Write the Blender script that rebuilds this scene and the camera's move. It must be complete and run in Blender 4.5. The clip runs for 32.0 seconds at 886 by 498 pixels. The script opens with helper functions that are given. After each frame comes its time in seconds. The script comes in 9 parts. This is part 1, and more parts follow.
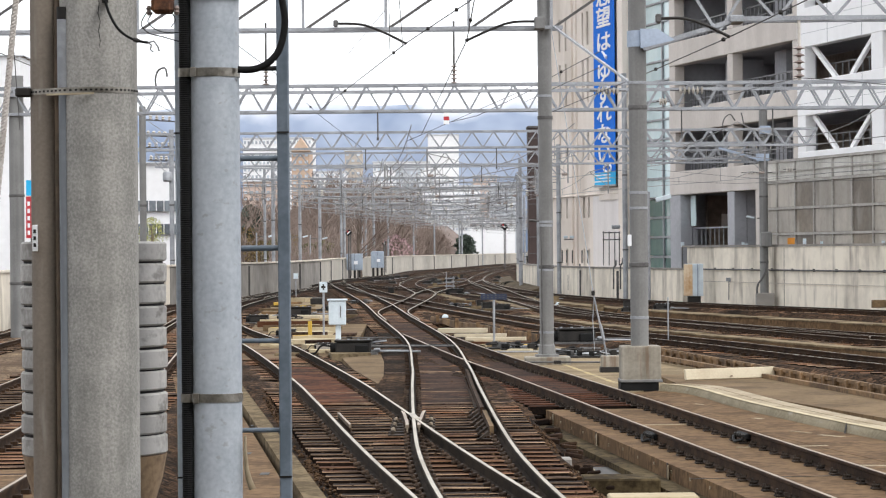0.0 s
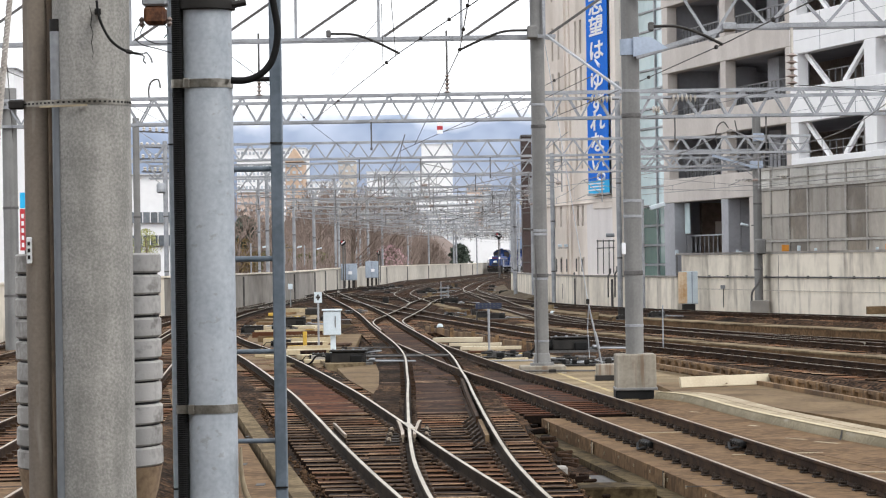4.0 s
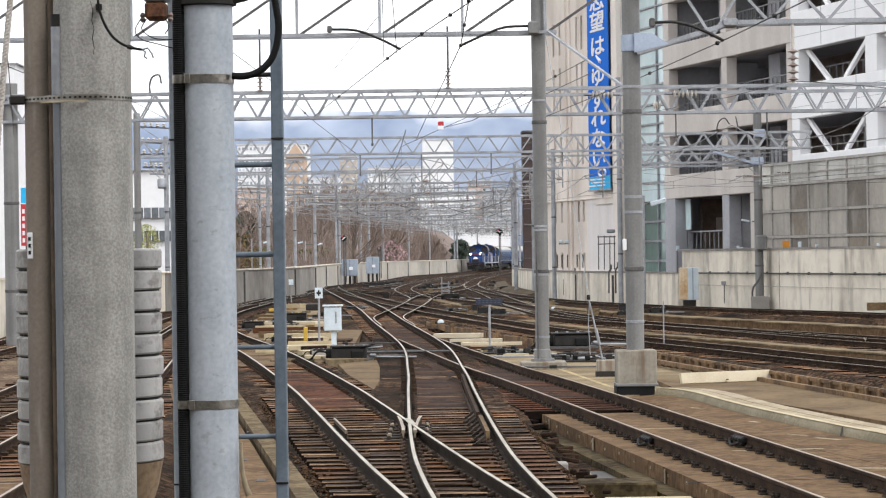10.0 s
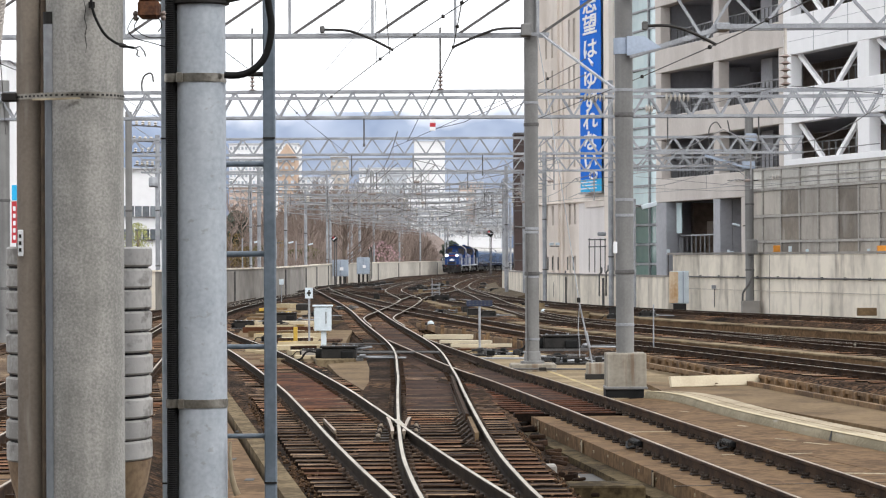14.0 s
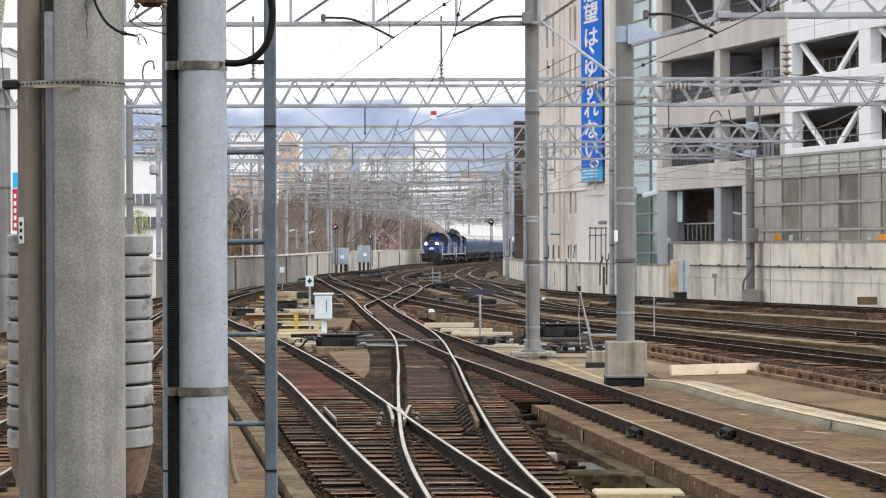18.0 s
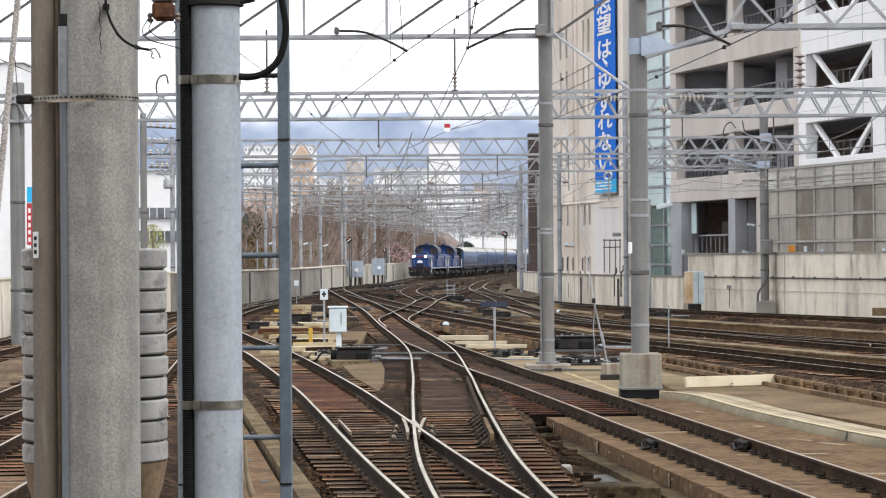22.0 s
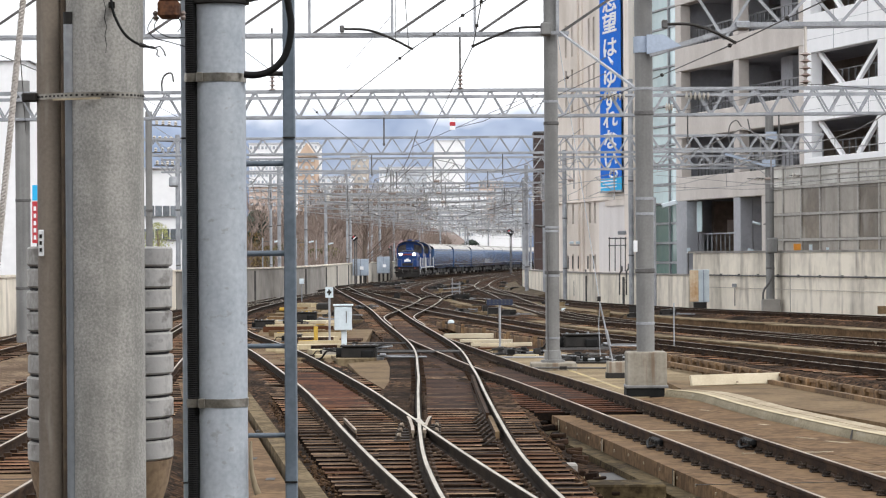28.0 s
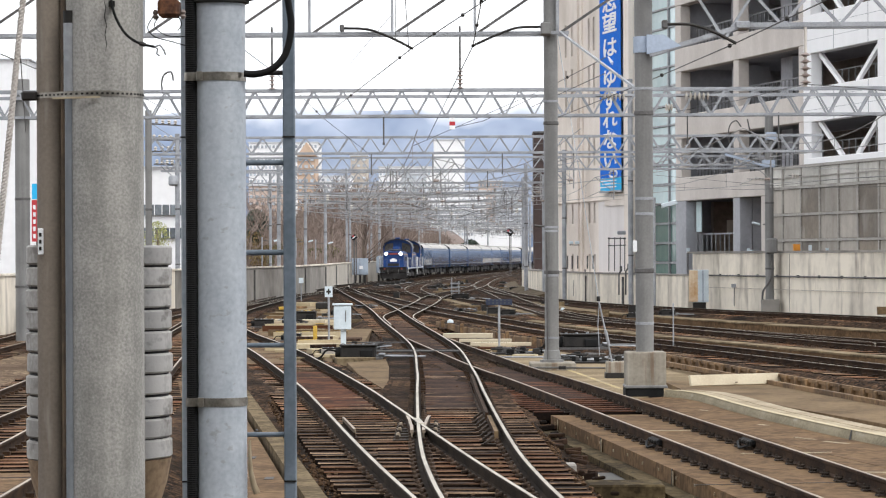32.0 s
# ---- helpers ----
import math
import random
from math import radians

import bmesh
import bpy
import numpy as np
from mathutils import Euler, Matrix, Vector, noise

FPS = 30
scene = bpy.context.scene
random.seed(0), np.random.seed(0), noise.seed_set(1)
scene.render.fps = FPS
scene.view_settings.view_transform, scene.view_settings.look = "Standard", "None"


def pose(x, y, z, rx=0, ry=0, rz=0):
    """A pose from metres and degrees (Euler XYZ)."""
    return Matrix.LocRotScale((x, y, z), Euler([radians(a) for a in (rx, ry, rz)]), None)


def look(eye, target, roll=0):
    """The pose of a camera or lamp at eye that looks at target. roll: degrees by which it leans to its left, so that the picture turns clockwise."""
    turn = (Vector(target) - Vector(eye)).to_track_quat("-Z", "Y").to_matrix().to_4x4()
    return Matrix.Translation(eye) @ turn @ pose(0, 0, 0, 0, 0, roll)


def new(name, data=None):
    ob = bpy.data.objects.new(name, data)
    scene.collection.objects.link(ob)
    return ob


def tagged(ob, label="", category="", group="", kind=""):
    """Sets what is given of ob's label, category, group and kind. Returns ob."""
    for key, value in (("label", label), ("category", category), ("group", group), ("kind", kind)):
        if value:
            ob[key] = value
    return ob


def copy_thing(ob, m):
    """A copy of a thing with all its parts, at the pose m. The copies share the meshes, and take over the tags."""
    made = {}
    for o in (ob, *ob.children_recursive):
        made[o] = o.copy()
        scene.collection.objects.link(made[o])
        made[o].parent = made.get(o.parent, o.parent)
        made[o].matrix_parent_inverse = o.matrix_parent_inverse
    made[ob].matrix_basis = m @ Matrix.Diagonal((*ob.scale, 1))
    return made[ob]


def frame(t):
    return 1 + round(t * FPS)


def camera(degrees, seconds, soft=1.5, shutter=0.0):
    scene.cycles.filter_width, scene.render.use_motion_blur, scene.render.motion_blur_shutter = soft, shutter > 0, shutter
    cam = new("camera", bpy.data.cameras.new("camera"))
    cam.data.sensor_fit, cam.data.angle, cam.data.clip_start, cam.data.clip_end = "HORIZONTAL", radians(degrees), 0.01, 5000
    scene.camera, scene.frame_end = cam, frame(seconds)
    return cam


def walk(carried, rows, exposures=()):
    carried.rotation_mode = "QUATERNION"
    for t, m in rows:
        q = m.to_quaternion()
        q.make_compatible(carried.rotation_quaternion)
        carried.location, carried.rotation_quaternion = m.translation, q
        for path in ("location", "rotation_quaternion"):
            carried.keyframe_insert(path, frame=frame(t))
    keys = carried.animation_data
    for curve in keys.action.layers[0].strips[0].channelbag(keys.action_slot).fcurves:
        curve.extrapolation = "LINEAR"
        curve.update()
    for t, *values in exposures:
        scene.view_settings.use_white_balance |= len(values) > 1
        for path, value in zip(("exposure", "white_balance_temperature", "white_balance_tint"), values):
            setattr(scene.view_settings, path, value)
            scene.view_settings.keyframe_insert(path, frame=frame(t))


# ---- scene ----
# The camera stands on a platform end, 2.3 m over the rails, and pans a little by hand.
cam = camera(18.5528, 32.0, 1.18)
EYE = (0.0, 0.0, 2.3)
PATH = [
    (0, 0.000, 2.925, -0.498),
    (0.5, 0.153, 4.849, -0.550),
    (1, 0.465, 6.428, -0.654),
    (1.5, 0.709, 7.311, -0.647),
    (2, 0.984, 7.575, -0.667),
    (2.5, 1.123, 7.249, -0.729),
    (3, 1.655, 6.835, -0.904),
    (3.5, 2.170, 6.685, -0.909),
    (5.5, 1.576, 4.375, -0.860),
    (6, 1.177, 3.722, -0.891),
    (6.5, 0.676, 3.416, -0.865),
    (7, 0.504, 2.568, -0.903),
    (7.5, 0.386, 2.040, -0.910),
    (8, 0.256, 1.826, -0.880),
    (8.5, -0.013, 2.224, -0.954),
    (9, 0.128, 3.020, -0.967),
    (9.5, 0.749, 4.424, -0.926),
    (10, 1.824, 4.818, -0.834),
    (10.5, 2.918, 4.371, -0.769),
    (11, 3.988, 3.455, -0.711),
    (11.5, 4.719, 2.738, -0.722),
    (12, 5.006, 2.923, -0.869),
    (12.5, 5.067, 3.399, -0.709),
    (13, 5.089, 4.061, -0.453),
    (13.5, 5.186, 4.808, -0.291),
    (14, 5.253, 5.261, -0.288),
    (14.5, 5.329, 5.147, -0.130),
    (16.5, 5.327, 1.543, -0.110),
    (17, 5.266, 0.309, -0.142),
    (17.5, 5.292, 0.287, -0.195),
    (18, 4.974, 0.918, -0.192),
    (18.5, 4.321, 1.306, -0.241),
    (19, 3.393, 1.878, -0.193),
    (19.5, 3.072, 2.520, -0.193),
    (20, 2.415, 3.313, -0.265),
    (20.5, 1.364, 4.249, -0.301),
    (21, 0.583, 5.061, -0.416),
    (21.5, 0.011, 5.657, -0.405),
    (22, -0.224, 5.633, -0.429),
    (22.5, -0.324, 5.676, -0.388),
    (23, -0.619, 5.796, -0.412),
    (23.5, -1.059, 5.987, -0.417),
    (24, -1.229, 6.119, -0.406),
    (24.5, -1.600, 5.892, -0.409),
    (25, -2.247, 5.333, -0.408),
    (25.5, -2.253, 5.201, -0.438),
    (27.5, -2.158, 5.311, -0.401),
    (28, -2.174, 4.963, -0.408),
    (28.5, -2.514, 4.732, -0.367),
    (29, -2.708, 4.424, -0.353),
    (29.5, -2.783, 4.401, -0.359),
    (30, -3.301, 4.533, -0.441),
    (30.5, -3.787, 4.772, -0.377),
    (31, -3.366, 4.861, -0.325),
    (31.5, -2.674, 4.898, -0.316),
    (32, -1.984, 4.802, -0.273),
]
walk(cam, [(t, look(EYE, (x, 1000.0, z), roll)) for t, x, z, roll in PATH])

# ---------------------------------------------------------------- light
world = bpy.data.worlds.new("world")
scene.world = world
world.use_nodes = True
wn, wl = world.node_tree.nodes, world.node_tree.links
bg = wn["Background"]
sky = wn.new("ShaderNodeTexSky")
sky.sky_type, sky.sun_disc = "NISHITA", False
sky.sun_elevation, sky.sun_rotation = radians(48), radians(140)
sat = wn.new("ShaderNodeHueSaturation")
sat.inputs["Saturation"].default_value = 0.12
sat.inputs["Value"].default_value = 1.0
cloud = wn.new("ShaderNodeMix")
cloud.data_type = "RGBA"
cloud.inputs[0].default_value = 0.75
cloud.inputs[7].default_value = (9.0, 9.2, 9.6, 1)
wl.new(sky.outputs[0], sat.inputs["Color"])
wl.new(sat.outputs[0], cloud.inputs[6])
wl.new(cloud.outputs[2], bg.inputs["Color"])
bg.inputs["Strength"].default_value = 0.15
sun_data = bpy.data.lights.new("sun", "SUN")
sun_data.energy, sun_data.angle, sun_data.color = 1.2, radians(20), (1.0, 0.97, 0.93)
sun = new("sun", sun_data)
sun.matrix_world = look((0, 0, 0), (-0.45, 0.5, -0.75))
scene.view_settings.exposure = 0.3


# ---------------------------------------------------------------- materials
def mat(name, a, b=None, rough=0.8, metal=0.0, scale=3.0, fine=40.0, bump=0.15, vary=0.0, streak=0.0, dist=0.01, spec=0.5, edge=(0.35, 0.65), grain=0.6, marks=None):
    """A two-scale noise between the colours a and b, fine relief, streaks that run down, a shade that varies from piece to piece, and marks: (scale across, scale down, from, to, colour, strength)."""
    m = bpy.data.materials.new(name)
    m.use_nodes = True
    n, l = m.node_tree.nodes, m.node_tree.links
    p = n["Principled BSDF"]
    b = b or tuple(c * 0.75 for c in a)
    co = n.new("ShaderNodeTexCoord")
    geo = n.new("ShaderNodeNewGeometry")
    big, small = n.new("ShaderNodeTexNoise"), n.new("ShaderNodeTexNoise")
    for t, s, d in ((big, scale, 4.0), (small, fine, 3.0)):
        t.inputs["Scale"].default_value, t.inputs["Detail"].default_value = s, d
        l.new(geo.outputs["Position"], t.inputs["Vector"])
    add = n.new("ShaderNodeMath")
    add.operation = "MULTIPLY_ADD"
    l.new(small.outputs["Fac"], add.inputs[0])
    add.inputs[1].default_value = grain
    half = n.new("ShaderNodeMath")
    half.operation = "SUBTRACT"
    l.new(big.outputs["Fac"], half.inputs[0])
    half.inputs[1].default_value = grain / 2
    l.new(half.outputs[0], add.inputs[2])
    value = add.outputs[0]
    if streak:
        mp = n.new("ShaderNodeMapping")
        mp.inputs["Scale"].default_value = (streak, streak, streak * 0.04)
        st = n.new("ShaderNodeTexNoise")
        st.inputs["Scale"].default_value, st.inputs["Detail"].default_value = 1.0, 5.0
        l.new(geo.outputs["Position"], mp.inputs["Vector"])
        l.new(mp.outputs[0], st.inputs["Vector"])
        mixs = n.new("ShaderNodeMath")
        mixs.operation = "MULTIPLY_ADD"
        l.new(st.outputs["Fac"], mixs.inputs[0])
        mixs.inputs[1].default_value = 0.9
        sub = n.new("ShaderNodeMath")
        sub.operation = "MULTIPLY_ADD"
        l.new(value, sub.inputs[0])
        sub.inputs[1].default_value, sub.inputs[2].default_value = 0.55, -0.22
        l.new(sub.outputs[0], mixs.inputs[2])
        value = mixs.outputs[0]
    ramp = n.new("ShaderNodeValToRGB")
    ramp.color_ramp.elements[0].position, ramp.color_ramp.elements[1].position = edge
    ramp.color_ramp.elements[0].color, ramp.color_ramp.elements[1].color = (*b, 1), (*a, 1)
    l.new(value, ramp.inputs[0])
    colour = ramp.outputs[0]
    if marks:
        mp2, st2, mr2, mx2 = n.new("ShaderNodeMapping"), n.new("ShaderNodeTexNoise"), n.new("ShaderNodeMapRange"), n.new("ShaderNodeMix")
        mp2.inputs["Scale"].default_value = (marks[0], marks[0], marks[1])
        st2.inputs["Scale"].default_value, st2.inputs["Detail"].default_value = 1.0, 4.0
        l.new(geo.outputs["Position"], mp2.inputs["Vector"])
        l.new(mp2.outputs[0], st2.inputs["Vector"])
        mr2.inputs[1].default_value, mr2.inputs[2].default_value, mr2.inputs[4].default_value = marks[2], marks[3], marks[5]
        l.new(st2.outputs["Fac"], mr2.inputs[0])
        mx2.data_type = "RGBA"
        l.new(mr2.outputs[0], mx2.inputs[0])
        l.new(colour, mx2.inputs[6])
        mx2.inputs[7].default_value = (*marks[4], 1)
        colour = mx2.outputs[2]
    if vary:
        oi, mr, mul = n.new("ShaderNodeObjectInfo"), n.new("ShaderNodeMapRange"), n.new("ShaderNodeMix")
        mr.inputs[3].default_value, mr.inputs[4].default_value = 1 - vary, 1 + vary
        l.new(oi.outputs["Random"], mr.inputs[0])
        mul.data_type, mul.blend_type = "RGBA", "MULTIPLY"
        mul.inputs[0].default_value = 1.0
        l.new(colour, mul.inputs[6])
        l.new(mr.outputs[0], mul.inputs[7])
        colour = mul.outputs[2]
    l.new(colour, p.inputs["Base Color"])
    p.inputs["Roughness"].default_value, p.inputs["Metallic"].default_value = rough, metal
    p.inputs["Specular IOR Level"].default_value = spec
    if bump:
        bp = n.new("ShaderNodeBump")
        bp.inputs["Strength"].default_value, bp.inputs["Distance"].default_value = bump, dist
        l.new(small.outputs["Fac"], bp.inputs["Height"])
        l.new(bp.outputs[0], p.inputs["Normal"])
    return m


def glow(name, colour, power):
    m = bpy.data.materials.new(name)
    m.use_nodes = True
    p = m.node_tree.nodes["Principled BSDF"]
    p.inputs["Base Color"].default_value = (*colour, 1)
    p.inputs["Emission Color"].default_value = (*colour, 1)
    p.inputs["Emission Strength"].default_value = power
    return m


def stones(name, light, dark, size):
    """Loose stones: every cell its own shade, under larger dark oily patches."""
    m = bpy.data.materials.new(name)
    m.use_nodes = True
    n, l = m.node_tree.nodes, m.node_tree.links
    p = n["Principled BSDF"]
    geo, cell, patch = n.new("ShaderNodeNewGeometry"), n.new("ShaderNodeTexVoronoi"), n.new("ShaderNodeTexNoise")
    cell.inputs["Scale"].default_value = 1 / size
    patch.inputs["Scale"].default_value, patch.inputs["Detail"].default_value = 0.3, 6.0
    for t in (cell, patch):
        l.new(geo.outputs["Position"], t.inputs["Vector"])
    sep = n.new("ShaderNodeSeparateColor")
    l.new(cell.outputs["Color"], sep.inputs[0])
    sq = n.new("ShaderNodeMath")
    sq.operation = "POWER"
    l.new(sep.outputs[0], sq.inputs[0])
    sq.inputs[1].default_value = 2.2
    mr = n.new("ShaderNodeMapRange")
    mr.inputs[1].default_value, mr.inputs[2].default_value = 0.36, 0.66
    l.new(patch.outputs["Fac"], mr.inputs[0])
    mul = n.new("ShaderNodeMath")
    mul.operation = "MULTIPLY"
    l.new(sq.outputs[0], mul.inputs[0])
    l.new(mr.outputs[0], mul.inputs[1])
    ramp = n.new("ShaderNodeValToRGB")
    ramp.color_ramp.elements[0].color, ramp.color_ramp.elements[1].color = (*dark, 1), (*light, 1)
    l.new(mul.outputs[0], ramp.inputs[0])
    l.new(ramp.outputs[0], p.inputs["Base Color"])
    p.inputs["Roughness"].default_value, p.inputs["Specular IOR Level"].default_value = 0.95, 0.08
    bp = n.new("ShaderNodeBump")
    bp.inputs["Strength"].default_value, bp.inputs["Distance"].default_value = 1.0, size * 0.6
    bp.invert = True
    l.new(cell.outputs["Distance"], bp.inputs["Height"])
    l.new(bp.outputs[0], p.inputs["Normal"])
    return m


M_BALLAST = stones("ballast", (0.215, 0.124, 0.070), (0.011, 0.007, 0.0045), 0.075)
M_SLAB = mat("slab_concrete", (0.192, 0.119, 0.062), (0.085, 0.050, 0.025), 0.9, spec=0.15, scale=0.8, fine=9, bump=0.35, grain=0.9, marks=(0.8, 0.8, 0.54, 0.64, (0.062, 0.037, 0.020), 0.5))
M_WALK = mat("walkway_concrete", (0.26, 0.1999, 0.1201), (0.09, 0.06435, 0.03828), 0.9, spec=0.15, scale=0.7, fine=12, bump=0.2)
M_KERB = mat("kerb_concrete", (0.435, 0.368, 0.262), (0.25, 0.198, 0.128), 0.85, spec=0.2, scale=0.6, fine=15, bump=0.2)
M_WALL = mat("wall_concrete", (0.86, 0.79, 0.672), (0.47, 0.425, 0.355), 0.9, scale=0.35, fine=2.5, bump=0.2, streak=0.45, edge=(0.18, 0.6), marks=(1.3, 0.30, 0.52, 0.70, (0.22, 0.185, 0.145), 0.7))
M_WALLG = mat("old_wall_concrete", (0.36, 0.335, 0.305), (0.19, 0.175, 0.158), 0.9, scale=0.2, fine=1.2, bump=0.2, edge=(0.3, 0.7))
M_WALLF = mat("far_wall_concrete", (0.56, 0.52, 0.455), (0.36, 0.33, 0.285), 0.9, scale=0.12, fine=1.5, bump=0.2, edge=(0.3, 0.7))
M_WALKM = mat("tan_walkway", (0.295, 0.226, 0.137), (0.175, 0.131, 0.077), 0.9, spec=0.15, scale=0.8, fine=12, bump=0.2)
M_POLE = mat("pole_concrete", (0.440, 0.424, 0.392), (0.240, 0.233, 0.216), 0.85, scale=9, fine=120, bump=0.4, dist=0.003, streak=11, edge=(0.26, 0.74), grain=1.8, marks=(16, 2.5, 0.50, 0.70, (0.19, 0.188, 0.17), 0.45))
M_POLEB = mat("brown_pole_concrete", (0.295, 0.247, 0.198), (0.158, 0.130, 0.104), 0.85, scale=3.5, fine=90, bump=0.3, dist=0.003, edge=(0.2, 0.8), grain=0.8, streak=10, marks=(18, 2.5, 0.56, 0.68, (0.36, 0.33, 0.29), 0.5))
M_PAINT = mat("grey_paint", (0.515, 0.555, 0.60), (0.345, 0.385, 0.43), 0.5, scale=9, fine=60, bump=0.2, streak=8, dist=0.002, grain=1.3, edge=(0.25, 0.75), marks=(26, 34, 0.63, 0.70, (0.27, 0.27, 0.27), 0.5))
M_PIPE = mat("blue_grey_pipe", (0.225, 0.245, 0.265), (0.165, 0.18, 0.20), 0.5, scale=6, fine=50, bump=0.1, streak=8, dist=0.002)
M_LADDER = mat("ladder_paint", (0.16, 0.195, 0.235), (0.11, 0.14, 0.17), 0.5, scale=6, fine=50, bump=0.06, dist=0.002)
M_MAST = mat("mast_paint", (0.222, 0.22, 0.213), (0.148, 0.146, 0.142), 0.5, scale=1.5, fine=25, bump=0.05, streak=5, dist=0.003)
M_GALV = mat("galvanised_steel", (0.395, 0.408, 0.432), (0.265, 0.276, 0.294), 0.5, 0.3, scale=2, fine=30, bump=0.04)
M_GALVD = mat("weathered_steel", (0.135, 0.13, 0.128), (0.075, 0.072, 0.07), 0.6, 0.3, scale=2, fine=30, bump=0.05)
M_FOOT = mat("footing_concrete", (0.35, 0.318, 0.262), (0.195, 0.172, 0.135), 0.9, scale=1.5, fine=14, bump=0.2, streak=5, marks=(7, 0.5, 0.56, 0.66, (0.15, 0.085, 0.05), 0.6))
M_RAILTOP = mat("polished_rail", (0.55, 0.5021, 0.4089), (0.34, 0.2974, 0.2306), 0.42, 0.85, scale=0.8, fine=20, bump=0.02)
M_RAILDULL = mat("dull_rail", (0.42, 0.345, 0.26), (0.24, 0.185, 0.132), 0.45, 0.6, scale=0.8, fine=20, bump=0.05)
M_FASTC = mat("clip_iron", (0.085, 0.056, 0.038), (0.032, 0.020, 0.013), 0.7, 0.1, spec=0.2, scale=4, fine=30, bump=0.2, vary=0.35)
M_RAILSIDE = mat("worn_rail_side", (0.034, 0.0235, 0.0160), (0.012, 0.0083, 0.0058), 0.9, spec=0.1, scale=1.5, fine=25, bump=0.15)
M_RUST = mat("rusty_rail", (0.058, 0.0325, 0.0185), (0.019, 0.0105, 0.0062), 0.85, spec=0.15, scale=2, fine=30, bump=0.25)
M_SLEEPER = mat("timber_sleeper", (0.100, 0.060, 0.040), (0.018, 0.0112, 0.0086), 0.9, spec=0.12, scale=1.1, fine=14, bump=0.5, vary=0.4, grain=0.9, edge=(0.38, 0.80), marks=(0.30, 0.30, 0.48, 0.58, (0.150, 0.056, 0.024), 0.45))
M_REDSLEEPER = mat("reddish_timber", (0.135, 0.05655, 0.03132), (0.040, 0.01755, 0.01044), 0.9, spec=0.12, scale=1.6, fine=22, bump=0.5, vary=0.45)
M_PEBBLE = mat("loose_stone", (0.115, 0.0702, 0.04089), (0.020, 0.0117, 0.00696), 0.95, spec=0.08, scale=2.2, fine=14, bump=0.2, grain=1.3)
M_SPAN = mat("grey_span_steel", (0.36, 0.355, 0.355), (0.22, 0.217, 0.215), 0.6, 0.1, bump=0)
M_DIRTRED = mat("packed_red_dirt", (0.125, 0.048, 0.025), (0.024, 0.01267, 0.008265), 0.95, spec=0.1, scale=0.9, fine=10, bump=0.5, grain=0.9)
M_WALKB = mat("brown_walkway", (0.195, 0.1345, 0.0755), (0.105, 0.070, 0.038), 0.9, spec=0.15, scale=0.7, fine=9, bump=0.25)
M_STAIN = mat("dirt_stain", (0.56, 0.51, 0.45), (0.33, 0.295, 0.25), 0.95, scale=0.6, fine=5, bump=0.1, streak=1.5)
M_YELLOWW = mat("worn_yellow_paint", (0.46, 0.35, 0.15), (0.25, 0.20, 0.12), 0.8, scale=2.5, fine=12, bump=0.1)
# the bright line of light along worn edges is put into this colour
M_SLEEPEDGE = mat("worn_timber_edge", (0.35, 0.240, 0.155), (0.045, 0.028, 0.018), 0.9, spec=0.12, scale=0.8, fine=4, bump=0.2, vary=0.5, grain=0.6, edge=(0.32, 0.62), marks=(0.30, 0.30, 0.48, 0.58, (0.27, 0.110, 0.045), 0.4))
M_SLEEPERFAR = mat("grey_timber", (0.098, 0.058, 0.038), (0.028, 0.0175, 0.0125), 0.9, spec=0.12, scale=0.5, fine=9, bump=0.5)
M_DIRTDARK = mat("packed_dark_dirt", (0.066, 0.037, 0.0255), (0.018, 0.0113, 0.0085), 0.95, spec=0.1, scale=0.9, fine=11, bump=0.5, grain=1.0)
# the shade in the gaps between sleepers is put into this near-black
M_SHADETIMBER = mat("oily_timber", (0.018, 0.0102, 0.0062), (0.005, 0.0033, 0.0024), 0.9, spec=0.12, scale=1.5, fine=25, bump=0.4)
M_IRON = mat("dark_iron", (0.026, 0.023, 0.0205), (0.012, 0.0108, 0.0095), 0.6, 0.3, scale=4, fine=30, bump=0.2)
M_BLACK = mat("black_rubber", (0.012, 0.012, 0.012), (0.007, 0.007, 0.007), 0.7, spec=0.2, scale=6, fine=60, bump=0.1)
M_CABLE = mat("overhead_cable", (0.06, 0.058, 0.058), (0.03, 0.03, 0.03), 0.6, 0.2, bump=0)
M_WEIGHT = mat("weight_concrete", (0.52, 0.50, 0.475), (0.30, 0.285, 0.265), 0.8, scale=5, fine=50, bump=0.3, vary=0.12, dist=0.004, grain=1.0, streak=5, marks=(9, 16, 0.58, 0.66, (0.14, 0.125, 0.11), 0.6))
M_BROWN = mat("rust_cone", (0.34, 0.235, 0.14), (0.19, 0.125, 0.075), 0.9, scale=5, fine=40)
M_STRAP = mat("stainless_strap", (0.36, 0.34, 0.30), (0.22, 0.20, 0.17), 0.35, 0.8, scale=8, fine=80, bump=0.1)
M_WOOD = mat("pale_timber", (0.52, 0.435, 0.285), (0.41, 0.332, 0.205), 0.8, scale=1.5, fine=18, bump=0.2, vary=0.08)
M_YELLOW = mat("yellow_paint", (0.62, 0.40, 0.05), (0.42, 0.27, 0.05), 0.7, scale=3, fine=25, bump=0.1)
M_BROWNFENCE = mat("brown_timber", (0.27, 0.165, 0.080), (0.095, 0.056, 0.028), 0.9, scale=1.2, fine=12, bump=0.3, vary=0.25)
M_WHITE = mat("white_enamel", (0.68, 0.76, 0.81), (0.57, 0.65, 0.70), 0.4, scale=2, fine=20, bump=0.03)
M_CABINET = mat("grey_cabinet", (0.36, 0.42, 0.50), (0.27, 0.32, 0.39), 0.5, scale=1, fine=10, bump=0.05)
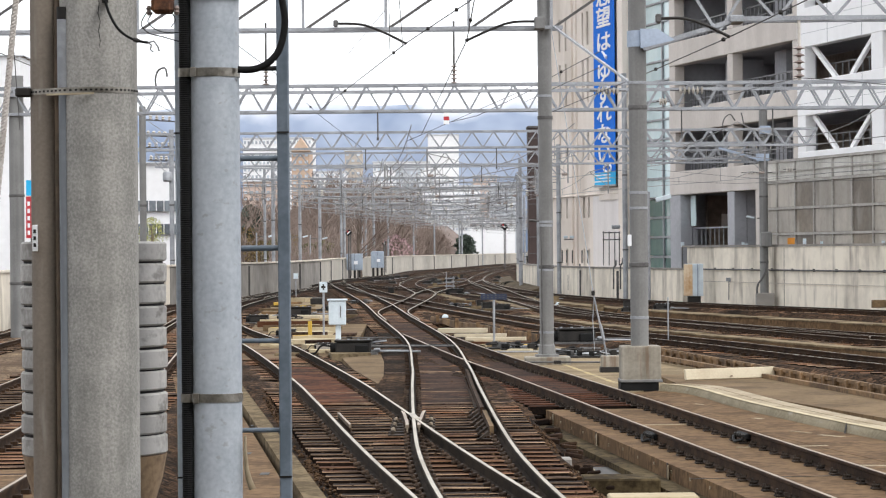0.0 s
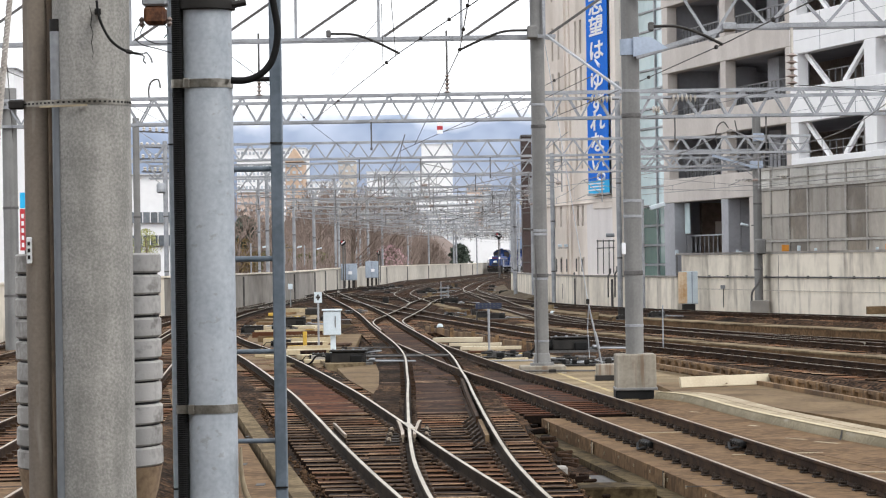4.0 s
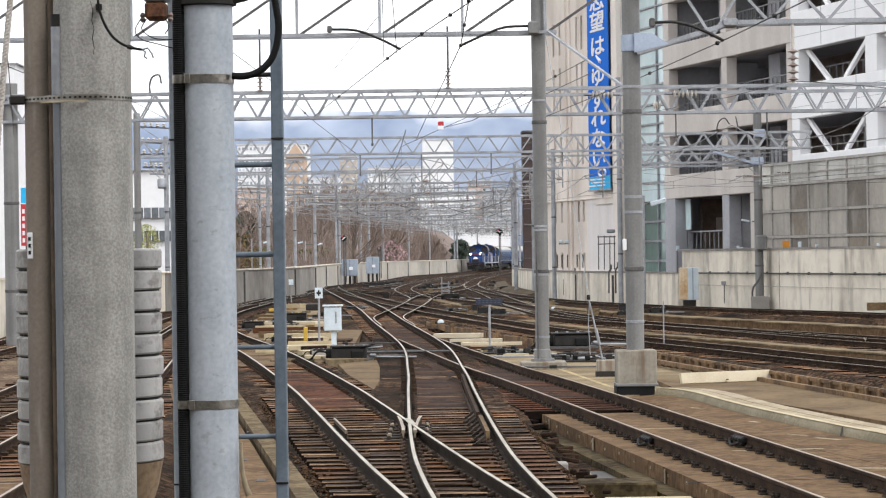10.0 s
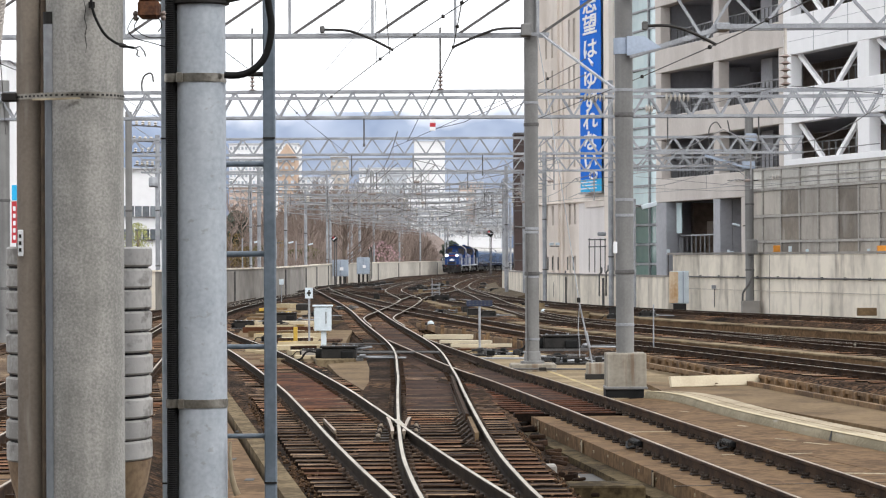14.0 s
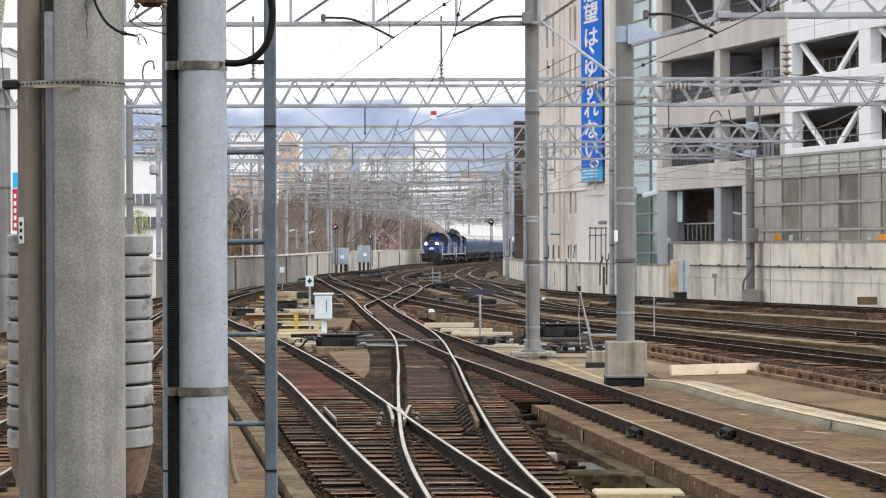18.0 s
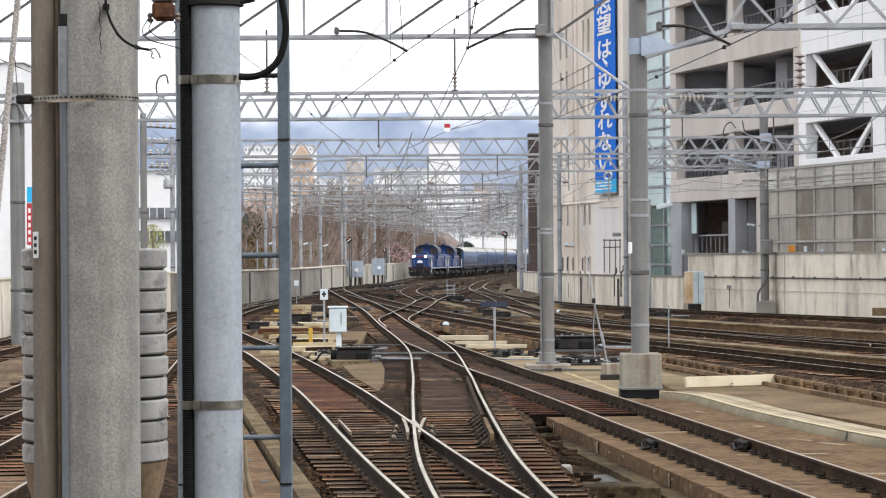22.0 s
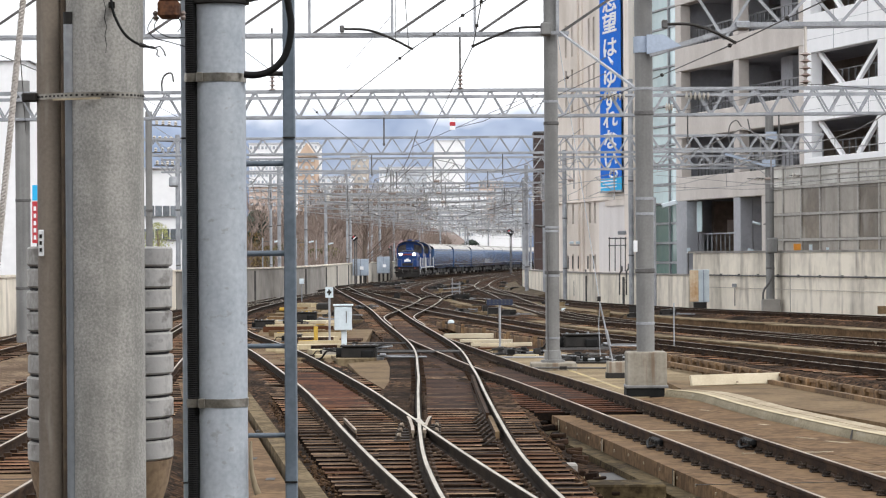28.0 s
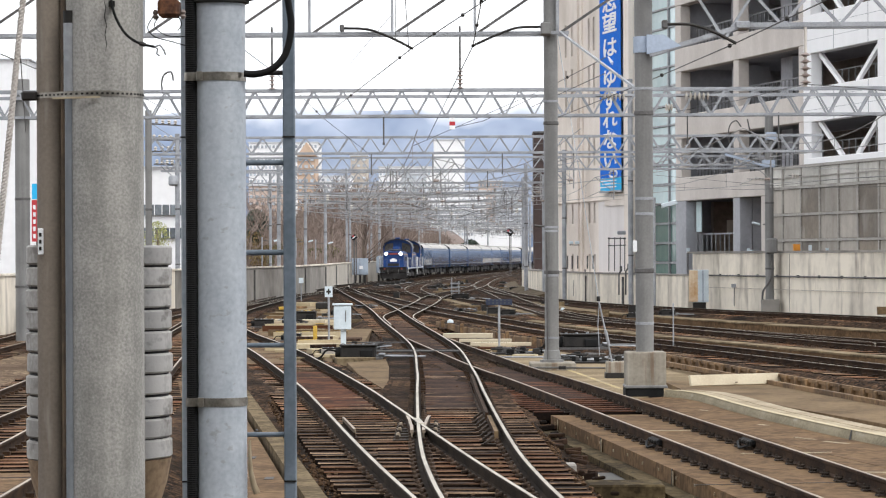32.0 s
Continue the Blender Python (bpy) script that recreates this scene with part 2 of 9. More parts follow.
M_BEIGE = mat("beige_panel", (0.67, 0.618, 0.575), (0.565, 0.517, 0.478), 0.85, scale=0.25, fine=5, bump=0.08, streak=0.7)
M_TILE = mat("beige_tile", (0.87, 0.79, 0.72), (0.76, 0.68, 0.605), 0.8, scale=0.3, fine=8, bump=0.1, streak=0.8, marks=(0.35, 0.16, 0.47, 0.66, (0.50, 0.43, 0.36), 0.55))
M_TILEP = mat("pale_cladding", (0.83, 0.785, 0.765), (0.74, 0.695, 0.67), 0.8, scale=0.3, fine=6, bump=0.05, streak=0.8)
M_WHITEF = mat("white_panel", (0.96, 0.96, 0.97), (0.91, 0.91, 0.92), 0.6, scale=0.3, fine=5, bump=0.03, streak=0.8)
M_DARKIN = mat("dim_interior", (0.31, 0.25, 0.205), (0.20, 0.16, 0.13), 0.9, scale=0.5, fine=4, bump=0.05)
M_INGREY = mat("interior_grey", (0.44, 0.445, 0.475), (0.36, 0.365, 0.39), 0.85, scale=0.4, fine=5, bump=0.05)
M_STEELRAIL = mat("handrail", (0.22, 0.22, 0.225), (0.15, 0.15, 0.155), 0.5, 0.2, bump=0)
M_SCREENL = mat("pale_mesh_screen", (0.66, 0.645, 0.60), (0.44, 0.425, 0.385), 0.5, scale=0.6, fine=5, bump=0.05, streak=0.9, vary=0.2)
M_SCREEN = mat("mesh_screen", (0.42, 0.385, 0.335), (0.30, 0.27, 0.232), 0.5, scale=0.8, fine=5, bump=0.05, vary=0.18, streak=1.1, marks=(1.6, 0.35, 0.54, 0.7, (0.20, 0.175, 0.145), 0.6))
M_SCREEND = mat("mesh_screen_dark", (0.20, 0.165, 0.125), (0.135, 0.108, 0.080), 0.45, scale=0.9, fine=5, bump=0.05, vary=0.35, marks=(1.0, 0.6, 0.56, 0.72, (0.36, 0.33, 0.29), 0.6))
M_MULLION = mat("screen_frame", (0.43, 0.405, 0.37), (0.31, 0.29, 0.265), 0.6, scale=1, fine=8, bump=0.03)
M_BANNER = mat("blue_banner", (0.014, 0.175, 0.74), (0.012, 0.155, 0.67), 0.7, spec=0.1, scale=0.4, fine=3, bump=0.05)
M_CYAN = mat("cyan_banner", (0.05, 0.50, 0.88), (0.04, 0.44, 0.80), 0.7, spec=0.1, scale=0.6, fine=5, bump=0.03)
M_LETTER = mat("white_print", (0.86, 0.87, 0.88), (0.80, 0.81, 0.83), 0.6, bump=0)
M_GREENGLASS = mat("green_glass", (0.115, 0.20, 0.18), (0.085, 0.155, 0.14), 0.08, scale=0.3, fine=2, bump=0.0, vary=0.25)
M_SKYGLASS = mat("pale_glass", (0.68, 0.82, 0.84), (0.58, 0.73, 0.76), 0.08, scale=0.3, fine=2, bump=0.0, vary=0.1)
M_DBROWN = mat("dark_brown_cladding", (0.065, 0.040, 0.036), (0.045, 0.028, 0.025), 0.7, scale=0.3, fine=4, bump=0.08)
M_BLUE = mat("blue_coach_paint", (0.052, 0.094, 0.180), (0.043, 0.080, 0.158), 0.07, scale=0.6, fine=6, bump=0.02)
M_BLUEL = mat("blue_loco_paint", (0.012, 0.050, 0.195), (0.008, 0.035, 0.14), 0.42, spec=0.25, scale=0.6, fine=6, bump=0.02)
M_ROOF = mat("grey_roof", (0.50, 0.48, 0.455), (0.38, 0.365, 0.345), 0.6, scale=0.6, fine=5, bump=0.05)
M_REDP = mat("red_trim", (0.24, 0.040, 0.03), (0.19, 0.03, 0.025), 0.45, bump=0.02)
M_UNDER = mat("under_frame", (0.030, 0.027, 0.026), (0.016, 0.015, 0.014), 0.85, scale=3, fine=20, bump=0.2)
M_GLASSD = mat("dark_window", (0.02, 0.025, 0.03), (0.015, 0.018, 0.02), 0.06, bump=0)
M_LAMP = glow("head_lamp", (1.0, 0.90, 0.74), 14.0)
M_RED = glow("red_aspect", (1.0, 0.10, 0.04), 1.0)
M_BARK = mat("bark", (0.22, 0.17, 0.135), (0.15, 0.115, 0.092), 0.95, scale=1, fine=10, bump=0.2, vary=0.25)
M_TWIG = mat("twigs", (0.275, 0.213, 0.180), (0.185, 0.142, 0.120), 0.95, scale=0.15, fine=1.5, bump=0.0)
M_SCRUB = mat("winter_scrub", (0.225, 0.172, 0.148), (0.135, 0.103, 0.09), 0.98, scale=0.12, fine=1.2, bump=0.5, dist=0.4)
M_PINE = mat("pine_needles", (0.085, 0.11, 0.085), (0.045, 0.06, 0.045), 0.9, scale=0.5, fine=4, bump=0.2)
M_PINK = mat("cherry_blossom", (0.50, 0.33, 0.34), (0.36, 0.235, 0.24), 0.9, scale=0.6, fine=4, bump=0.1)
M_WILLOW = mat("young_leaves", (0.46, 0.47, 0.18), (0.30, 0.31, 0.10), 0.9, scale=0.6, fine=4, bump=0.1)
# the blue-grey haze of distance is put into these two colours
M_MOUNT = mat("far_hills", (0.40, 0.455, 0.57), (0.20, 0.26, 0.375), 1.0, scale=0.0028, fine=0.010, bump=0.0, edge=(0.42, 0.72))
# orange, peach and tan are paled to carry the haze of distance
M_ORANGE = mat("orange_render", (0.66, 0.49, 0.37), (0.57, 0.41, 0.30), 0.9, scale=0.1, fine=1.5, bump=0.03)
M_PEACH = mat("peach_render", (0.66, 0.52, 0.44), (0.58, 0.45, 0.38), 0.9, scale=0.1, fine=1.5, bump=0.03)
M_TAN = mat("tan_render", (0.60, 0.54, 0.47), (0.52, 0.46, 0.40), 0.9, scale=0.1, fine=1.5, bump=0.03)
M_CITYW = mat("white_render", (0.93, 0.93, 0.94), (0.85, 0.85, 0.86), 0.9, scale=0.1, fine=1.5, bump=0.03)
M_CITYG = mat("grey_render", (0.66, 0.68, 0.71), (0.56, 0.58, 0.61), 0.9, scale=0.1, fine=1.5, bump=0.03)
M_CITYWIN = mat("far_windows", (0.58, 0.62, 0.67), (0.40, 0.44, 0.49), 0.15, scale=0.3, fine=2, bump=0, vary=0.4)
M_PORCELAIN = mat("porcelain", (0.34, 0.28, 0.25), (0.22, 0.17, 0.15), 0.3, bump=0)
M_SPANL = mat("pale_span_steel", (0.46, 0.462, 0.465), (0.33, 0.333, 0.336), 0.6, 0.1, bump=0)
M_PALEINS = mat("pale_porcelain", (0.62, 0.58, 0.52), (0.48, 0.44, 0.39), 0.3, bump=0)
M_GUSSET = mat("pale_blue_steel", (0.42, 0.49, 0.60), (0.34, 0.40, 0.50), 0.5, 0.2, scale=2, fine=20, bump=0.04)
M_SIGNBLUE = mat("navy_plate", (0.022, 0.034, 0.075), (0.016, 0.025, 0.055), 0.5, bump=0)
M_REDW = mat("red_sign", (0.55, 0.04, 0.05), (0.45, 0.03, 0.04), 0.6, bump=0)
M_ORANGEP = mat("orange_box", (0.75, 0.30, 0.03), (0.6, 0.22, 0.02), 0.6, bump=0)


# ---------------------------------------------------------------- mesh helpers
class Geo:
    def __init__(self):
        self.v, self.f, self.m = [], [], []

    def add(self, verts, faces, mi=0):
        k = len(self.v)
        self.v += [tuple(p) for p in verts]
        self.f += [tuple(k + i for i in q) for q in faces]
        self.m += [mi] * len(faces)

    def box(self, c, s, rz=0.0, ch=0.0, mi=0, m=None):
        """A box with chamfered edges: centre, size, turn about z in degrees."""
        h = [x / 2 for x in s]
        ch = min(ch, min(h) * 0.8)
        verts, index = [], {}
        for sx in (-1, 1):
            for sy in (-1, 1):
                for sz in (-1, 1):
                    for a in range(3):
                        if ch == 0 and a:
                            index[(sx, sy, sz, a)] = index[(sx, sy, sz, 0)]
                            continue
                        p = [sg * (h[i] - (ch if i != a else 0)) for i, sg in enumerate((sx, sy, sz))]
                        index[(sx, sy, sz, a)] = len(verts)
                        verts.append(Vector(p))
        faces = []
        for a in range(3):
            b, d = [i for i in range(3) if i != a]
            for s0 in (-1, 1):
                q = []
                for sb, sd in ((-1, -1), (1, -1), (1, 1), (-1, 1)):
                    sg = [0, 0, 0]
                    sg[a], sg[b], sg[d] = s0, sb, sd
                    q.append(index[(*sg, a)])
                faces.append(q)
            if ch:
                for sb in (-1, 1):
                    for sd in (-1, 1):
                        q = []
                        for s0, ax in ((-1, b), (-1, d), (1, d), (1, b)):
                            sg = [0, 0, 0]
                            sg[a], sg[b], sg[d] = s0, sb, sd
                            q.append(index[(*sg, ax)])
                        faces.append(q)
        if ch:
            for sx in (-1, 1):
                for sy in (-1, 1):
                    for sz in (-1, 1):
                        faces.append([index[(sx, sy, sz, a)] for a in range(3)])
        out = []
        for q in faces:
            p = [verts[i] for i in q]
            nrm = (p[1] - p[0]).cross(p[2] - p[0])
            mid = sum(p, Vector()) / len(p)
            out.append(q if nrm.dot(mid) > 0 else q[::-1])
        t = m or pose(*c, 0, 0, rz)
        self.add([t @ p for p in verts], out, mi)
        return self

    def beam(self, p0, p1, w, h, mi=0):
        """A square bar from p0 to p1."""
        p0, p1 = Vector(p0), Vector(p1)
        d = (p1 - p0)
        ln = d.length
        d.normalize()
        up = Vector((0, 0, 1)) if abs(d.z) < 0.95 else Vector((0, 1, 0))
        x = d.cross(up).normalized()
        z = x.cross(d)
        t = Matrix((x, d, z)).transposed().to_4x4()
        t.translation = (p0 + p1) / 2
        return self.box((0, 0, 0), (w, ln, h), m=t, mi=mi)

    def tube(self, pts, r, n=8, mi=0, caps=True):
        """A round bar along points; r is one radius or one for each point."""
        pts = [Vector(p) for p in pts]
        rs = r if isinstance(r, (list, tuple)) else [r] * len(pts)
        verts, faces = [], []
        old = None
        for i, p in enumerate(pts):
            d = (pts[min(i + 1, len(pts) - 1)] - pts[max(i - 1, 0)]).normalized()
            if old is None:
                ref = Vector((0, 0, 1)) if abs(d.z) < 0.9 else Vector((1, 0, 0))
                x = d.cross(ref).normalized()
            else:
                x = (old - d * old.dot(d)).normalized()
            old = x
            y = d.cross(x)
            for k in range(n):
                a = 2 * math.pi * k / n
                verts.append(p + (x * math.cos(a) + y * math.sin(a)) * rs[i])
        for i in range(len(pts) - 1):
            for k in range(n):
                a, b = i * n + k, i * n + (k + 1) % n
                faces.append((a, b, b + n, a + n))
        if caps:
            faces.append(tuple(range(n))[::-1])
            faces.append(tuple(range(len(verts) - n, len(verts))))
        self.add(verts, faces, mi)
        return self

    def lathe(self, c, prof, n=24, mi=0):
        """Turned about z at c: prof is a list of (radius, height)."""
        verts, faces = [], []
        for r, z in prof:
            for k in range(n):
                a = 2 * math.pi * k / n
                verts.append((c[0] + r * math.cos(a), c[1] + r * math.sin(a), c[2] + z))
        for i in range(len(prof) - 1):
            for k in range(n):
                a, b = i * n + k, i * n + (k + 1) % n
                faces.append((a, b, b + n, a + n))
        faces.append(tuple(range(n))[::-1])
        faces.append(tuple(range(len(verts) - n, len(verts))))
        self.add(verts, faces, mi)
        return self

    def sweep(self, frames, prof, mats=None, closed=True):
        """A profile (side, up) carried along frames (place, side vector)."""
        n = len(prof)
        verts, faces, ms = [], [], []
        for p, s in frames:
            for a, b in prof:
                verts.append((p[0] + s[0] * a, p[1] + s[1] * a, p[2] + b))
        for i in range(len(frames) - 1):
            for k in range(n if closed else n - 1):
                a, b = i * n + k, i * n + (k + 1) % n
                faces.append((a, b, b + n, a + n))
                ms.append(mats[k] if mats else 0)
        k = len(self.v)
        self.v += verts
        self.f += [tuple(k + i for i in q) for q in faces]
        self.m += ms
        if closed:
            self.f += [tuple(range(k, k + n))[::-1], tuple(range(k + len(verts) - n, k + len(verts)))]
            self.m += [0, 0]
        return self


def part(name, geo, material, parent=None, label="", smooth=False, kind=""):
    """Links a Geo as one mesh object, under a thing or a part where one is given."""
    me = bpy.data.meshes.new(name)
    me.from_pydata([tuple(p) for p in geo.v], [], geo.f)
    for mm in (material if isinstance(material, (list, tuple)) else [material]):
        me.materials.append(mm)
    if any(geo.m):
        me.polygons.foreach_set("material_index", geo.m)
    if smooth:
        me.polygons.foreach_set("use_smooth", [True] * len(me.polygons))
        me.set_sharp_from_angle(angle=radians(38))
    me.update()
    ob = new(name, me)
    ob.parent = parent
    return tagged(ob, label, kind=kind)


def share(ob, m, parent):
    """Another piece on the mesh of ob."""
    o = new(ob.name.split(".")[0], ob.data)
    o.matrix_basis = m
    o.parent = parent
    return o


def thing(name, label, category, m=None, group="", kind=""):
    ob = new(name)
    ob.empty_display_size = 0.2
    if m is not None:
        ob.matrix_basis = m
    return tagged(ob, label, category, group, kind)


def spline(pts, step):
    """Points at even steps along a smooth curve through pts (plan only), with the unit vector to the curve's right."""
    p = np.array([pts[0]] + list(pts) + [pts[-1]], float)
    p[0], p[-1] = 2 * p[1] - p[2], 2 * p[-2] - p[-3]
    fine = []
    for i in range(1, len(p) - 2):
        for u in np.linspace(0, 1, 24, endpoint=False):
            a, b, c, d = p[i - 1], p[i], p[i + 1], p[i + 2]
            fine.append(0.5 * (2 * b + (c - a) * u + (2 * a - 5 * b + 4 * c - d) * u ** 2 + (3 * b - a - 3 * c + d) * u ** 3))
    fine.append(p[-2])
    fine = np.array(fine)
    s = np.concatenate([[0], np.cumsum(np.linalg.norm(np.diff(fine, axis=0), axis=1))])
    at = np.arange(0, s[-1], step)
    xy = np.stack([np.interp(at, s, fine[:, 0]), np.interp(at, s, fine[:, 1])], 1)
    t = np.gradient(xy, axis=0)
    t /= np.linalg.norm(t, axis=1)[:, None]
    return xy, np.stack([t[:, 1], -t[:, 0]], 1)


def pxy(x, y, d):
    """A place at depth d from the direction of the view's grid (x right, y down, 4800 units a metre at 1 m)."""
    c, s = math.cos(0.0087), math.sin(0.0087)
    u, v = x - 784, y - 444
    return ((u * c - v * s) / 4800 * d, d, 2.3 - (v * c + u * s) / 4800 * d)


def smooth3(pts, n=6):
    """More points on a smooth curve through pts."""
    p = [Vector(q) for q in pts]
    p = [p[0] * 2 - p[1]] + p + [p[-1] * 2 - p[-2]]
    out = []
    for i in range(1, len(p) - 2):
        a, b, c, d = p[i - 1:i + 3]
        for k in range(n):
            u = k / n
            out.append(0.5 * (2 * b + (c - a) * u + (2 * a - 5 * b + 4 * c - d) * u ** 2 + (3 * b - a - 3 * c + d) * u ** 3))
    return out + [p[-2]]


# ---------------------------------------------------------------- ground
def ground():
    g = Geo()
    xs = [-4500, -300, -60, -30, -15, -6, 0, 6, 15, 30, 60, 300, 4500]
    ys = [-600, -40, 0, 15, 30, 60, 100, 160, 260, 400, 520, 900, 4600]
    v = [(x, y, -0.42) for y in ys for x in xs]
    n = len(xs)
    f = [(j * n + i, j * n + i + 1, (j + 1) * n + i + 1, (j + 1) * n + i) for j in range(len(ys) - 1) for i in range(n - 1)]
    g.add(v, f)
    tagged(part("ground", g, M_BALLAST), "dark brown oily track ballast of the station yard", kind="structure")


ground()
# an unseen hall added behind the camera to hold back skylight, and its platform
for nm, c, s, lb in (("platform", (0.0, -16.0, 0.35), (5.0, 38.0, 1.5), "plain concrete platform under the camera"), ("ceiling", (-8.0, -24.0, 7.6), (80.0, 44.0, 0.5), "unseen plain roof added behind the camera to hold back sky light"),
                     ("wall_behind", (-8.0, -46.0, 3.6), (80.0, 0.5, 8.6), "unseen plain wall added behind the camera to hold back sky light")):
    tagged(part(nm, Geo().box(c, s, ch=0.05), M_WALK if nm == "platform" else M_INGREY), lb, kind="structure")

# ---------------------------------------------------------------- tracks
RAIL = [(-0.0325, -0.004), (-0.021, 0.0), (0.021, 0.0), (0.0325, -0.004), (0.034, -0.03), (0.010, -0.045), (0.010, -0.125), (0.062, -0.142), (0.062, -0.153), (-0.062, -0.153), (-0.062, -0.142), (-0.010, -0.125), (-0.010, -0.045), (-0.034, -0.03)]
RAIL_MATS = [1, 0] + [1] * 12
HALF = 0.566


TRACK_COUNT = [0]


def shade_sides(g):
    """Gives the sides of g the second material, dark as in shade, and its worn, light-catching upper edges the third.
    """
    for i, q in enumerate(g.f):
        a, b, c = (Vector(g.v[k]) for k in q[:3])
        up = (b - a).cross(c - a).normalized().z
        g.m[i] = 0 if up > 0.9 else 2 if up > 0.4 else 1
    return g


def track(pts, label, sleepers=(0, 110), spacing=0.6, step=1.0, top=None, bed=None, width=2.2, shine=0.75, bedw=(1.35, 2.0), flank=None):
    """A track along plan points: two rails, sleepers one by one over the stretch given (metres of y), clips."""
    t = thing("railway_track", label, "railway track")
    top = top or M_RAILTOP
    TRACK_COUNT[0] += 1
    low = -0.003 * (TRACK_COUNT[0] - 1)
    xy, side = spline(pts, step)
    for sg in (-1, 1):
        fr = [((p[0] + s[0] * HALF * sg, p[1] + s[1] * HALF * sg, low), s) for p, s in zip(xy, side)]
        part("rail", Geo().sweep(fr, [(a * (shine if i in (1, 2) else 1.0), b) for i, (a, b) in enumerate(RAIL)], RAIL_MATS), [top, flank or M_RUST], t)
    fine, fside = spline(pts, spacing)
    if bed is not None:
        bf = [((p[0], p[1], 0.0), s) for p, s in zip(xy, side)]
        part("ballast_bed", Geo().sweep(bf, [(-bedw[1], -0.44), (bedw[1], -0.44), (bedw[0], bed), (-bedw[0], bed)]), M_BALLAST, t)
    one, clip, clips, rest = None, None, Geo(), Geo()
    places = [(p, s, math.degrees(math.atan2(s[1], s[0])), None) for p, s in zip(fine, fside)]
    if flank:
        # in the turnout the sleepers of both tracks lie in line, as one long timber
        places = [q for q in places if q[0][1] > 52.2]
        for k in range(67):
            y = 12.0 + 0.6 * k
            i = next(i for i in range(len(xy) - 1) if xy[i + 1][1] > y)
            f = (y - xy[i][1]) / (xy[i + 1][1] - xy[i][1])
            x = xy[i][0] + (xy[i + 1][0] - xy[i][0]) * f
            places.append(((x, y + x * 0.035), side[i], 2.0, k))
    for p, s, ang, k in places:
        near = sleepers[0] <= p[1] < sleepers[1]
        if not near:
            if p[1] < 300 and sleepers[0] < 400:
                rest.box((p[0], p[1], -0.215), (width, 0.21, 0.12), ang)
            continue
        w = pose(p[0] + random.uniform(-0.02, 0.02), p[1] + random.uniform(-0.015, 0.015), -0.228 + random.uniform(-0.014, 0.008), 0, random.uniform(-0.6, 0.6), ang + random.uniform(-0.9, 0.9))
        if k is not None:
            rk = random.Random(k)
            w = pose(p[0], p[1] + rk.uniform(-0.02, 0.02), -0.228 + rk.uniform(-0.010, 0.008) + low, 0, rk.uniform(-0.3, 0.3), ang + rk.uniform(-0.5, 0.5))
        if one is None:
            one = part("sleeper", shade_sides(Geo().box((0, 0, 0), (width, 0.215, 0.14), ch=0.008)), [M_SLEEPER, M_SHADETIMBER, M_SLEEPEDGE], t)
            one.matrix_basis = w
        else:
            share(one, w, t)
        for sg in (-1, 1):
            for e in (-0.1, 0.1):
                q = HALF * sg + e
                if p[1] < 48 and flank:
                    cm = pose(p[0] + s[0] * q, p[1] + s[1] * q, -0.135, 0, 12 * (1 if e > 0 else -1), ang)
                    if clip is None:
                        clip = part("rail_clip", Geo().box((0, 0, 0), (0.085, 0.11, 0.045), ch=0.012).lathe((0.012 if e > 0 else -0.012, 0, 0.02), [(0.02, 0.0), (0.018, 0.03), (0.008, 0.036)], 6), M_FASTC, t)
                        clip.matrix_basis = cm
                    else:
                        share(clip, cm, t)
                else:
                    clips.box((p[0] + s[0] * q, p[1] + s[1] * q, -0.135), (0.09, 0.11, 0.05), ang)
    if clips.v:
        part("clip_row", clips, M_RUST, t, kind="stuff")
    if rest.v:
        part("sleeper_row", rest, M_SLEEPERFAR, t, kind="stuff")
    return t


TRACK_B = [(1.45, 12), (0.9, 19), (0.514, 25.5), (0.37, 28.4), (0.242, 32), (0.131, 38), (0.026, 46), (-0.08, 55), (-0.44, 71), (-1.74, 96), (-3.5, 130), (-8.1, 205), (-8.0, 222), (-6.7, 240), (-5.3, 257)]
TRACK_A = [(1.75, 12), (0.274, 25.5), (-0.22, 30), (-0.734, 35), (-1.425, 42), (-2.27, 50), (-4.4, 67.7), (-6.6, 83), (-8.2, 98), (-9.2, 118), (-9.2, 150), (-8.7, 185), (-8.1, 212)]
TRACK_C = [(5.1, 15), (3.87, 28), (3.49, 32), (2.92, 38), (2.55, 42), (1.72, 50.6), (1.07, 56.6), (-0.1, 70), (-0.6, 76)]
TRAIN = [(-5.3, 257), (-4.75, 271), (-4.35, 283), (-3.88, 302), (-3.35, 314), (-2.75, 323), (-1.38, 335.5), (0.2, 349.3), (1.75, 363.5), (3.15, 377.5), (5.15, 402), (7.46, 430), (8.3, 440), (10.5, 459), (15.5, 482), (22, 508), (32, 540), (47, 580), (68, 630), (95, 690), (130, 760)]
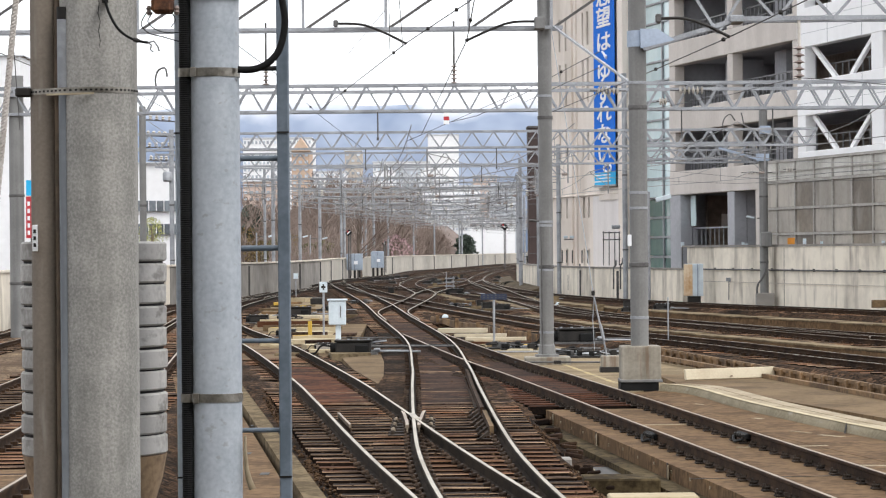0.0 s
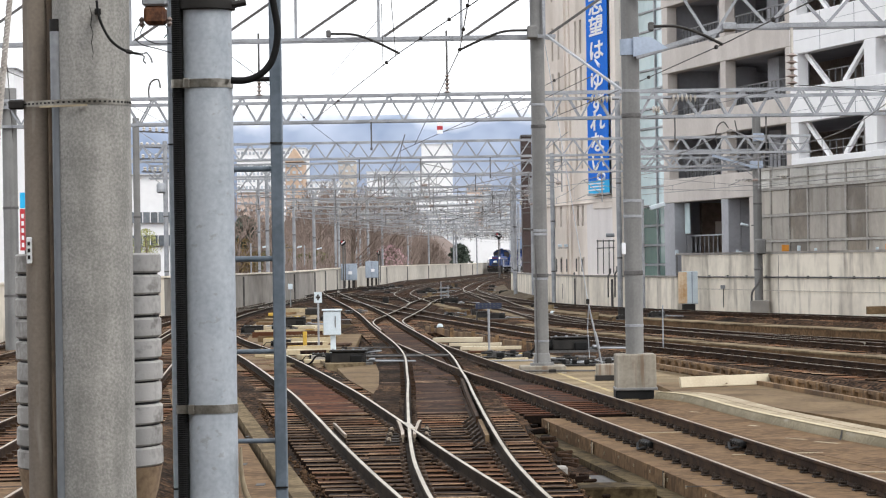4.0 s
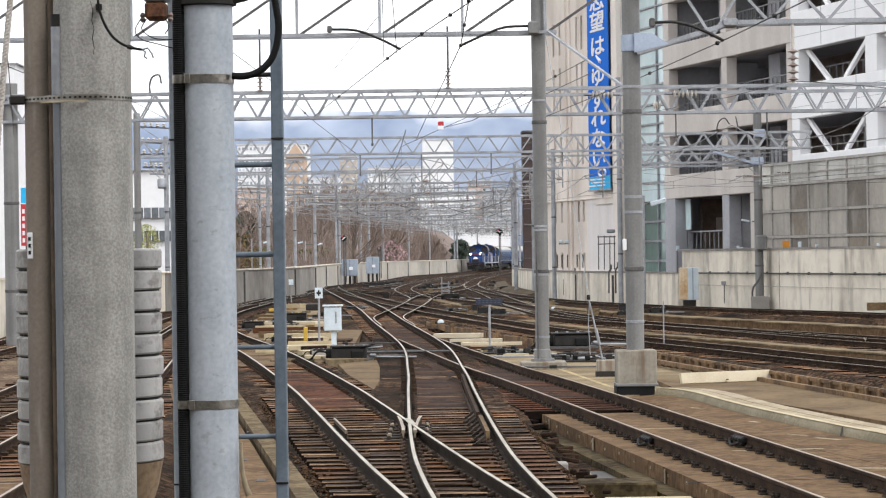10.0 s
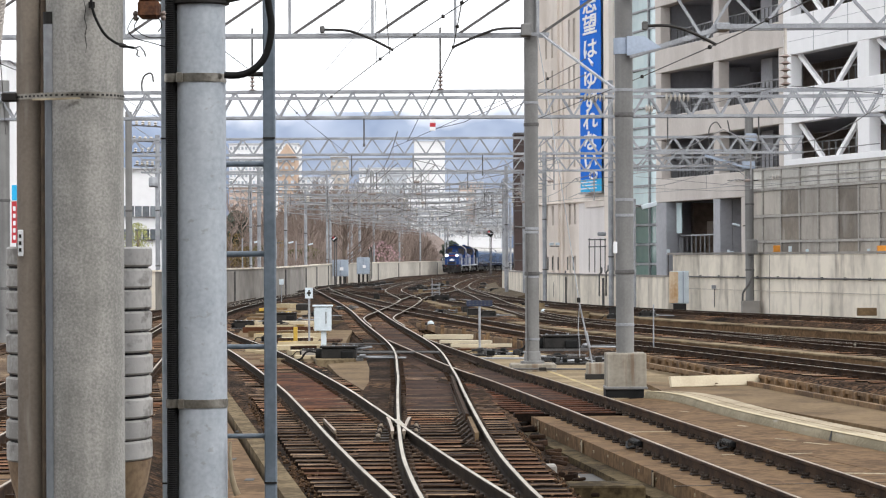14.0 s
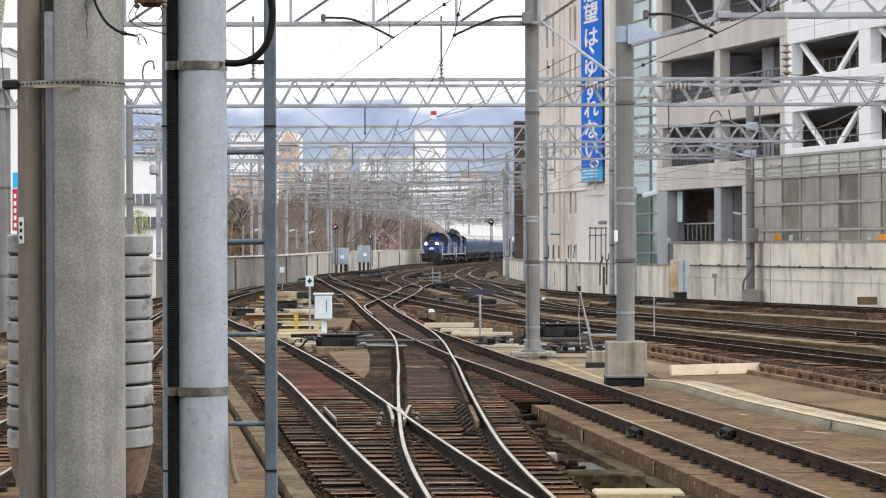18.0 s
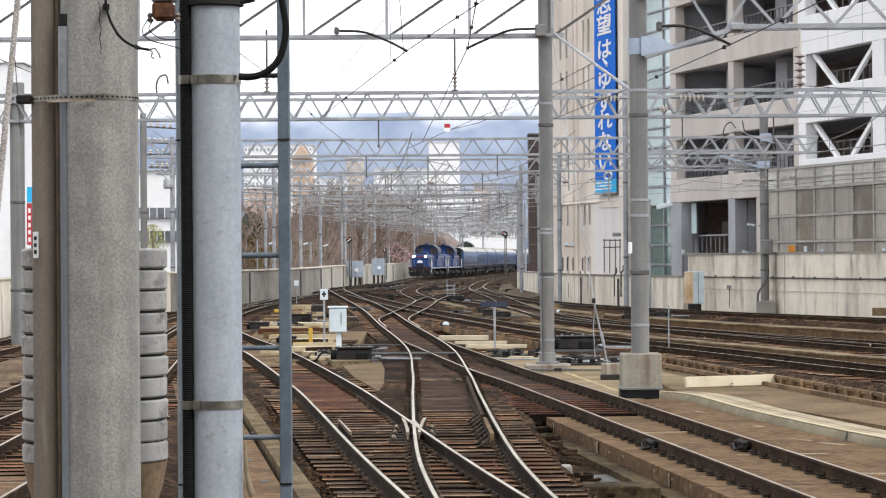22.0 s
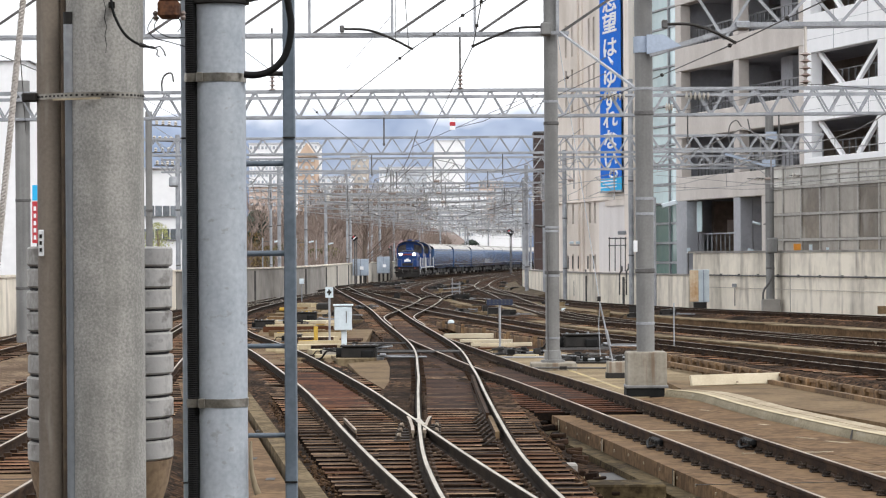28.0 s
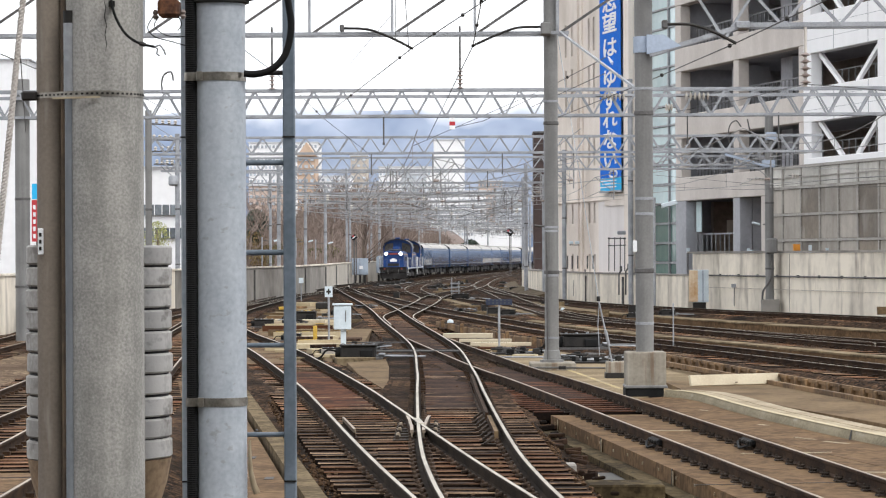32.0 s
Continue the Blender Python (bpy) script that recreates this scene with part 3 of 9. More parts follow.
TRACKS_FAR = [
    [(-1.4, 92), (-1.93, 104), (-1.7, 115), (-1.2, 133), (-1.0, 149), (-1.7, 167), (-2.5, 190), (-2.3, 216), (-1.2, 251), (1.6, 300), (6.3, 357), (12.0, 420), (17, 460), (30, 520)],
    [(13.6, 60), (11.2, 68.5), (8.7, 81), (6.9, 90), (4.7, 101), (3.6, 130), (3.1, 165), (2.5, 205), (3.5, 251), (6.1, 306), (10.5, 357), (17, 420), (30, 490)],
    [(21, 78), (16, 98), (11, 114), (7.1, 131), (4.9, 148), (3.6, 168), (2.9, 190), (2.55, 208)],
    [(11.5, 45), (9, 55), (7.1, 65), (5.7, 72), (3.7, 82), (2.3, 93), (0.4, 109), (-1.6, 128), (-3.6, 150), (-6.0, 180)],
    [(-4.8, 8), (-4.95, 27), (-5.3, 40), (-6.9, 65), (-8.6, 90), (-10.0, 120), (-9.8, 150), (-8.9, 190)],
    [(-7.6, 200), (-5.2, 185), (-2.4, 170), (0.2, 155), (2.2, 140), (3.4, 128), (4.4, 112), (6.2, 95), (8.6, 83), (12, 70)],
    [(-1.1, 145), (-0.4, 165), (1.0, 185), (2.2, 208), (3.2, 240)],
    [(-9.8, 140), (-8.9, 165), (-7.0, 190), (-4.4, 215), (-2.6, 240), (-0.5, 270), (2.5, 305), (7, 350)],
    [(-11.5, 8), (-11.6, 40), (-12.4, 78), (-13.6, 100), (-12.6, 130)],
    [(-7.0, 8), (-7.1, 27), (-7.25, 44), (-7.9, 60), (-9.0, 80), (-10.4, 110), (-10.3, 140)],
]

track(TRACK_B, "curving turnout track with polished rails on dark timber sleepers", (12, 150), bed=-0.238, shine=1.0, bedw=(1.2, 1.45), flank=M_RAILSIDE)
track(TRACK_A, "diverging track with polished rails on dark timber sleepers", (12, 110), bed=-0.246, shine=1.0, flank=M_RAILSIDE)
track(TRACK_C, "straight track with brown rails fixed to a concrete slab", (500, 501), top=M_RAILDULL, shine=0.95)
track(TRAIN, "far curved track on which the train arrives", (200, 202), step=3.0, top=M_RAILDULL, bed=-0.252)
for k, tr in enumerate(TRACKS_FAR):
    track(tr, "rusty yard track with worn timber sleepers", (0, 112), step=1.5, top=M_RAILDULL if k in (4, 8, 9) else M_RAILTOP, shine=0.9, bed=-0.172 - 0.004 * k)


# ---------------------------------------------------------------- walls
def ribbon(name, pts, base, top, thick, material, label, step=2.0):
    xy, side = spline(pts, step)
    fr = [((p[0], p[1], 0.0), s) for p, s in zip(xy, side)]
    w = part(name, Geo().sweep(fr, [(-thick / 2, base), (thick / 2, base), (thick / 2, top), (-thick / 2, top)]), material)
    return tagged(w, label, kind="structure")


WALL_LEFT = [(-16.6, 80), (-15.6, 100), (-13.2, 130), (-11.0, 152), (-9.6, 170), (-9.2, 200), (-9.4, 222), (-9.3, 250), (-8.0, 290), (-5.3, 330), (-1.1, 370), (2.9, 410), (6.2, 445), (11.0, 475), (20.5, 515), (39, 570)]
ribbon("wall_near", WALL_LEFT[:3], -0.5, 1.65, 0.25, M_WALL, "stained white concrete parapet wall")
ribbon("wall_left", WALL_LEFT[2:6], -0.5, 1.65, 0.25, M_WALLG, "weathered grey concrete parapet wall along the curve")
ribbon("wall_far", WALL_LEFT[5:], -0.5, 1.65, 0.25, M_WALLF, "pale concrete parapet wall round the far curve")
WALL_RIGHT_LOW = [(12.0, 134.3), (9.6, 144.5), (7.6, 157), (6.35, 175), (5.5, 198)]
ribbon("wall_right_low", WALL_RIGHT_LOW, -0.4, 1.25, 0.3, M_WALL, "low stained concrete retaining wall beside the yard")
WALL_RIGHT_HIGH = [(26, 75), (17.9, 109), (12.0, 134)]
ribbon("wall_right_high", WALL_RIGHT_HIGH, -0.4, 2.35, 0.3, M_WALL, "high pale concrete retaining wall with stains")

# ---------------------------------------------------------------- buildings on the right
FU, FN = Vector((-0.2315, 0.9728, 0)), Vector((-0.9728, -0.2315, 0))
FO = Vector((20.9, 109, 0))


def fm(s, d, z):
    """The pose of a piece on the facade: s metres along, d metres out towards the tracks, z up."""
    t = Matrix((FU, -FN, Vector((0, 0, 1)))).transposed().to_4x4()
    t.translation = FO + FU * s + FN * d + Vector((0, 0, z))
    return t


def fbox(g, s0, s1, z0, z1, d0, d1, ch=0.0, mi=0):
    return g.box((0, 0, 0), (s1 - s0, d1 - d0, z1 - z0), m=fm((s0 + s1) / 2, (d0 + d1) / 2, (z0 + z1) / 2), ch=ch, mi=mi)


def fpart(name, parent, material, *boxes, label="", ch=0.0):
    g = Geo()
    for b in boxes:
        fbox(g, *b, ch=ch)
    return part(name, g, material, parent, label)


def parking_house():
    """Beige concrete frame with open storeys; the white bay beyond the column at s = 18.5 has steel braces."""
    b = thing("parking_building", "beige concrete building with open storeys and a white braced bay", "building")
    levels = [5.15, 8.47, 12.05, 15.6]
    for z in levels:
        fpart("beam", b, M_BEIGE, (18.3, 37.6, z, z + 1.25, -0.6, 0.0), ch=0.03)
        fpart("floor_slab", b, M_INGREY, (0.0, 37.6, z + 0.15, z + 0.42, -9.0, -0.62))
    # ground columns: the grey-blue of their shaded side is put into the colour
    for s0, s1, top in ((35.9, 37.6, 5.15), (27.4, 28.4, 5.15), (18.3, 19.1, 5.15)):
        fpart("column", b, M_INGREY, (s0, s1, -0.3, top, -0.7, -0.02), ch=0.03)
    for k in range(3):
        z0, z1 = levels[k] + 1.25, levels[k + 1]
        for s0, s1 in ((36.7, 37.6), (27.5, 28.3), (18.3, 19.1)):
            fpart("column", b, M_BEIGE, (s0, s1, z0, z1, -0.6, -0.03), ch=0.03)
        fpart("inner_pier", b, M_INGREY, (31.6, 33.0, z0, z1, -3.2, -1.6))
        fpart("inner_pier", b, M_INGREY, (24.6, 26.2, z0, z1, -3.4, -1.8))
        rails = [(19.1, 36.7, z0 + 1.0, z0 + 1.06, -0.9, -0.84), (19.1, 36.7, z0 + 0.5, z0 + 0.53, -0.89, -0.85)]
        rails += [(19.3 + 0.55 * i, 19.35 + 0.55 * i, z0 - 0.1, z0 + 1.0, -0.9, -0.85) for i in range(32)]
        fpart("balustrade", b, M_STEELRAIL, *rails)
    # white braced bay
    for z0, z1 in ((6.45, 6.75), (8.42, 10.0), (11.6, 13.4), (15.2, 16.9)):
        fpart("white_band", b, M_WHITEF, (-6.0, 18.28, z0, z1, -0.5, 0.05), ch=0.02)
        if z1 - z0 > 1:
            for k in (0.35, 0.7):
                fpart("panel_joint", b, M_GALV, (-6.0, 18.25, z0 + (z1 - z0) * k - 0.008, z0 + (z1 - z0) * k + 0.008, 0.04, 0.053))
            for k in range(5):
                fpart("panel_joint", b, M_GALV, (14.4 - 4.1 * k, 14.46 - 4.1 * k, z0 + 0.03, z1 - 0.03, 0.04, 0.0525))
    for z0, z1 in ((6.75, 8.42), (10.0, 11.6), (13.4, 15.2)):
        for s0, s1 in ((17.3, 18.28), (8.0, 9.3), (-2.4, -1.2)):
            fpart("white_column", b, M_WHITEF, (s0, s1, z0, z1, -0.5, 0.04), ch=0.02)
        for s0, s1, sm in ((9.3, 17.3, 13.3), (-1.2, 8.0, 3.4)):
            for a, c in ((s1 - 0.3, sm + 0.9), (s0 + 0.3, sm - 0.9)):
                p0, p1 = fm(a, -0.3, z1) @ Vector(), fm(c, -0.3, z0) @ Vector()
                part("brace", Geo().beam(p0, p1, 0.16, 0.22), M_WHITEF, b)
        fpart("balustrade", b, M_STEELRAIL, *([(-1.2, 17.3, z0 + 0.75, z0 + 0.8, -0.95, -0.9)] + [(-1.0 + 0.8 * i, -0.94 + 0.8 * i, z0, z0 + 0.75, -0.95, -0.9) for i in range(23)]))
    # rooms behind the openings: their dimness is partly put into the dark wall colour
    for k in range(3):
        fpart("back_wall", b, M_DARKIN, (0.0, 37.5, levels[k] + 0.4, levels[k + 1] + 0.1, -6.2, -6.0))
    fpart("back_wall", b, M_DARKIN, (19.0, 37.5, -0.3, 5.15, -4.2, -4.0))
    fpart("side_wall", b, M_INGREY, (37.2, 37.6, 5.2, 17.0, -9.0, -0.72))
    # ground-floor part of the side wall, in the dimmed colour
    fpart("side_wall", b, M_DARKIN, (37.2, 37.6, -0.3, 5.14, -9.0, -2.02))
    fpart("column", b, M_INGREY, (27.45, 28.35, -0.3, 5.14, -2.0, -0.72))
    fpart("column", b, M_BEIGE, (22.6, 24.3, -0.3, 5.15, -0.7, -0.02), ch=0.03)
    fpart("jamb", b, M_INGREY, (35.9, 37.1, -0.3, 5.14, -1.0, -0.72))
    fpart("glass_strip", b, M_SKYGLASS, (34.95, 35.75, 3.5, 5.1, -0.6, -0.55))
    fpart("inner_board", b, M_TILE, (37.1, 37.17, 3.45, 4.15, -3.35, -2.75))
    fpart("balustrade", b, M_GALV, *([(28.4, 35.9, 3.35, 3.42, -0.9, -0.84)] + [(28.6 + 0.7 * i, 28.65 + 0.7 * i, 2.2, 3.35, -0.9, -0.85) for i in range(11)]))
    fpart("roof", b, M_BEIGE, (-6.0, 37.6, 16.9, 17.3, -9.0, 0.1))
    return b


def screen_wall():
    """A framed translucent screen in front of the ground storey."""
    b = thing("screen_wall", "grimy translucent panel screen in a pale steel frame above the retaining wall", "screen")
    zs, ss = [2.25, 2.95, 4.15, 5.4, 6.38], [-4.0, -1.4, 1.2, 3.7, 5.9, 8.2, 10.6, 12.9, 15.2, 17.6, 20.0, 22.3]
    fpart("backing", b, M_SCREEND, (-4.0, 22.3, 2.2, 6.3, 0.30, 0.33))
    for z in zs:
        fpart("transom", b, M_MULLION, (-4.0, 22.3, z - 0.06, z + 0.06, 0.36, 0.50))
    for s in ss:
        fpart("mullion", b, M_MULLION, (s - 0.07, s + 0.07, 2.2, 6.44, 0.36, 0.49))
    for i in range(len(ss) - 1):
        for j in range(4):
            ma = M_SCREENL if j == 3 else M_SCREEND if i in (2, 5, 8) else M_SCREEN
            fpart("panel", b, ma, (ss[i] + 0.09, ss[i + 1] - 0.09, zs[j] + 0.08, zs[j + 1] - 0.08, 0.40, 0.43))
    fpart("mid_transom", b, M_MULLION, (-4.0, 22.3, 5.86, 5.92, 0.432, 0.48))
    return b


def stair_tower():
    b = thing("glass_stair_tower", "green glazed stair tower between the concrete buildings", "building")
    zs = [-0.3 + 1.08 * i for i in range(22)]
    fpart("core", b, M_INGREY, (38.0, 44.6, -0.3, 22.4, -6.0, -1.3))
    for z in zs:
        fpart("transom", b, M_GALV, (37.7, 44.9, z - 0.05, z + 0.05, -0.95, -0.8))
    for s in (37.8, 38.7, 41.2, 44.8):
        fpart("mullion", b, M_GALV, (s - 0.06, s + 0.06, -0.3, 22.4, -0.95, -0.78))
    for i in range(21):
        for s0, s1 in ((37.9, 38.6), (38.8, 41.1), (41.3, 44.7)):
            fpart("pane", b, M_GREENGLASS if i < 5 else M_SKYGLASS, (s0, s1, zs[i] + 0.07, zs[i + 1] - 0.07, -0.92, -0.88))
    return b


def banner_building():
    b = thing("tiled_building", "beige tiled building with narrow slit windows", "building")
    slit_z = [(1.2, 2.35), (4.2, 5.4), (7.6, 9.4), (11.0, 13.6), (14.4, 16.4), (18.0, 20.4)]
    slit_s = [52.9, 53.95, 57.6, 58.95]
    # wall in strips, so that the slits go through
    cuts = [45.0] + [e for s in slit_s for e in (s - 0.19, s + 0.19)] + [61.3]
    for i in range(0, len(cuts), 2):
        fpart("wall", b, M_TILE, (cuts[i], cuts[i + 1], -0.3, 23.0, -0.4, 0.0))
    edges = [-0.3] + [e for z in slit_z for e in z] + [23.0]
    for s in slit_s:
        for i in range(0, len(edges), 2):
            fpart("wall", b, M_TILE, (s - 0.19, s + 0.19, edges[i], edges[i + 1], -0.4, -0.003))
        for z0, z1 in slit_z:
            fpart("slit_window", b, M_GLASSD, (s - 0.19, s + 0.19, z0, z1, -0.16, -0.13))
    fpart("core", b, M_TILE, (45.0, 61.3, -0.3, 23.0, -12.0, -0.42))
    for z in (1.25, 5.55):
        fpart("ledge", b, M_TILE, (45.0, 61.3, z - 0.08, z + 0.02, 0.0, 0.12), ch=0.02)
    fpart("pale_cladding", b, M_TILEP, (46.1, 52.0, 1.30, 5.42, 0.003, 0.02), label="pale lilac-grey cladding panel")
    for s in (55.2, 56.1):
        fpart("down_pipe", b, M_TILE, (s - 0.05, s + 0.05, 1.3, 22.8, 0.01, 0.11))
    # the brown annex beyond the corner
    fpart("annex_wall", b, M_TILE, (45.0, 46.0, -0.3, 23.0, 0.02, 0.3))
    return b


def dark_tower():
    b = thing("dark_cladding_tower", "narrow dark brown clad tower beside the curve", "building")
    g = Geo().box((7.72, 232, 6.2), (0.86, 3.0, 13.0), ch=0.05)
    part("shell", g, M_DBROWN, b)
    for i in range(9):
        part("cladding_joint", Geo().box((7.72, 230.47, 0.6 + 1.4 * i), (0.88, 0.06, 0.08)), M_GALVD, b)
    part("cap", Geo().box((7.72, 232, 12.75), (0.96, 3.2, 0.2), ch=0.03), M_GALVD, b)
    return b


def banner():
    b = thing("blue_banner", "tall blue advertising banner with white characters hung on the facade", "banner")
    fpart("cloth", b, M_BANNER, (46.3, 50.4, 6.75, 20.5, 0.34, 0.38))
    fpart("lower_panel", b, M_CYAN, (46.3, 50.4, 6.0, 6.74, 0.34, 0.38))
    for i in range(3):
        fpart("bar", b, M_LETTER, (47.2, 50.4 - 0.4 * (i % 2), 6.18 + 0.18 * i, 6.25 + 0.18 * i, 0.381, 0.386))
    fpart("frame", b, M_GALV, (46.2, 50.5, 20.5, 20.62, 0.30, 0.42), (46.2, 50.5, 5.9, 6.0, 0.30, 0.42))
    fpart("sheet", b, M_TILE, (46.6, 50.5, 5.15, 5.88, 0.05, 0.10))
    text = "\u5fd7\u671b\u306f\u3001\u3086\u305a\u308c\u306a\u3044\u3002"
    rows = (0.5, 37.5, 80, 0, 133, 173.5, 204.5, 241.5, 276, 0)
    for ch, row in zip(text, rows):
        if row == 0:
            continue
        z = 2.3 + (441.5 - row) / 4800 * 157.5
        cu = bpy.data.curves.new("character", "FONT")
        cu.body, cu.size, cu.align_x, cu.align_y = ch, 1.22, "CENTER", "CENTER"
        cu.extrude, cu.bevel_depth, cu.bevel_resolution = 0.004, 0.03, 0
        o = new("character", cu)
        o.data.materials.append(M_LETTER)
        m = Matrix((-FU, Vector((0, 0, 1)), FN)).transposed().to_4x4()
        m.translation = FO + FU * 48.35 + FN * 0.40 + Vector((0, 0, z))
        o.matrix_basis = m @ Matrix.Diagonal((2.45, 1.0, 0.3, 1))
        o.parent = b
    # the comma and the full stop, drawn as strokes
    z = 2.3 + (441.5 - 99) / 4800 * 157.5
    p0, p1 = fm(48.6, 0.40, z + 0.16) @ Vector(), fm(47.7, 0.40, z - 0.26) @ Vector()
    part("comma", Geo().tube([p0, (p0 + p1) / 2, p1], [0.05, 0.09, 0.11], 8), M_LETTER, b)
    z = 2.3 + (441.5 - 300) / 4800 * 157.5
    ring = [fm(47.7 + 0.72 * math.cos(a * math.pi / 8), 0.40, z + 0.20 * math.sin(a * math.pi / 8)) @ Vector() for a in range(17)]
    part("full_stop", Geo().tube(ring, 0.07, 6, caps=False), M_LETTER, b)
    return b


parking_house()
screen_wall()
stair_tower()
banner_building()
dark_tower()
banner()


# ---------------------------------------------------------------- overhead line
def truss(y, x0, x1, zb, zt, label, bay=1.15, chords=(), yaw=0.0, r=0.045, dark=False, mid=None, flip=0):
    """A lattice beam across the tracks at y from x0 to x1, between the heights zb and zt."""
    ma = M_GALVD if dark else M_GALV
    t = thing("portal_beam", label, "portal beam", group="lattice beams of the overhead line")
    w = 0.5
    k = math.tan(radians(yaw))

    def at(x, dy, z):
        return (x, y + dy + x * k, z)
    for dy in (-w / 2, w / 2):
        for z in (zb, zt):
            part("chord", Geo().beam(at(x0, dy, z), at(x1, dy, z), r * 1.6, r * 1.6), ma, t)
    if mid:
        part("chord", Geo().beam(at(x0, -w / 2, mid), at(x1, -w / 2, mid), r * 1.9, r * 1.9), ma, t)
    n = max(2, int((x1 - x0) / bay))
    g = Geo()
    for i in range(n):
        a, b = x0 + (x1 - x0) * i / n, x0 + (x1 - x0) * (i + 1) / n
        z0, z1 = (zb, zt) if (i + flip) % 2 else (zt, zb)
        for dy in (-w / 2, w / 2):
            g.beam(at(a, dy, z0), at(b, dy, z1), r * 0.95, r * 0.95)
        g.beam(at(b, -w / 2, zb), at(b, w / 2, zb), r, r)
    part("lattice", g, ma, t)
    return t


def insulator(g, p, n=4, r=0.07, gap=0.1):
    for i in range(n):
        z = p[2] - i * gap
        g.lathe((p[0], p[1], z), [(0.015, 0.05), (r * 0.5, 0.03), (r, 0.0), (r * 0.4, -0.015), (0.015, -0.05)], 10)


def mast(x, y, r, z0, z1, label, material=None):
    t = thing("catenary_mast", label, "mast", pose(x, y, 0), group="masts of the overhead line")
    part("tube", Geo().tube([(0, 0, z0), (0, 0, z1)], r, 20), material or M_MAST, t, smooth=True)
    for z in (z0 + (z1 - z0) * 0.22, z0 + (z1 - z0) * 0.55):
        part("collar", Geo().lathe((0, 0, z), [(r + 0.003, -0.04), (r + 0.014, -0.03), (r + 0.014, 0.03), (r + 0.003, 0.04)], 20), M_GALVD, t, smooth=True)
    return t


# masts: the two near ones, their footings, and the rows beyond
MAST_A = mast(2.212, 58.2, 0.150, -0.2, 9.5, "tall grey steel tube mast of the overhead line")
MAST_B = mast(3.41, 47.2, 0.156, 0.2, 8.5, "thick grey steel tube mast on a concrete footing")
for mo, r, zs in ((MAST_B, 0.156, (3.28, 3.01, 1.11, 5.19)), (MAST_A, 0.150, (2.90, 2.82, 0.53, 1.87, 5.6))):
    for z in zs:
        part("strap", Geo().lathe((0, 0, z), [(r + 0.002, -0.025), (r + 0.008, -0.022), (r + 0.008, 0.022), (r + 0.002, 0.025)], 20), M_GALV, mo, "bright steel strap", smooth=True)
part("lamp_arm", Geo().tube([(-0.15, -0.05, 2.92), (-0.36, -0.05, 2.94)], 0.022, 8), M_GALVD, MAST_A, smooth=True)
part("riser_cable", Geo().tube([(-0.10, -0.17, 0.0), (-0.11, -0.17, 2.8)], 0.018, 6), M_GALVD, MAST_A)
part("number_plate", Geo().box((-0.17, -0.10, 2.45), (0.07, 0.03, 0.20), ch=0.006), M_LETTER, MAST_B, "small white plate")
foot = thing("mast_footing", "square concrete footing under a mast", "footing")
part("block", Geo().box((3.41, 47.2, 0.31), (0.69, 0.69, 0.62), ch=0.02), M_FOOT, foot)
part("skirt", Geo().box((3.38, 47.2, -0.12), (0.66, 0.66, 0.26)), M_BLACK, foot)
part("lip", Geo().box((3.41, 47.2, 0.02), (0.73, 0.73, 0.05), ch=0.01), M_MAST, foot)
foot = thing("mast_footing", "low concrete footing under a mast", "footing")
part("block", Geo().box((2.22, 58.2, -0.14), (0.98, 0.9, 0.30), ch=0.02), M_FOOT, foot)
part("collar", Geo().lathe((2.212, 58.2, 0.01), [(0.26, 0.0), (0.26, 0.05), (0.19, 0.06), (0.172, 0.24), (0.152, 0.26)], 20), M_MAST, foot, smooth=True)
for x, y, r, z1, lb in ((14.36, 121.3, 0.19, 8.6, "grey tube mast at the retaining wall"), (3.12, 80.6, 0.13, 7.6, "grey tube mast between the tracks"),
                        (-12.65, 80.6, 0.22, 7.6, "dark grey tube mast beside the parapet"), (4.3, 110, 0.13, 7.4, "grey tube mast between the tracks"), (-10.6, 96, 0.12, 7.5, "slim grey mast beside the parapet")):
    mast(x, y, r, -0.3, z1, lb)

# nearest beam, on the first mast, cut off by the top of the view
tb = BEAM_A = thing("portal_beam", "deep lattice beam with dark diagonals on the first mast", "portal beam")
zb = 2.3 + (444 - 52) / 4800 * 58.2
for dy in (-0.25, 0.25):
    part("chord", Geo().beam((-13, 58.2 + dy, zb), (2.6, 58.2 + dy, zb), 0.07, 0.07), M_GALV, tb)
    part("chord", Geo().beam((-13, 58.2 + dy, zb + 1.25), (5.2, 58.2 + dy, zb + 1.25), 0.09, 0.09), M_GALV, tb)
for i in range(9):
    x = -11.8 + 1.77 * i
    part("post", Geo().beam((x, 58.0, zb), (x, 58.0, zb + 1.25), 0.06, 0.06), M_GALV, tb)
    part("diagonal", Geo().beam((x + 0.05, 57.95, zb), (x + 1.9, 57.95, zb + 1.25), 0.055, 0.055), M_GALVD, tb)
part("strut", Geo().beam((2.4, 57.8, zb), (3.5, 47.4, 5.05), 0.042, 0.042), M_GALV, tb)
part("bracket_plate", Geo().box((2.10, 57.9, zb + 0.08), (0.22, 0.4, 0.26), ch=0.02), M_MAST, tb)

# beam on the second mast, to the right, with a haunch
tb = BEAM_B = thing("portal_beam", "lattice beam with a haunched end on the thick mast", "portal beam")
zr = 2.3 + (440 - 36) / 4800 * 47.2
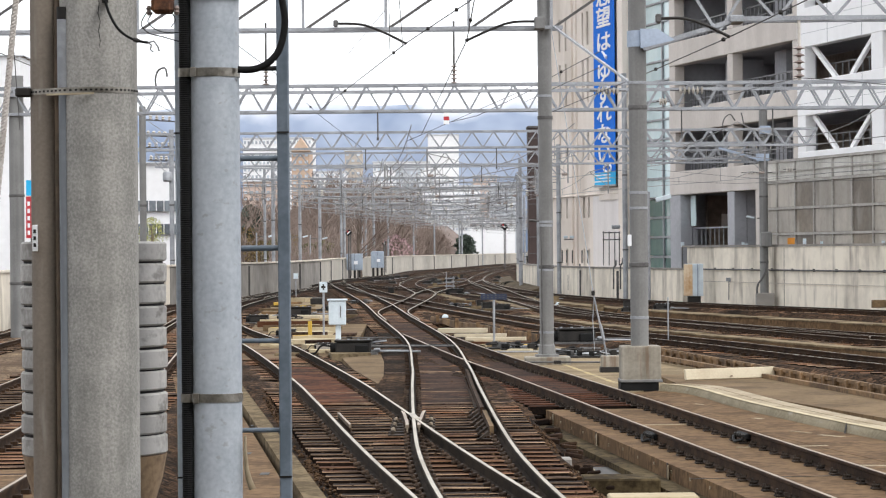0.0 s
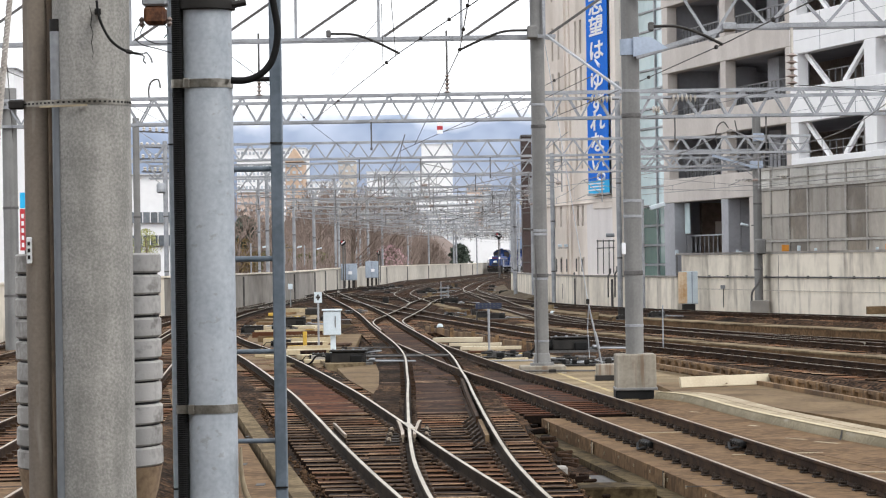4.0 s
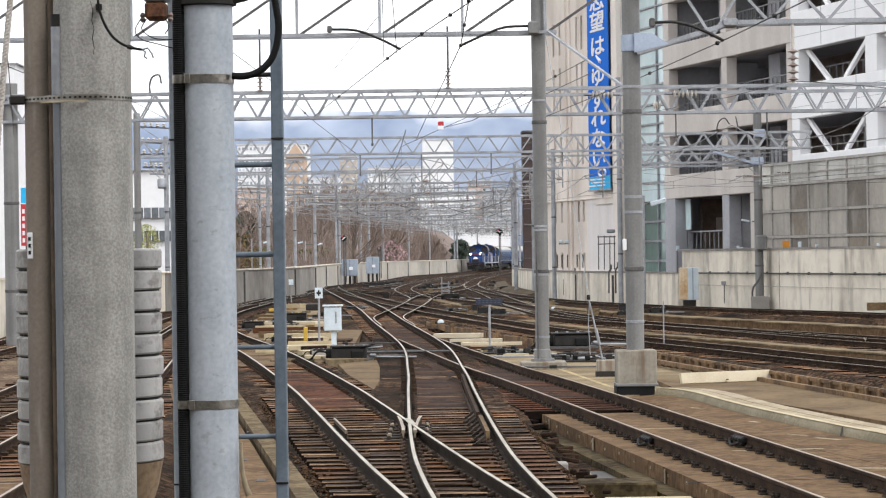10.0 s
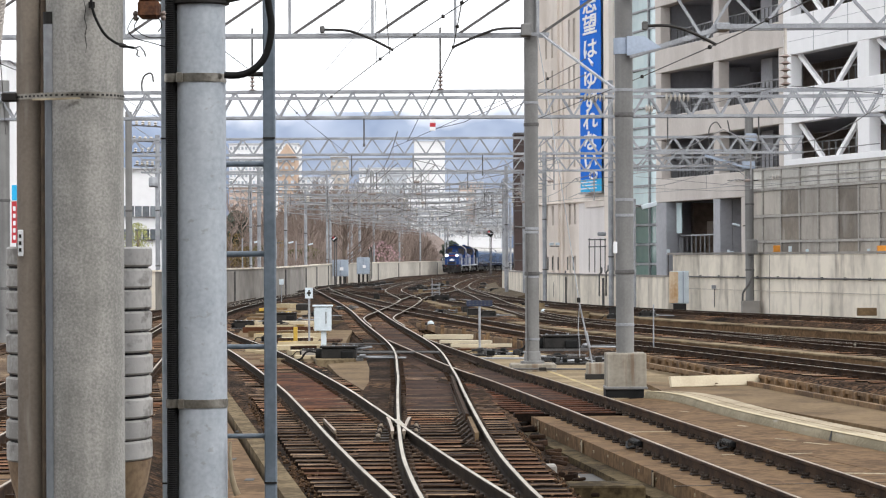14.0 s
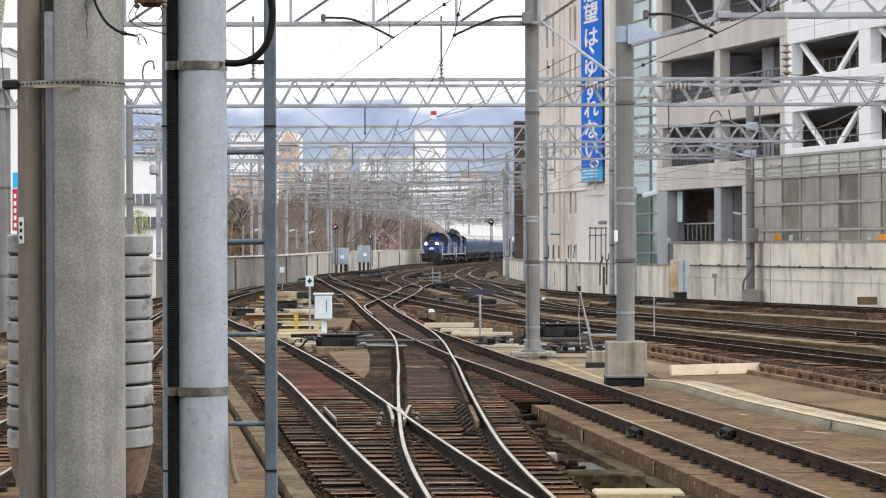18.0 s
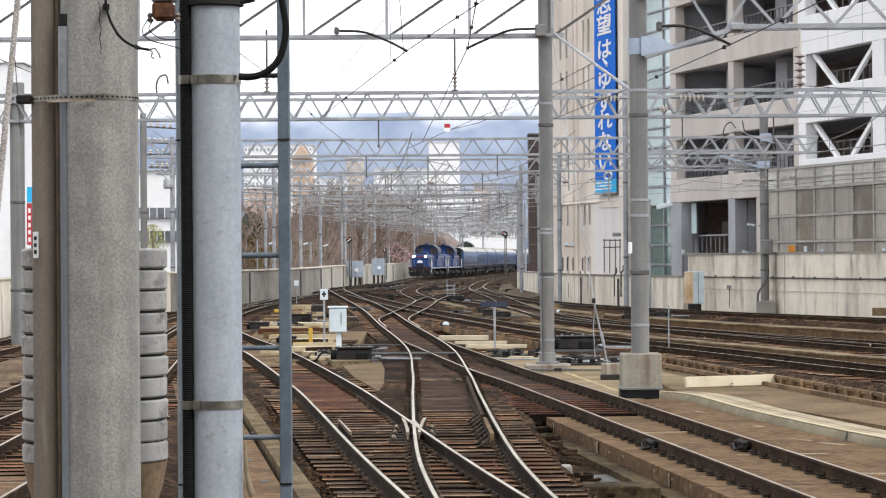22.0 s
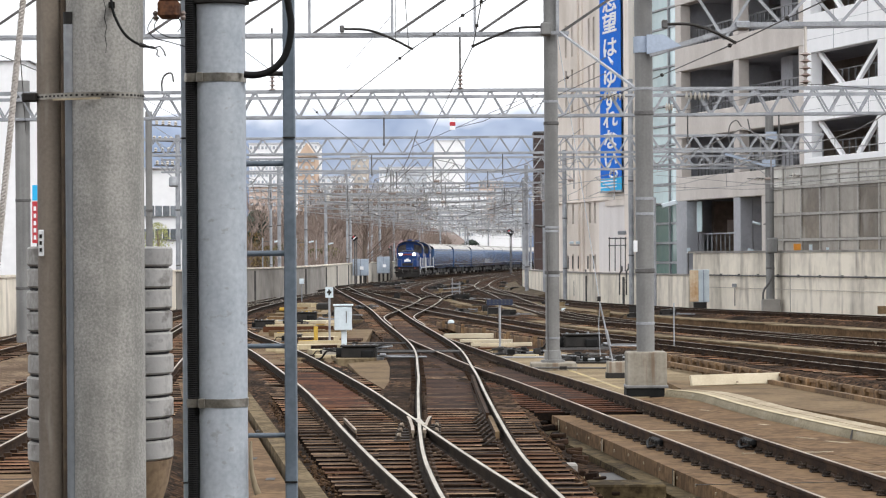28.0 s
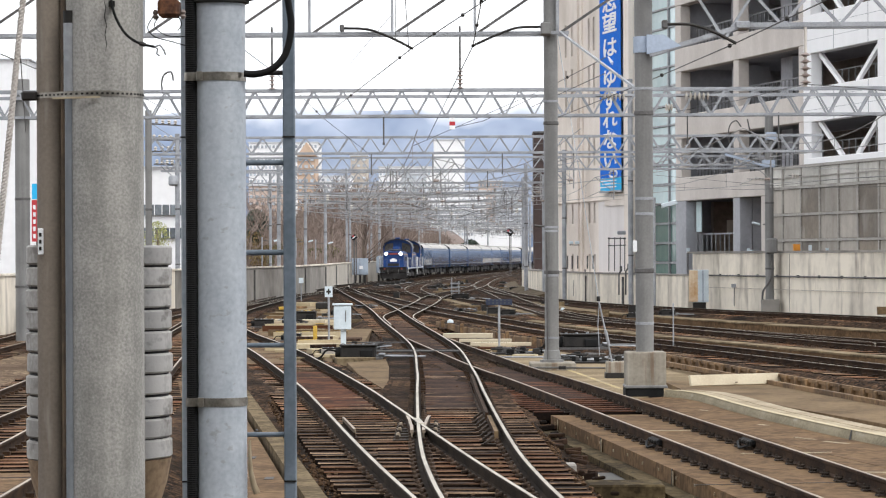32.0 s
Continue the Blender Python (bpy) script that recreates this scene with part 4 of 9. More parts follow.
for dy in (-0.2, 0.2):
    part("chord", Geo().beam((5.1, 47.2 + dy, zr), (14, 47.2 + dy, zr + 0.02), 0.08, 0.08), M_GALV, tb)
    part("chord", Geo().beam((3.4, 47.2 + dy, zr + 0.55), (14, 47.2 + dy, zr + 0.55), 0.08, 0.08), M_GALV, tb)
    part("haunch", Geo().beam((3.5, 47.2 + dy, zr - 0.5), (5.15, 47.2 + dy, zr), 0.08, 0.08), M_GALV, tb)
gs = Geo()
gs.add([(3.45, y, z) for y in (46.95, 47.02) for z in (zr - 0.50, zr - 0.16)] + [(4.05, 46.95, zr - 0.36), (4.05, 47.02, zr - 0.36), (3.75, 46.95, zr - 0.16), (3.75, 47.02, zr - 0.16)],
       [(0, 4, 6, 1), (2, 3, 7, 5), (0, 2, 5, 4), (4, 5, 7, 6), (6, 7, 3, 1), (0, 1, 3, 2)])
part("gusset", gs, M_GUSSET, tb)
part("clamp", Geo().lathe((3.41, 47.2, zr - 0.32), [(0.176, -0.14), (0.176, 0.14)], 20), M_GUSSET, tb, smooth=True)
part("joint_plate", Geo().box((5.12, 47.2, zr), (0.26, 0.56, 0.13), ch=0.02), M_GALV, tb)
for i in range(20):
    x = 4.3 + 0.5 * i
    z0, z1 = (zr if x > 5 else zr - 0.25, zr + 0.55)
    a, b = (z0, z1) if i % 2 else (z1, z0)
    part("diagonal", Geo().beam((x, 47.0, a), (x + 0.5, 47.0, b), 0.05, 0.05), M_GALV, tb)

# beams beyond
truss(80.6, -13.6, 13.494, 6.45, 7.22, "galvanised lattice beam across all tracks", bay=0.4369, mid=7.02, r=0.05)
truss(110, -13.64, 15.202, 6.47, 7.12, "galvanised lattice beam across all tracks", bay=0.4369, r=0.05)
truss(131, -13.85, 15.866, 6.45, 7.05, "galvanised lattice beam across all tracks", bay=0.4369, r=0.05)
FAR_BEAMS = [(152, -11.5, 6.5), (176, -11.0, 5.05), (205, -10.8, 5.75), (232, -10.5, 6.4), (262, -9.5, 7.3), (292, -8.3, 8.8), (322, -6.5, 11), (352, -3.8, 18), (382, -1.2, 21), (412, 2.5, 25), (446, 6.5, 30)]
for y, a, b in FAR_BEAMS:
    truss(y, a, b, 6.4, 7.0, "distant galvanised lattice beam over the curve", bay=0.46, r=0.045)
    for x in (a, b):
        mast(x, y, 0.12, -0.3, 8.2, "distant grey mast of the overhead line", M_GALV)
    span = thing("cross_span", "cross-span wires with insulators below a distant beam", "wire", group="cross spans over the curve")
    for k, z in enumerate((5.35, 5.75, 6.1)):
        part("span_wire", Geo().tube([(a, y + 0.6, z + 0.35), ((a * 2 + b) / 3, y + 0.6, z), ((a + b * 2) / 3, y + 0.6, z), (b, y + 0.6, z + 0.35)], 0.024, 5), M_SPAN if k % 2 else M_GALV, span)
    for k in range(int((b - a) / 1.7)):
        x = a + 0.8 + 1.7 * k
        part("tie", Geo().beam((x, y + 0.6, 5.2 + 0.3 * (k % 2)), (x + 0.35 * (k % 3 - 1), y + 0.6, 6.5), 0.04, 0.04), M_SPAN, span)
rf = random.Random(91)
for k, (y, a, b) in enumerate(FAR_BEAMS[1:]):
    y0, a0, b0 = FAR_BEAMS[k]
    ym, am, bm_ = (y + y0) / 2, (a + a0) / 2, (b + b0) / 2
    gap = thing("cross_span", "pale tube beam with dark fittings over the curve", "wire", group="cross spans over the curve")
    zt = 6.6 + rf.uniform(-0.25, 0.35)
    part("tube_beam", Geo().tube([(am, ym, zt), (bm_, ym, zt)], 0.04, 6), M_SPANL, gap)
    part("lower_tube", Geo().tube([(am, ym, zt - 0.55), (bm_, ym, zt - 0.5)], 0.028, 6), M_SPANL, gap)
    n = int(min(11, (bm_ - am) / 1.5))
    for i in range(n):
        x = am + (bm_ - am) * (i + rf.uniform(0.2, 0.8)) / n
        h = rf.uniform(0.5, 1.5)
        part("drop_post", Geo().beam((x, ym, zt + rf.uniform(-0.1, 0.35)), (x + rf.uniform(-0.06, 0.06), ym, zt - h), 0.05, 0.05), M_GALVD if i % 3 == 0 else M_SPANL, gap)
        if i % 2:
            part("pull_off", Geo().tube([(x, ym, zt - h * 0.6), (x + rf.choice((-0.5, 0.5)), ym, zt - h * 0.75), (x + rf.choice((-0.9, 0.9)), ym, zt - h - 0.1)], 0.02, 5), M_GALVD, gap)
        else:
            g = Geo()
            for q in range(3):
                g.lathe((x, ym - 0.1, zt - h * 0.5 - 0.13 * q), [(0.03, 0.06), (0.13, 0.0), (0.03, -0.05)], 7)
            part("insulator", g, M_PALEINS if i % 4 else M_PORCELAIN, gap)
    part("post", Geo().tube([(bm_, ym, -0.3), (bm_, ym, 7.2)], 0.10, 8), M_GALV, gap, smooth=True)
truss(121.4, 8.7, 14.35, 6.31, 7.02, "short lattice arm on the mast at the wall", bay=0.6, r=0.05)


def hanger(x, y, z0, z1, lb="hanging post with insulators under a beam"):
    t = thing("insulator_hanger", lb, "insulator")
    part("rod", Geo().tube([(x, y, z0), (x, y, z1)], 0.03, 8), M_GALVD, t)
    g = Geo()
    insulator(g, (x, y, z0 + 0.55), 5, 0.11, 0.12)
    part("insulator", g, M_PORCELAIN, t, smooth=True)
    return t


hanger(0.37, 80.35, 7.2, 9.1, "tall spike with brown insulators on a beam")
hanger(-5.2, 80.35, 7.2, 9.1, "tall spike with brown insulators on a beam")
pale_h = hanger(6.2, 47.0, 5.2, zr)
pale_h.children[1].data.materials[0] = M_PALEINS
for x, y, z in ((-1.9, 80.35, 5.6), (2.2, 109.75, 5.6), (-3.1, 109.75, 5.6), (7.1, 80.35, 5.6), (9.8, 80.35, 5.4), (-2.5, 130.75, 5.6), (1.9, 130.75, 5.6)):
    t = thing("drop_post", "thin steel drop post under a lattice beam", "drop post")
    part("rod", Geo().tube([(x, y, z), (x, y, 6.5)], 0.022, 8), M_GALVD, t)
    part("foot_clamp", Geo().box((x, y, z + 0.03), (0.07, 0.07, 0.09), ch=0.01), M_GALVD, t)


def wire(pts, r=0.012, lb="overhead wire", cat="wire", sag=0.0):
    out = []
    for i in range(len(pts) - 1):
        a, b = Vector(pts[i]), Vector(pts[i + 1])
        for k in range(6):
            u = k / 6
            p = a.lerp(b, u)
            p.z -= 4 * sag * u * (1 - u)
            out.append(p)
    out.append(Vector(pts[-1]))
    return tagged(part("overhead_wire", Geo().tube(out, r, 5), M_CABLE), lb, cat)


def catenary(pts, ys, z=5.1):
    """Contact wire, messenger wire and droppers over a track."""
    t = thing("catenary_wire", "contact and messenger wires with droppers over a track", "overhead wire", group="overhead wires along the tracks")
    xy, _ = spline(pts, 2.0)
    xs = [(float(np.interp(y, xy[:, 1], xy[:, 0])), y) for y in ys]
    cw, ms, drops = [], [], []
    for (x0, y0), (x1, y1) in zip(xs, xs[1:]):
        for k in range(8):
            u = k / 8
            x, y = x0 + (x1 - x0) * u, y0 + (y1 - y0) * u
            zm = z + 0.95 - 0.7 * 4 * u * (1 - u)
            cw.append((x, y, z))
            ms.append((x, y, zm))
            if k % 2 == 1:
                drops.append(Geo().beam((x, y, z), (x, y, zm), 0.018, 0.018))
    part("contact_wire", Geo().tube(cw, 0.013, 5), M_SPAN, t)
    part("messenger_wire", Geo().tube(ms, 0.013, 5), M_SPAN, t)
    for g in drops:
        part("dropper", g, M_SPAN, t)
    return t


YS = [30, 58, 80.6, 110, 131, 152, 176, 205, 232, 257]
catenary(TRACK_B, YS[2:])
catenary(TRACK_A, [80.6, 110, 131, 152])
catenary(TRAIN, [262, 292, 322, 352, 382, 412, 446, 480])
catenary(TRACKS_FAR[0], [110, 131, 152, 176, 205, 232, 262, 292, 322, 352, 382, 412, 446])
catenary(TRACKS_FAR[1], [68, 80.6, 110, 131, 152, 176, 205, 232, 262, 292, 322, 352, 382, 412])
catenary(TRACKS_FAR[2], [80.6, 110, 131, 152, 176, 205])
catenary(TRACKS_FAR[7], [152, 176, 205, 232, 262, 292, 322, 352])
catenary(TRACKS_FAR[3], [80.6, 110, 131, 152])


def view_wire(pts, r=0.010, lb="thin dark overhead wire", clamps=()):
    """A wire through places given as (x, y of the view's grid, depth); clamps hang on it."""
    t = thing("overhead_wire", lb, "wire")
    pp = [Vector(pxy(*p)) for p in pts]
    part("strand", Geo().tube(pp, r, 5), M_CABLE, t)
    for u in clamps:
        k = min(int(u * (len(pp) - 1)), len(pp) - 2)
        q = pp[k].lerp(pp[k + 1], u * (len(pp) - 1) - k)
        part("clamp", Geo().box(q, (0.07, 0.07, 0.07), ch=0.015), M_IRON, t)
    return t


view_wire([(880, -30, 48), (718, 77, 58), (560, 200, 82)], 0.011, clamps=(0.2, 0.36, 0.55, 0.8))
view_wire([(845, -30, 48), (826, 72, 58), (745, 240, 110)], 0.012, clamps=(0.1, 0.3, 0.5, 0.8))
view_wire([(705, -20, 50), (713, 85, 58)], 0.008)
view_wire([(688, -10, 50), (690, 100, 60)], 0.007)
view_wire([(680, 20, 57.5), (600, 115, 80)], 0.007)
view_wire([(1470, -20, 40), (1290, 66, 47), (1135, 134, 60), (960, 205, 82)], 0.011, clamps=(0.15, 0.35, 0.6))
view_wire([(1060, 92, 60), (960, 145, 80), (720, 250, 110)], 0.010, clamps=(0.3, 0.5))
view_wire([(1060, 120, 60), (930, 180, 80)], 0.010)
view_wire([(940, 160, 80), (845, 205, 95), (790, 218, 110)], 0.012)
view_wire([(-10, 90, 40), (50, 115, 60), (250, 170, 80), (420, 260, 110)], 0.010)
view_wire([(420, 80, 60), (500, 140, 80), (560, 200, 95), (640, 262, 110)], 0.010, clamps=(0.3, 0.6))
view_wire([(20, 30, 40), (35, 230, 80)], 0.009)
for a, b, c, e in (((1150, 300, 110), (1360, 318, 90), (1470, 306, 80), (1568, 300, 75)), ((1150, 320, 120), (1300, 325, 105), (1568, 318, 85), (1580, 318, 85)), ((1150, 194, 80.35), (1300, 166, 60), (1360, 150, 53), (1414, 138, 46.95)), ((1414, 138, 46.95), (1480, 142, 45), (1568, 150, 42), (1640, 160, 40))):
    view_wire([a, b, c, e], 0.007)


def pull_off(pts, d, parent):
    part("pull_off_arm", Geo().tube(smooth3([pxy(x, y, d) for x, y in pts]), 0.027, 7), M_IRON, parent, "black curved pull-off arm", smooth=True)
    q = pxy(*pts[0], d)
    part("arm_bracket", Geo().box(q, (0.10, 0.13, 0.15), ch=0.02), M_GALVD, parent)


pull_off([(594, 42), (640, 44), (680, 58), (720, 78)], 57.85, BEAM_A)
pull_off([(950, 38), (905, 40), (870, 52), (826, 72)], 57.85, BEAM_A)
pull_off([(1165, 33), (1210, 33), (1250, 45), (1292, 66)], 46.95, BEAM_B)
sm = thing("section_marker", "small red and white marker hanging under a beam", "marker")
for k, ma in enumerate((M_WHITEF, M_REDW, M_WHITEF)):
    q = pxy(790, 203 + 7 * k, 80.35)
    part("band", Geo().box(q, (0.17, 0.1, 0.11)), ma, sm)
q = pxy(790, 197, 80.35)
part("rod", Geo().tube([(q[0], q[1], q[2] - 0.1), (q[0], q[1], 6.5)], 0.02, 6), M_GALVD, sm)


def cantilever(x, y, sg, z=5.1):
    """A drop tube with a hinged bracket that holds the wires of one track."""
    t = thing("wire_bracket", "drop tube with an angled wire bracket and insulators", "bracket", group="wire brackets of the overhead line")
    part("drop_tube", Geo().tube([(x + 0.9 * sg, y, z - 0.1), (x + 0.9 * sg, y, 6.5)], 0.034, 6), M_SPAN, t)
    part("top_arm", Geo().tube([(x + 0.9 * sg, y, z + 1.15), (x, y, z + 0.95)], 0.02, 6), M_SPAN, t)
    part("steady_arm", Geo().tube([(x + 0.9 * sg, y, z + 0.25), (x + 0.3 * sg, y, z + 0.3), (x - 0.35 * sg, y, z + 0.02)], 0.016, 6), M_SPAN, t)
    part("strut", Geo().tube([(x + 0.9 * sg, y, z + 0.25), (x, y, z + 0.95)], 0.018, 6), M_SPAN, t)
    g = Geo()
    for k in range(3):
        g.lathe((x + (0.84 - 0.07 * k) * sg, y, z + 0.25), [(0.02, -0.06), (0.06, 0.0), (0.02, 0.06)], 6)
    part("insulator", g, M_PORCELAIN, t)
    return t


for pts, ys, sg in ((TRACK_B, YS[4:9], 1), (TRACK_A, [131, 152], -1), (TRAIN, [262, 292, 322, 352, 382, 412], -1),
                    (TRACKS_FAR[0], [131, 152, 176, 205, 232, 262, 292, 322, 352, 382], 1), (TRACKS_FAR[1], [110, 131, 152, 176, 205, 232, 262, 292, 322, 352], 1),
                    (TRACKS_FAR[2], [110, 131, 152, 176, 205], 1), (TRACKS_FAR[7], [176, 205, 232, 262, 292, 322], -1), (TRACKS_FAR[3], [110, 131], -1)):
    cxy, _ = spline(pts, 2.0)
    for y in ys:
        cantilever(float(np.interp(y, cxy[:, 1], cxy[:, 0])), y, sg)


def hook_bracket(pts, d, lb="thin curved hook bracket on a lattice beam"):
    t = thing("hook_bracket", lb, "bracket")
    part("tube", Geo().tube(smooth3([pxy(x, y, d) for x, y in pts]), 0.03, 6), M_GALVD, t, smooth=True)
    return t


hook_bracket([(277, 158), (275, 140), (280, 125), (292, 121), (296, 136)], 80.35)
hook_bracket([(1290, 262), (1279, 235), (1281, 212), (1292, 203), (1301, 214)], 127.0)
hook_bracket([(1312, 200), (1318, 222), (1335, 240), (1350, 244)], 121.0)


def insulator_string(x0, x1, y, d, n=6):
    """A string of discs lying along a wire."""
    t = thing("insulator_string", "horizontal string of pale insulator discs", "insulator", group="insulator strings")
    a, b = Vector(pxy(x0, y, d)), Vector(pxy(x1, y, d))
    part("rod", Geo().tube([a - (b - a) * 0.3, b + (b - a) * 0.3], 0.02, 6), M_GALVD, t)
    for k in range(n):
        q = a.lerp(b, (k + 0.5) / n)
        part("disc", Geo().tube([q - Vector((0.035, 0, 0)), q, q + Vector((0.035, 0, 0))], [0.05, 0.13, 0.06], 10), M_PALEINS, t, smooth=True)
    return t


for x0, x1, y, d in ((1200, 1246, 160, 80.3), (1056, 1096, 161, 80.3), (1318, 1368, 259, 128.0), (1300, 1330, 258, 128.0), (1322, 1356, 306, 124.0), (1390, 1404, 300, 120.0), (1166, 1180, 180, 80.3)):
    insulator_string(x0, x1, y, d, 6 if x1 - x0 > 25 else 3)
wm = thing("mast_fittings", "pale blue gusset and grey boxes on the mast at the wall", "fittings")
part("gusset", Geo().box(pxy(1354, 230, 121.0), (0.5, 0.06, 0.36), ch=0.05), M_GUSSET, wm)
part("lower_gusset", Geo().box(pxy(1350, 279, 121.0), (0.6, 0.06, 0.34), ch=0.05), M_GUSSET, wm)
part("haunch", Geo().beam(pxy(1272, 262, 121.0), pxy(1345, 283, 121.0), 0.1, 0.1), M_GUSSET, wm)
part("box", Geo().box(pxy(1356, 424, 121.0), (0.5, 0.3, 0.68), ch=0.06), M_MAST, wm)
part("lower_box", Geo().box(pxy(1354, 534, 121.0), (0.8, 0.5, 0.75), ch=0.03), M_WALLG, wm)
part("cable", Geo().tube(smooth3([pxy(x, y, 120.9) for x, y in ((1340, 526), (1341, 505), (1352, 488), (1357, 470), (1357, 440))]), 0.05, 6), M_GALVD, wm)
for px, py in ((1366, 478), (1400, 478), (1320, 475)):
    part("clip", Geo().box(pxy(px, py, 126), (0.22, 0.12, 0.12), ch=0.01), M_IRON, wm)

# fittings on the slim mast seen between the near poles
tr = thing("mast_cross_arms", "cross arms with pale insulators on a slim mast", "cross arms")
for x0, y0, y1 in ((248, 212, 216), (256, 240, 243), (246, 262, 260), (262, 284, 286)):
    a, b = Vector(pxy(x0, y0, 160)), Vector(pxy(318, y1, 160))
    part("arm", Geo().beam(a, b, 0.08, 0.08), M_GALVD, tr)
    for k in range(5):
        q = a.lerp(b, 0.1 + 0.16 * k)
        part("insulator", Geo().lathe((q.x, q.y, q.z + 0.04), [(0.05, 0.0), (0.12, 0.06), (0.06, 0.12), (0.11, 0.18), (0.04, 0.26)], 8), M_PALEINS, tr, smooth=True)
    part("brace", Geo().beam(a.lerp(b, 0.15), Vector(pxy(303, y1 + 26, 160)), 0.05, 0.05), M_GALV, tr)
q = pxy(296, 313, 159.8)
part("tank", Geo().lathe((q[0], q[1], q[2] - 0.3), [(0.2, 0.0), (0.27, 0.08), (0.27, 0.5), (0.2, 0.6)], 16), M_GALV, tr, smooth=True)


# ---- the poles beside the platform end
def hull(pts):
    """The convex outline of plan points."""
    pts = sorted(set(pts))

    def half(seq):
        out = []
        for p in seq:
            while len(out) > 1 and (out[-1][0] - out[-2][0]) * (p[1] - out[-2][1]) - (out[-1][1] - out[-2][1]) * (p[0] - out[-2][0]) <= 0:
                out.pop()
            out.append(p)
        return out
    a, b = half(pts), half(pts[::-1])
    return a[:-1] + b[:-1]


def concrete_pole():
    d = 8.75
    x = pxy(177, 444, d)[0]
    t = thing("concrete_pole", "thick weathered grey concrete pole strapped to a slim brown one", "pole", pose(x, d, 0))
    r1, r2 = 0.124, 0.046
    bx = pxy(80, 444, d)[0] - x
    part("shaft", Geo().tube([(0, 0, -0.42), (0, 0, 1.5), (0, 0, 4.2)], r1, 48), M_POLE, t, smooth=True)
    part("slim_shaft", Geo().tube([(bx, 0.02, -0.42), (bx, 0.02, 4.2)], r2, 32), M_POLEB, t, "slim brownish concrete pole", smooth=True)
    cx, cy = pxy(114, 444, d - 0.07)[0] - x, -0.070
    rx = pxy(104, 444, d - 0.03)[0] - x
    pipe = part("conduit", Geo().tube([(cx, cy, -0.42), (cx, cy, 3.06)], 0.0145, 18), M_PIPE, t, "slim blue-grey conduit", smooth=True)
    part("cap", Geo().tube([(cx, cy, 3.05), (cx, cy, 3.09)], 0.0185, 18), M_IRON, pipe)
    part("sleeve", Geo().tube([(cx, cy - 0.003, pxy(107, 158, d)[2]), (cx, cy - 0.003, 3.05)], 0.0172, 18), M_GALV, pipe, "pale galvanised sleeve", smooth=True)
    # a thin tube stands in for the brown strip beside the conduit
    part("rear_conduit", Geo().tube([(rx, -0.02, -0.42), (rx, -0.02, 4.2)], 0.011, 12), M_BROWND, t, "thin brown strip beside the conduit", smooth=True)
    z = pxy(152, 163, d)[2]
    ring = []
    for c, r in (((0, 0), r1 + 0.002), ((bx, 0.02), r2 + 0.002)):
        ring += [(round(c[0] + r * math.cos(a * math.pi / 24), 5), round(c[1] + r * math.sin(a * math.pi / 24), 5)) for a in range(48)]
    out = hull(ring + [(round(cx, 5), round(cy - 0.024, 5))])
    g = Geo()
    k = len(out)
    g.add([(p[0], p[1], z - 0.009) for p in out] + [(p[0], p[1], z + 0.009) for p in out], [(i, (i + 1) % k, k + (i + 1) % k, k + i) for i in range(k)])
    strap = part("strap", g, M_STRAP, t, "punched steel strap")
    holes = Geo()
    for i in range(k):
        a, b = out[i], out[(i + 1) % k]
        ln = math.hypot(b[0] - a[0], b[1] - a[1])
        for f in ([0.5] if ln < 0.03 else [(q + 0.5) / int(ln / 0.016) for q in range(int(ln / 0.016))]):
            q = (a[0] + (b[0] - a[0]) * f, a[1] + (b[1] - a[1]) * f)
            holes.box((0, 0, 0), (0.008, 0.003, 0.006), m=pose(q[0], q[1], z, 0, 0, math.degrees(math.atan2(b[1] - a[1], b[0] - a[0]))))
    part("strap_hole", holes, M_IRON, strap, kind="stuff")
    part("tension_strip", Geo().beam(Vector(pxy(82, 168, d - 0.135)) - Vector((x, d, 0)), Vector(pxy(166, 165, d - 0.135)) - Vector((x, d, 0)), 0.006, 0.006), M_KERB, strap, "bright tension strip")
    crack = [Vector(pxy(u, v, 8.75)) - Vector((x, d, 0)) for u, v in ((180, -4), (184, 12), (182, 30), (186, 44), (183, 60), (186, 78), (184, 90))]
    part("crack", Geo().tube([(q.x, -math.sqrt(max(0.0, r1 * r1 - q.x * q.x)) - 0.0002, q.z) for q in crack], [0.0008, 0.0012, 0.0015, 0.001, 0.0016, 0.001, 0.0004], 5), M_IRON, t)
    part("buckle", Geo().box((bx - r2 - 0.02, 0.0, z), (0.05, 0.03, 0.03), ch=0.005), M_IRON, strap)
    px_, pz = pxy(61, 422, d - 0.05)[0] - x, pxy(61, 422, d)[2]
    part("tag_plate", Geo().box((px_, -0.035, pz), (0.016, 0.02, 0.085), ch=0.002), M_LETTER, t, "small white number plate")
    for i in range(3):
        part("plate_bar", Geo().box((px_, -0.046, pz + 0.022 - 0.022 * i), (0.008, 0.002, 0.012)), M_IRON, t)
    return t


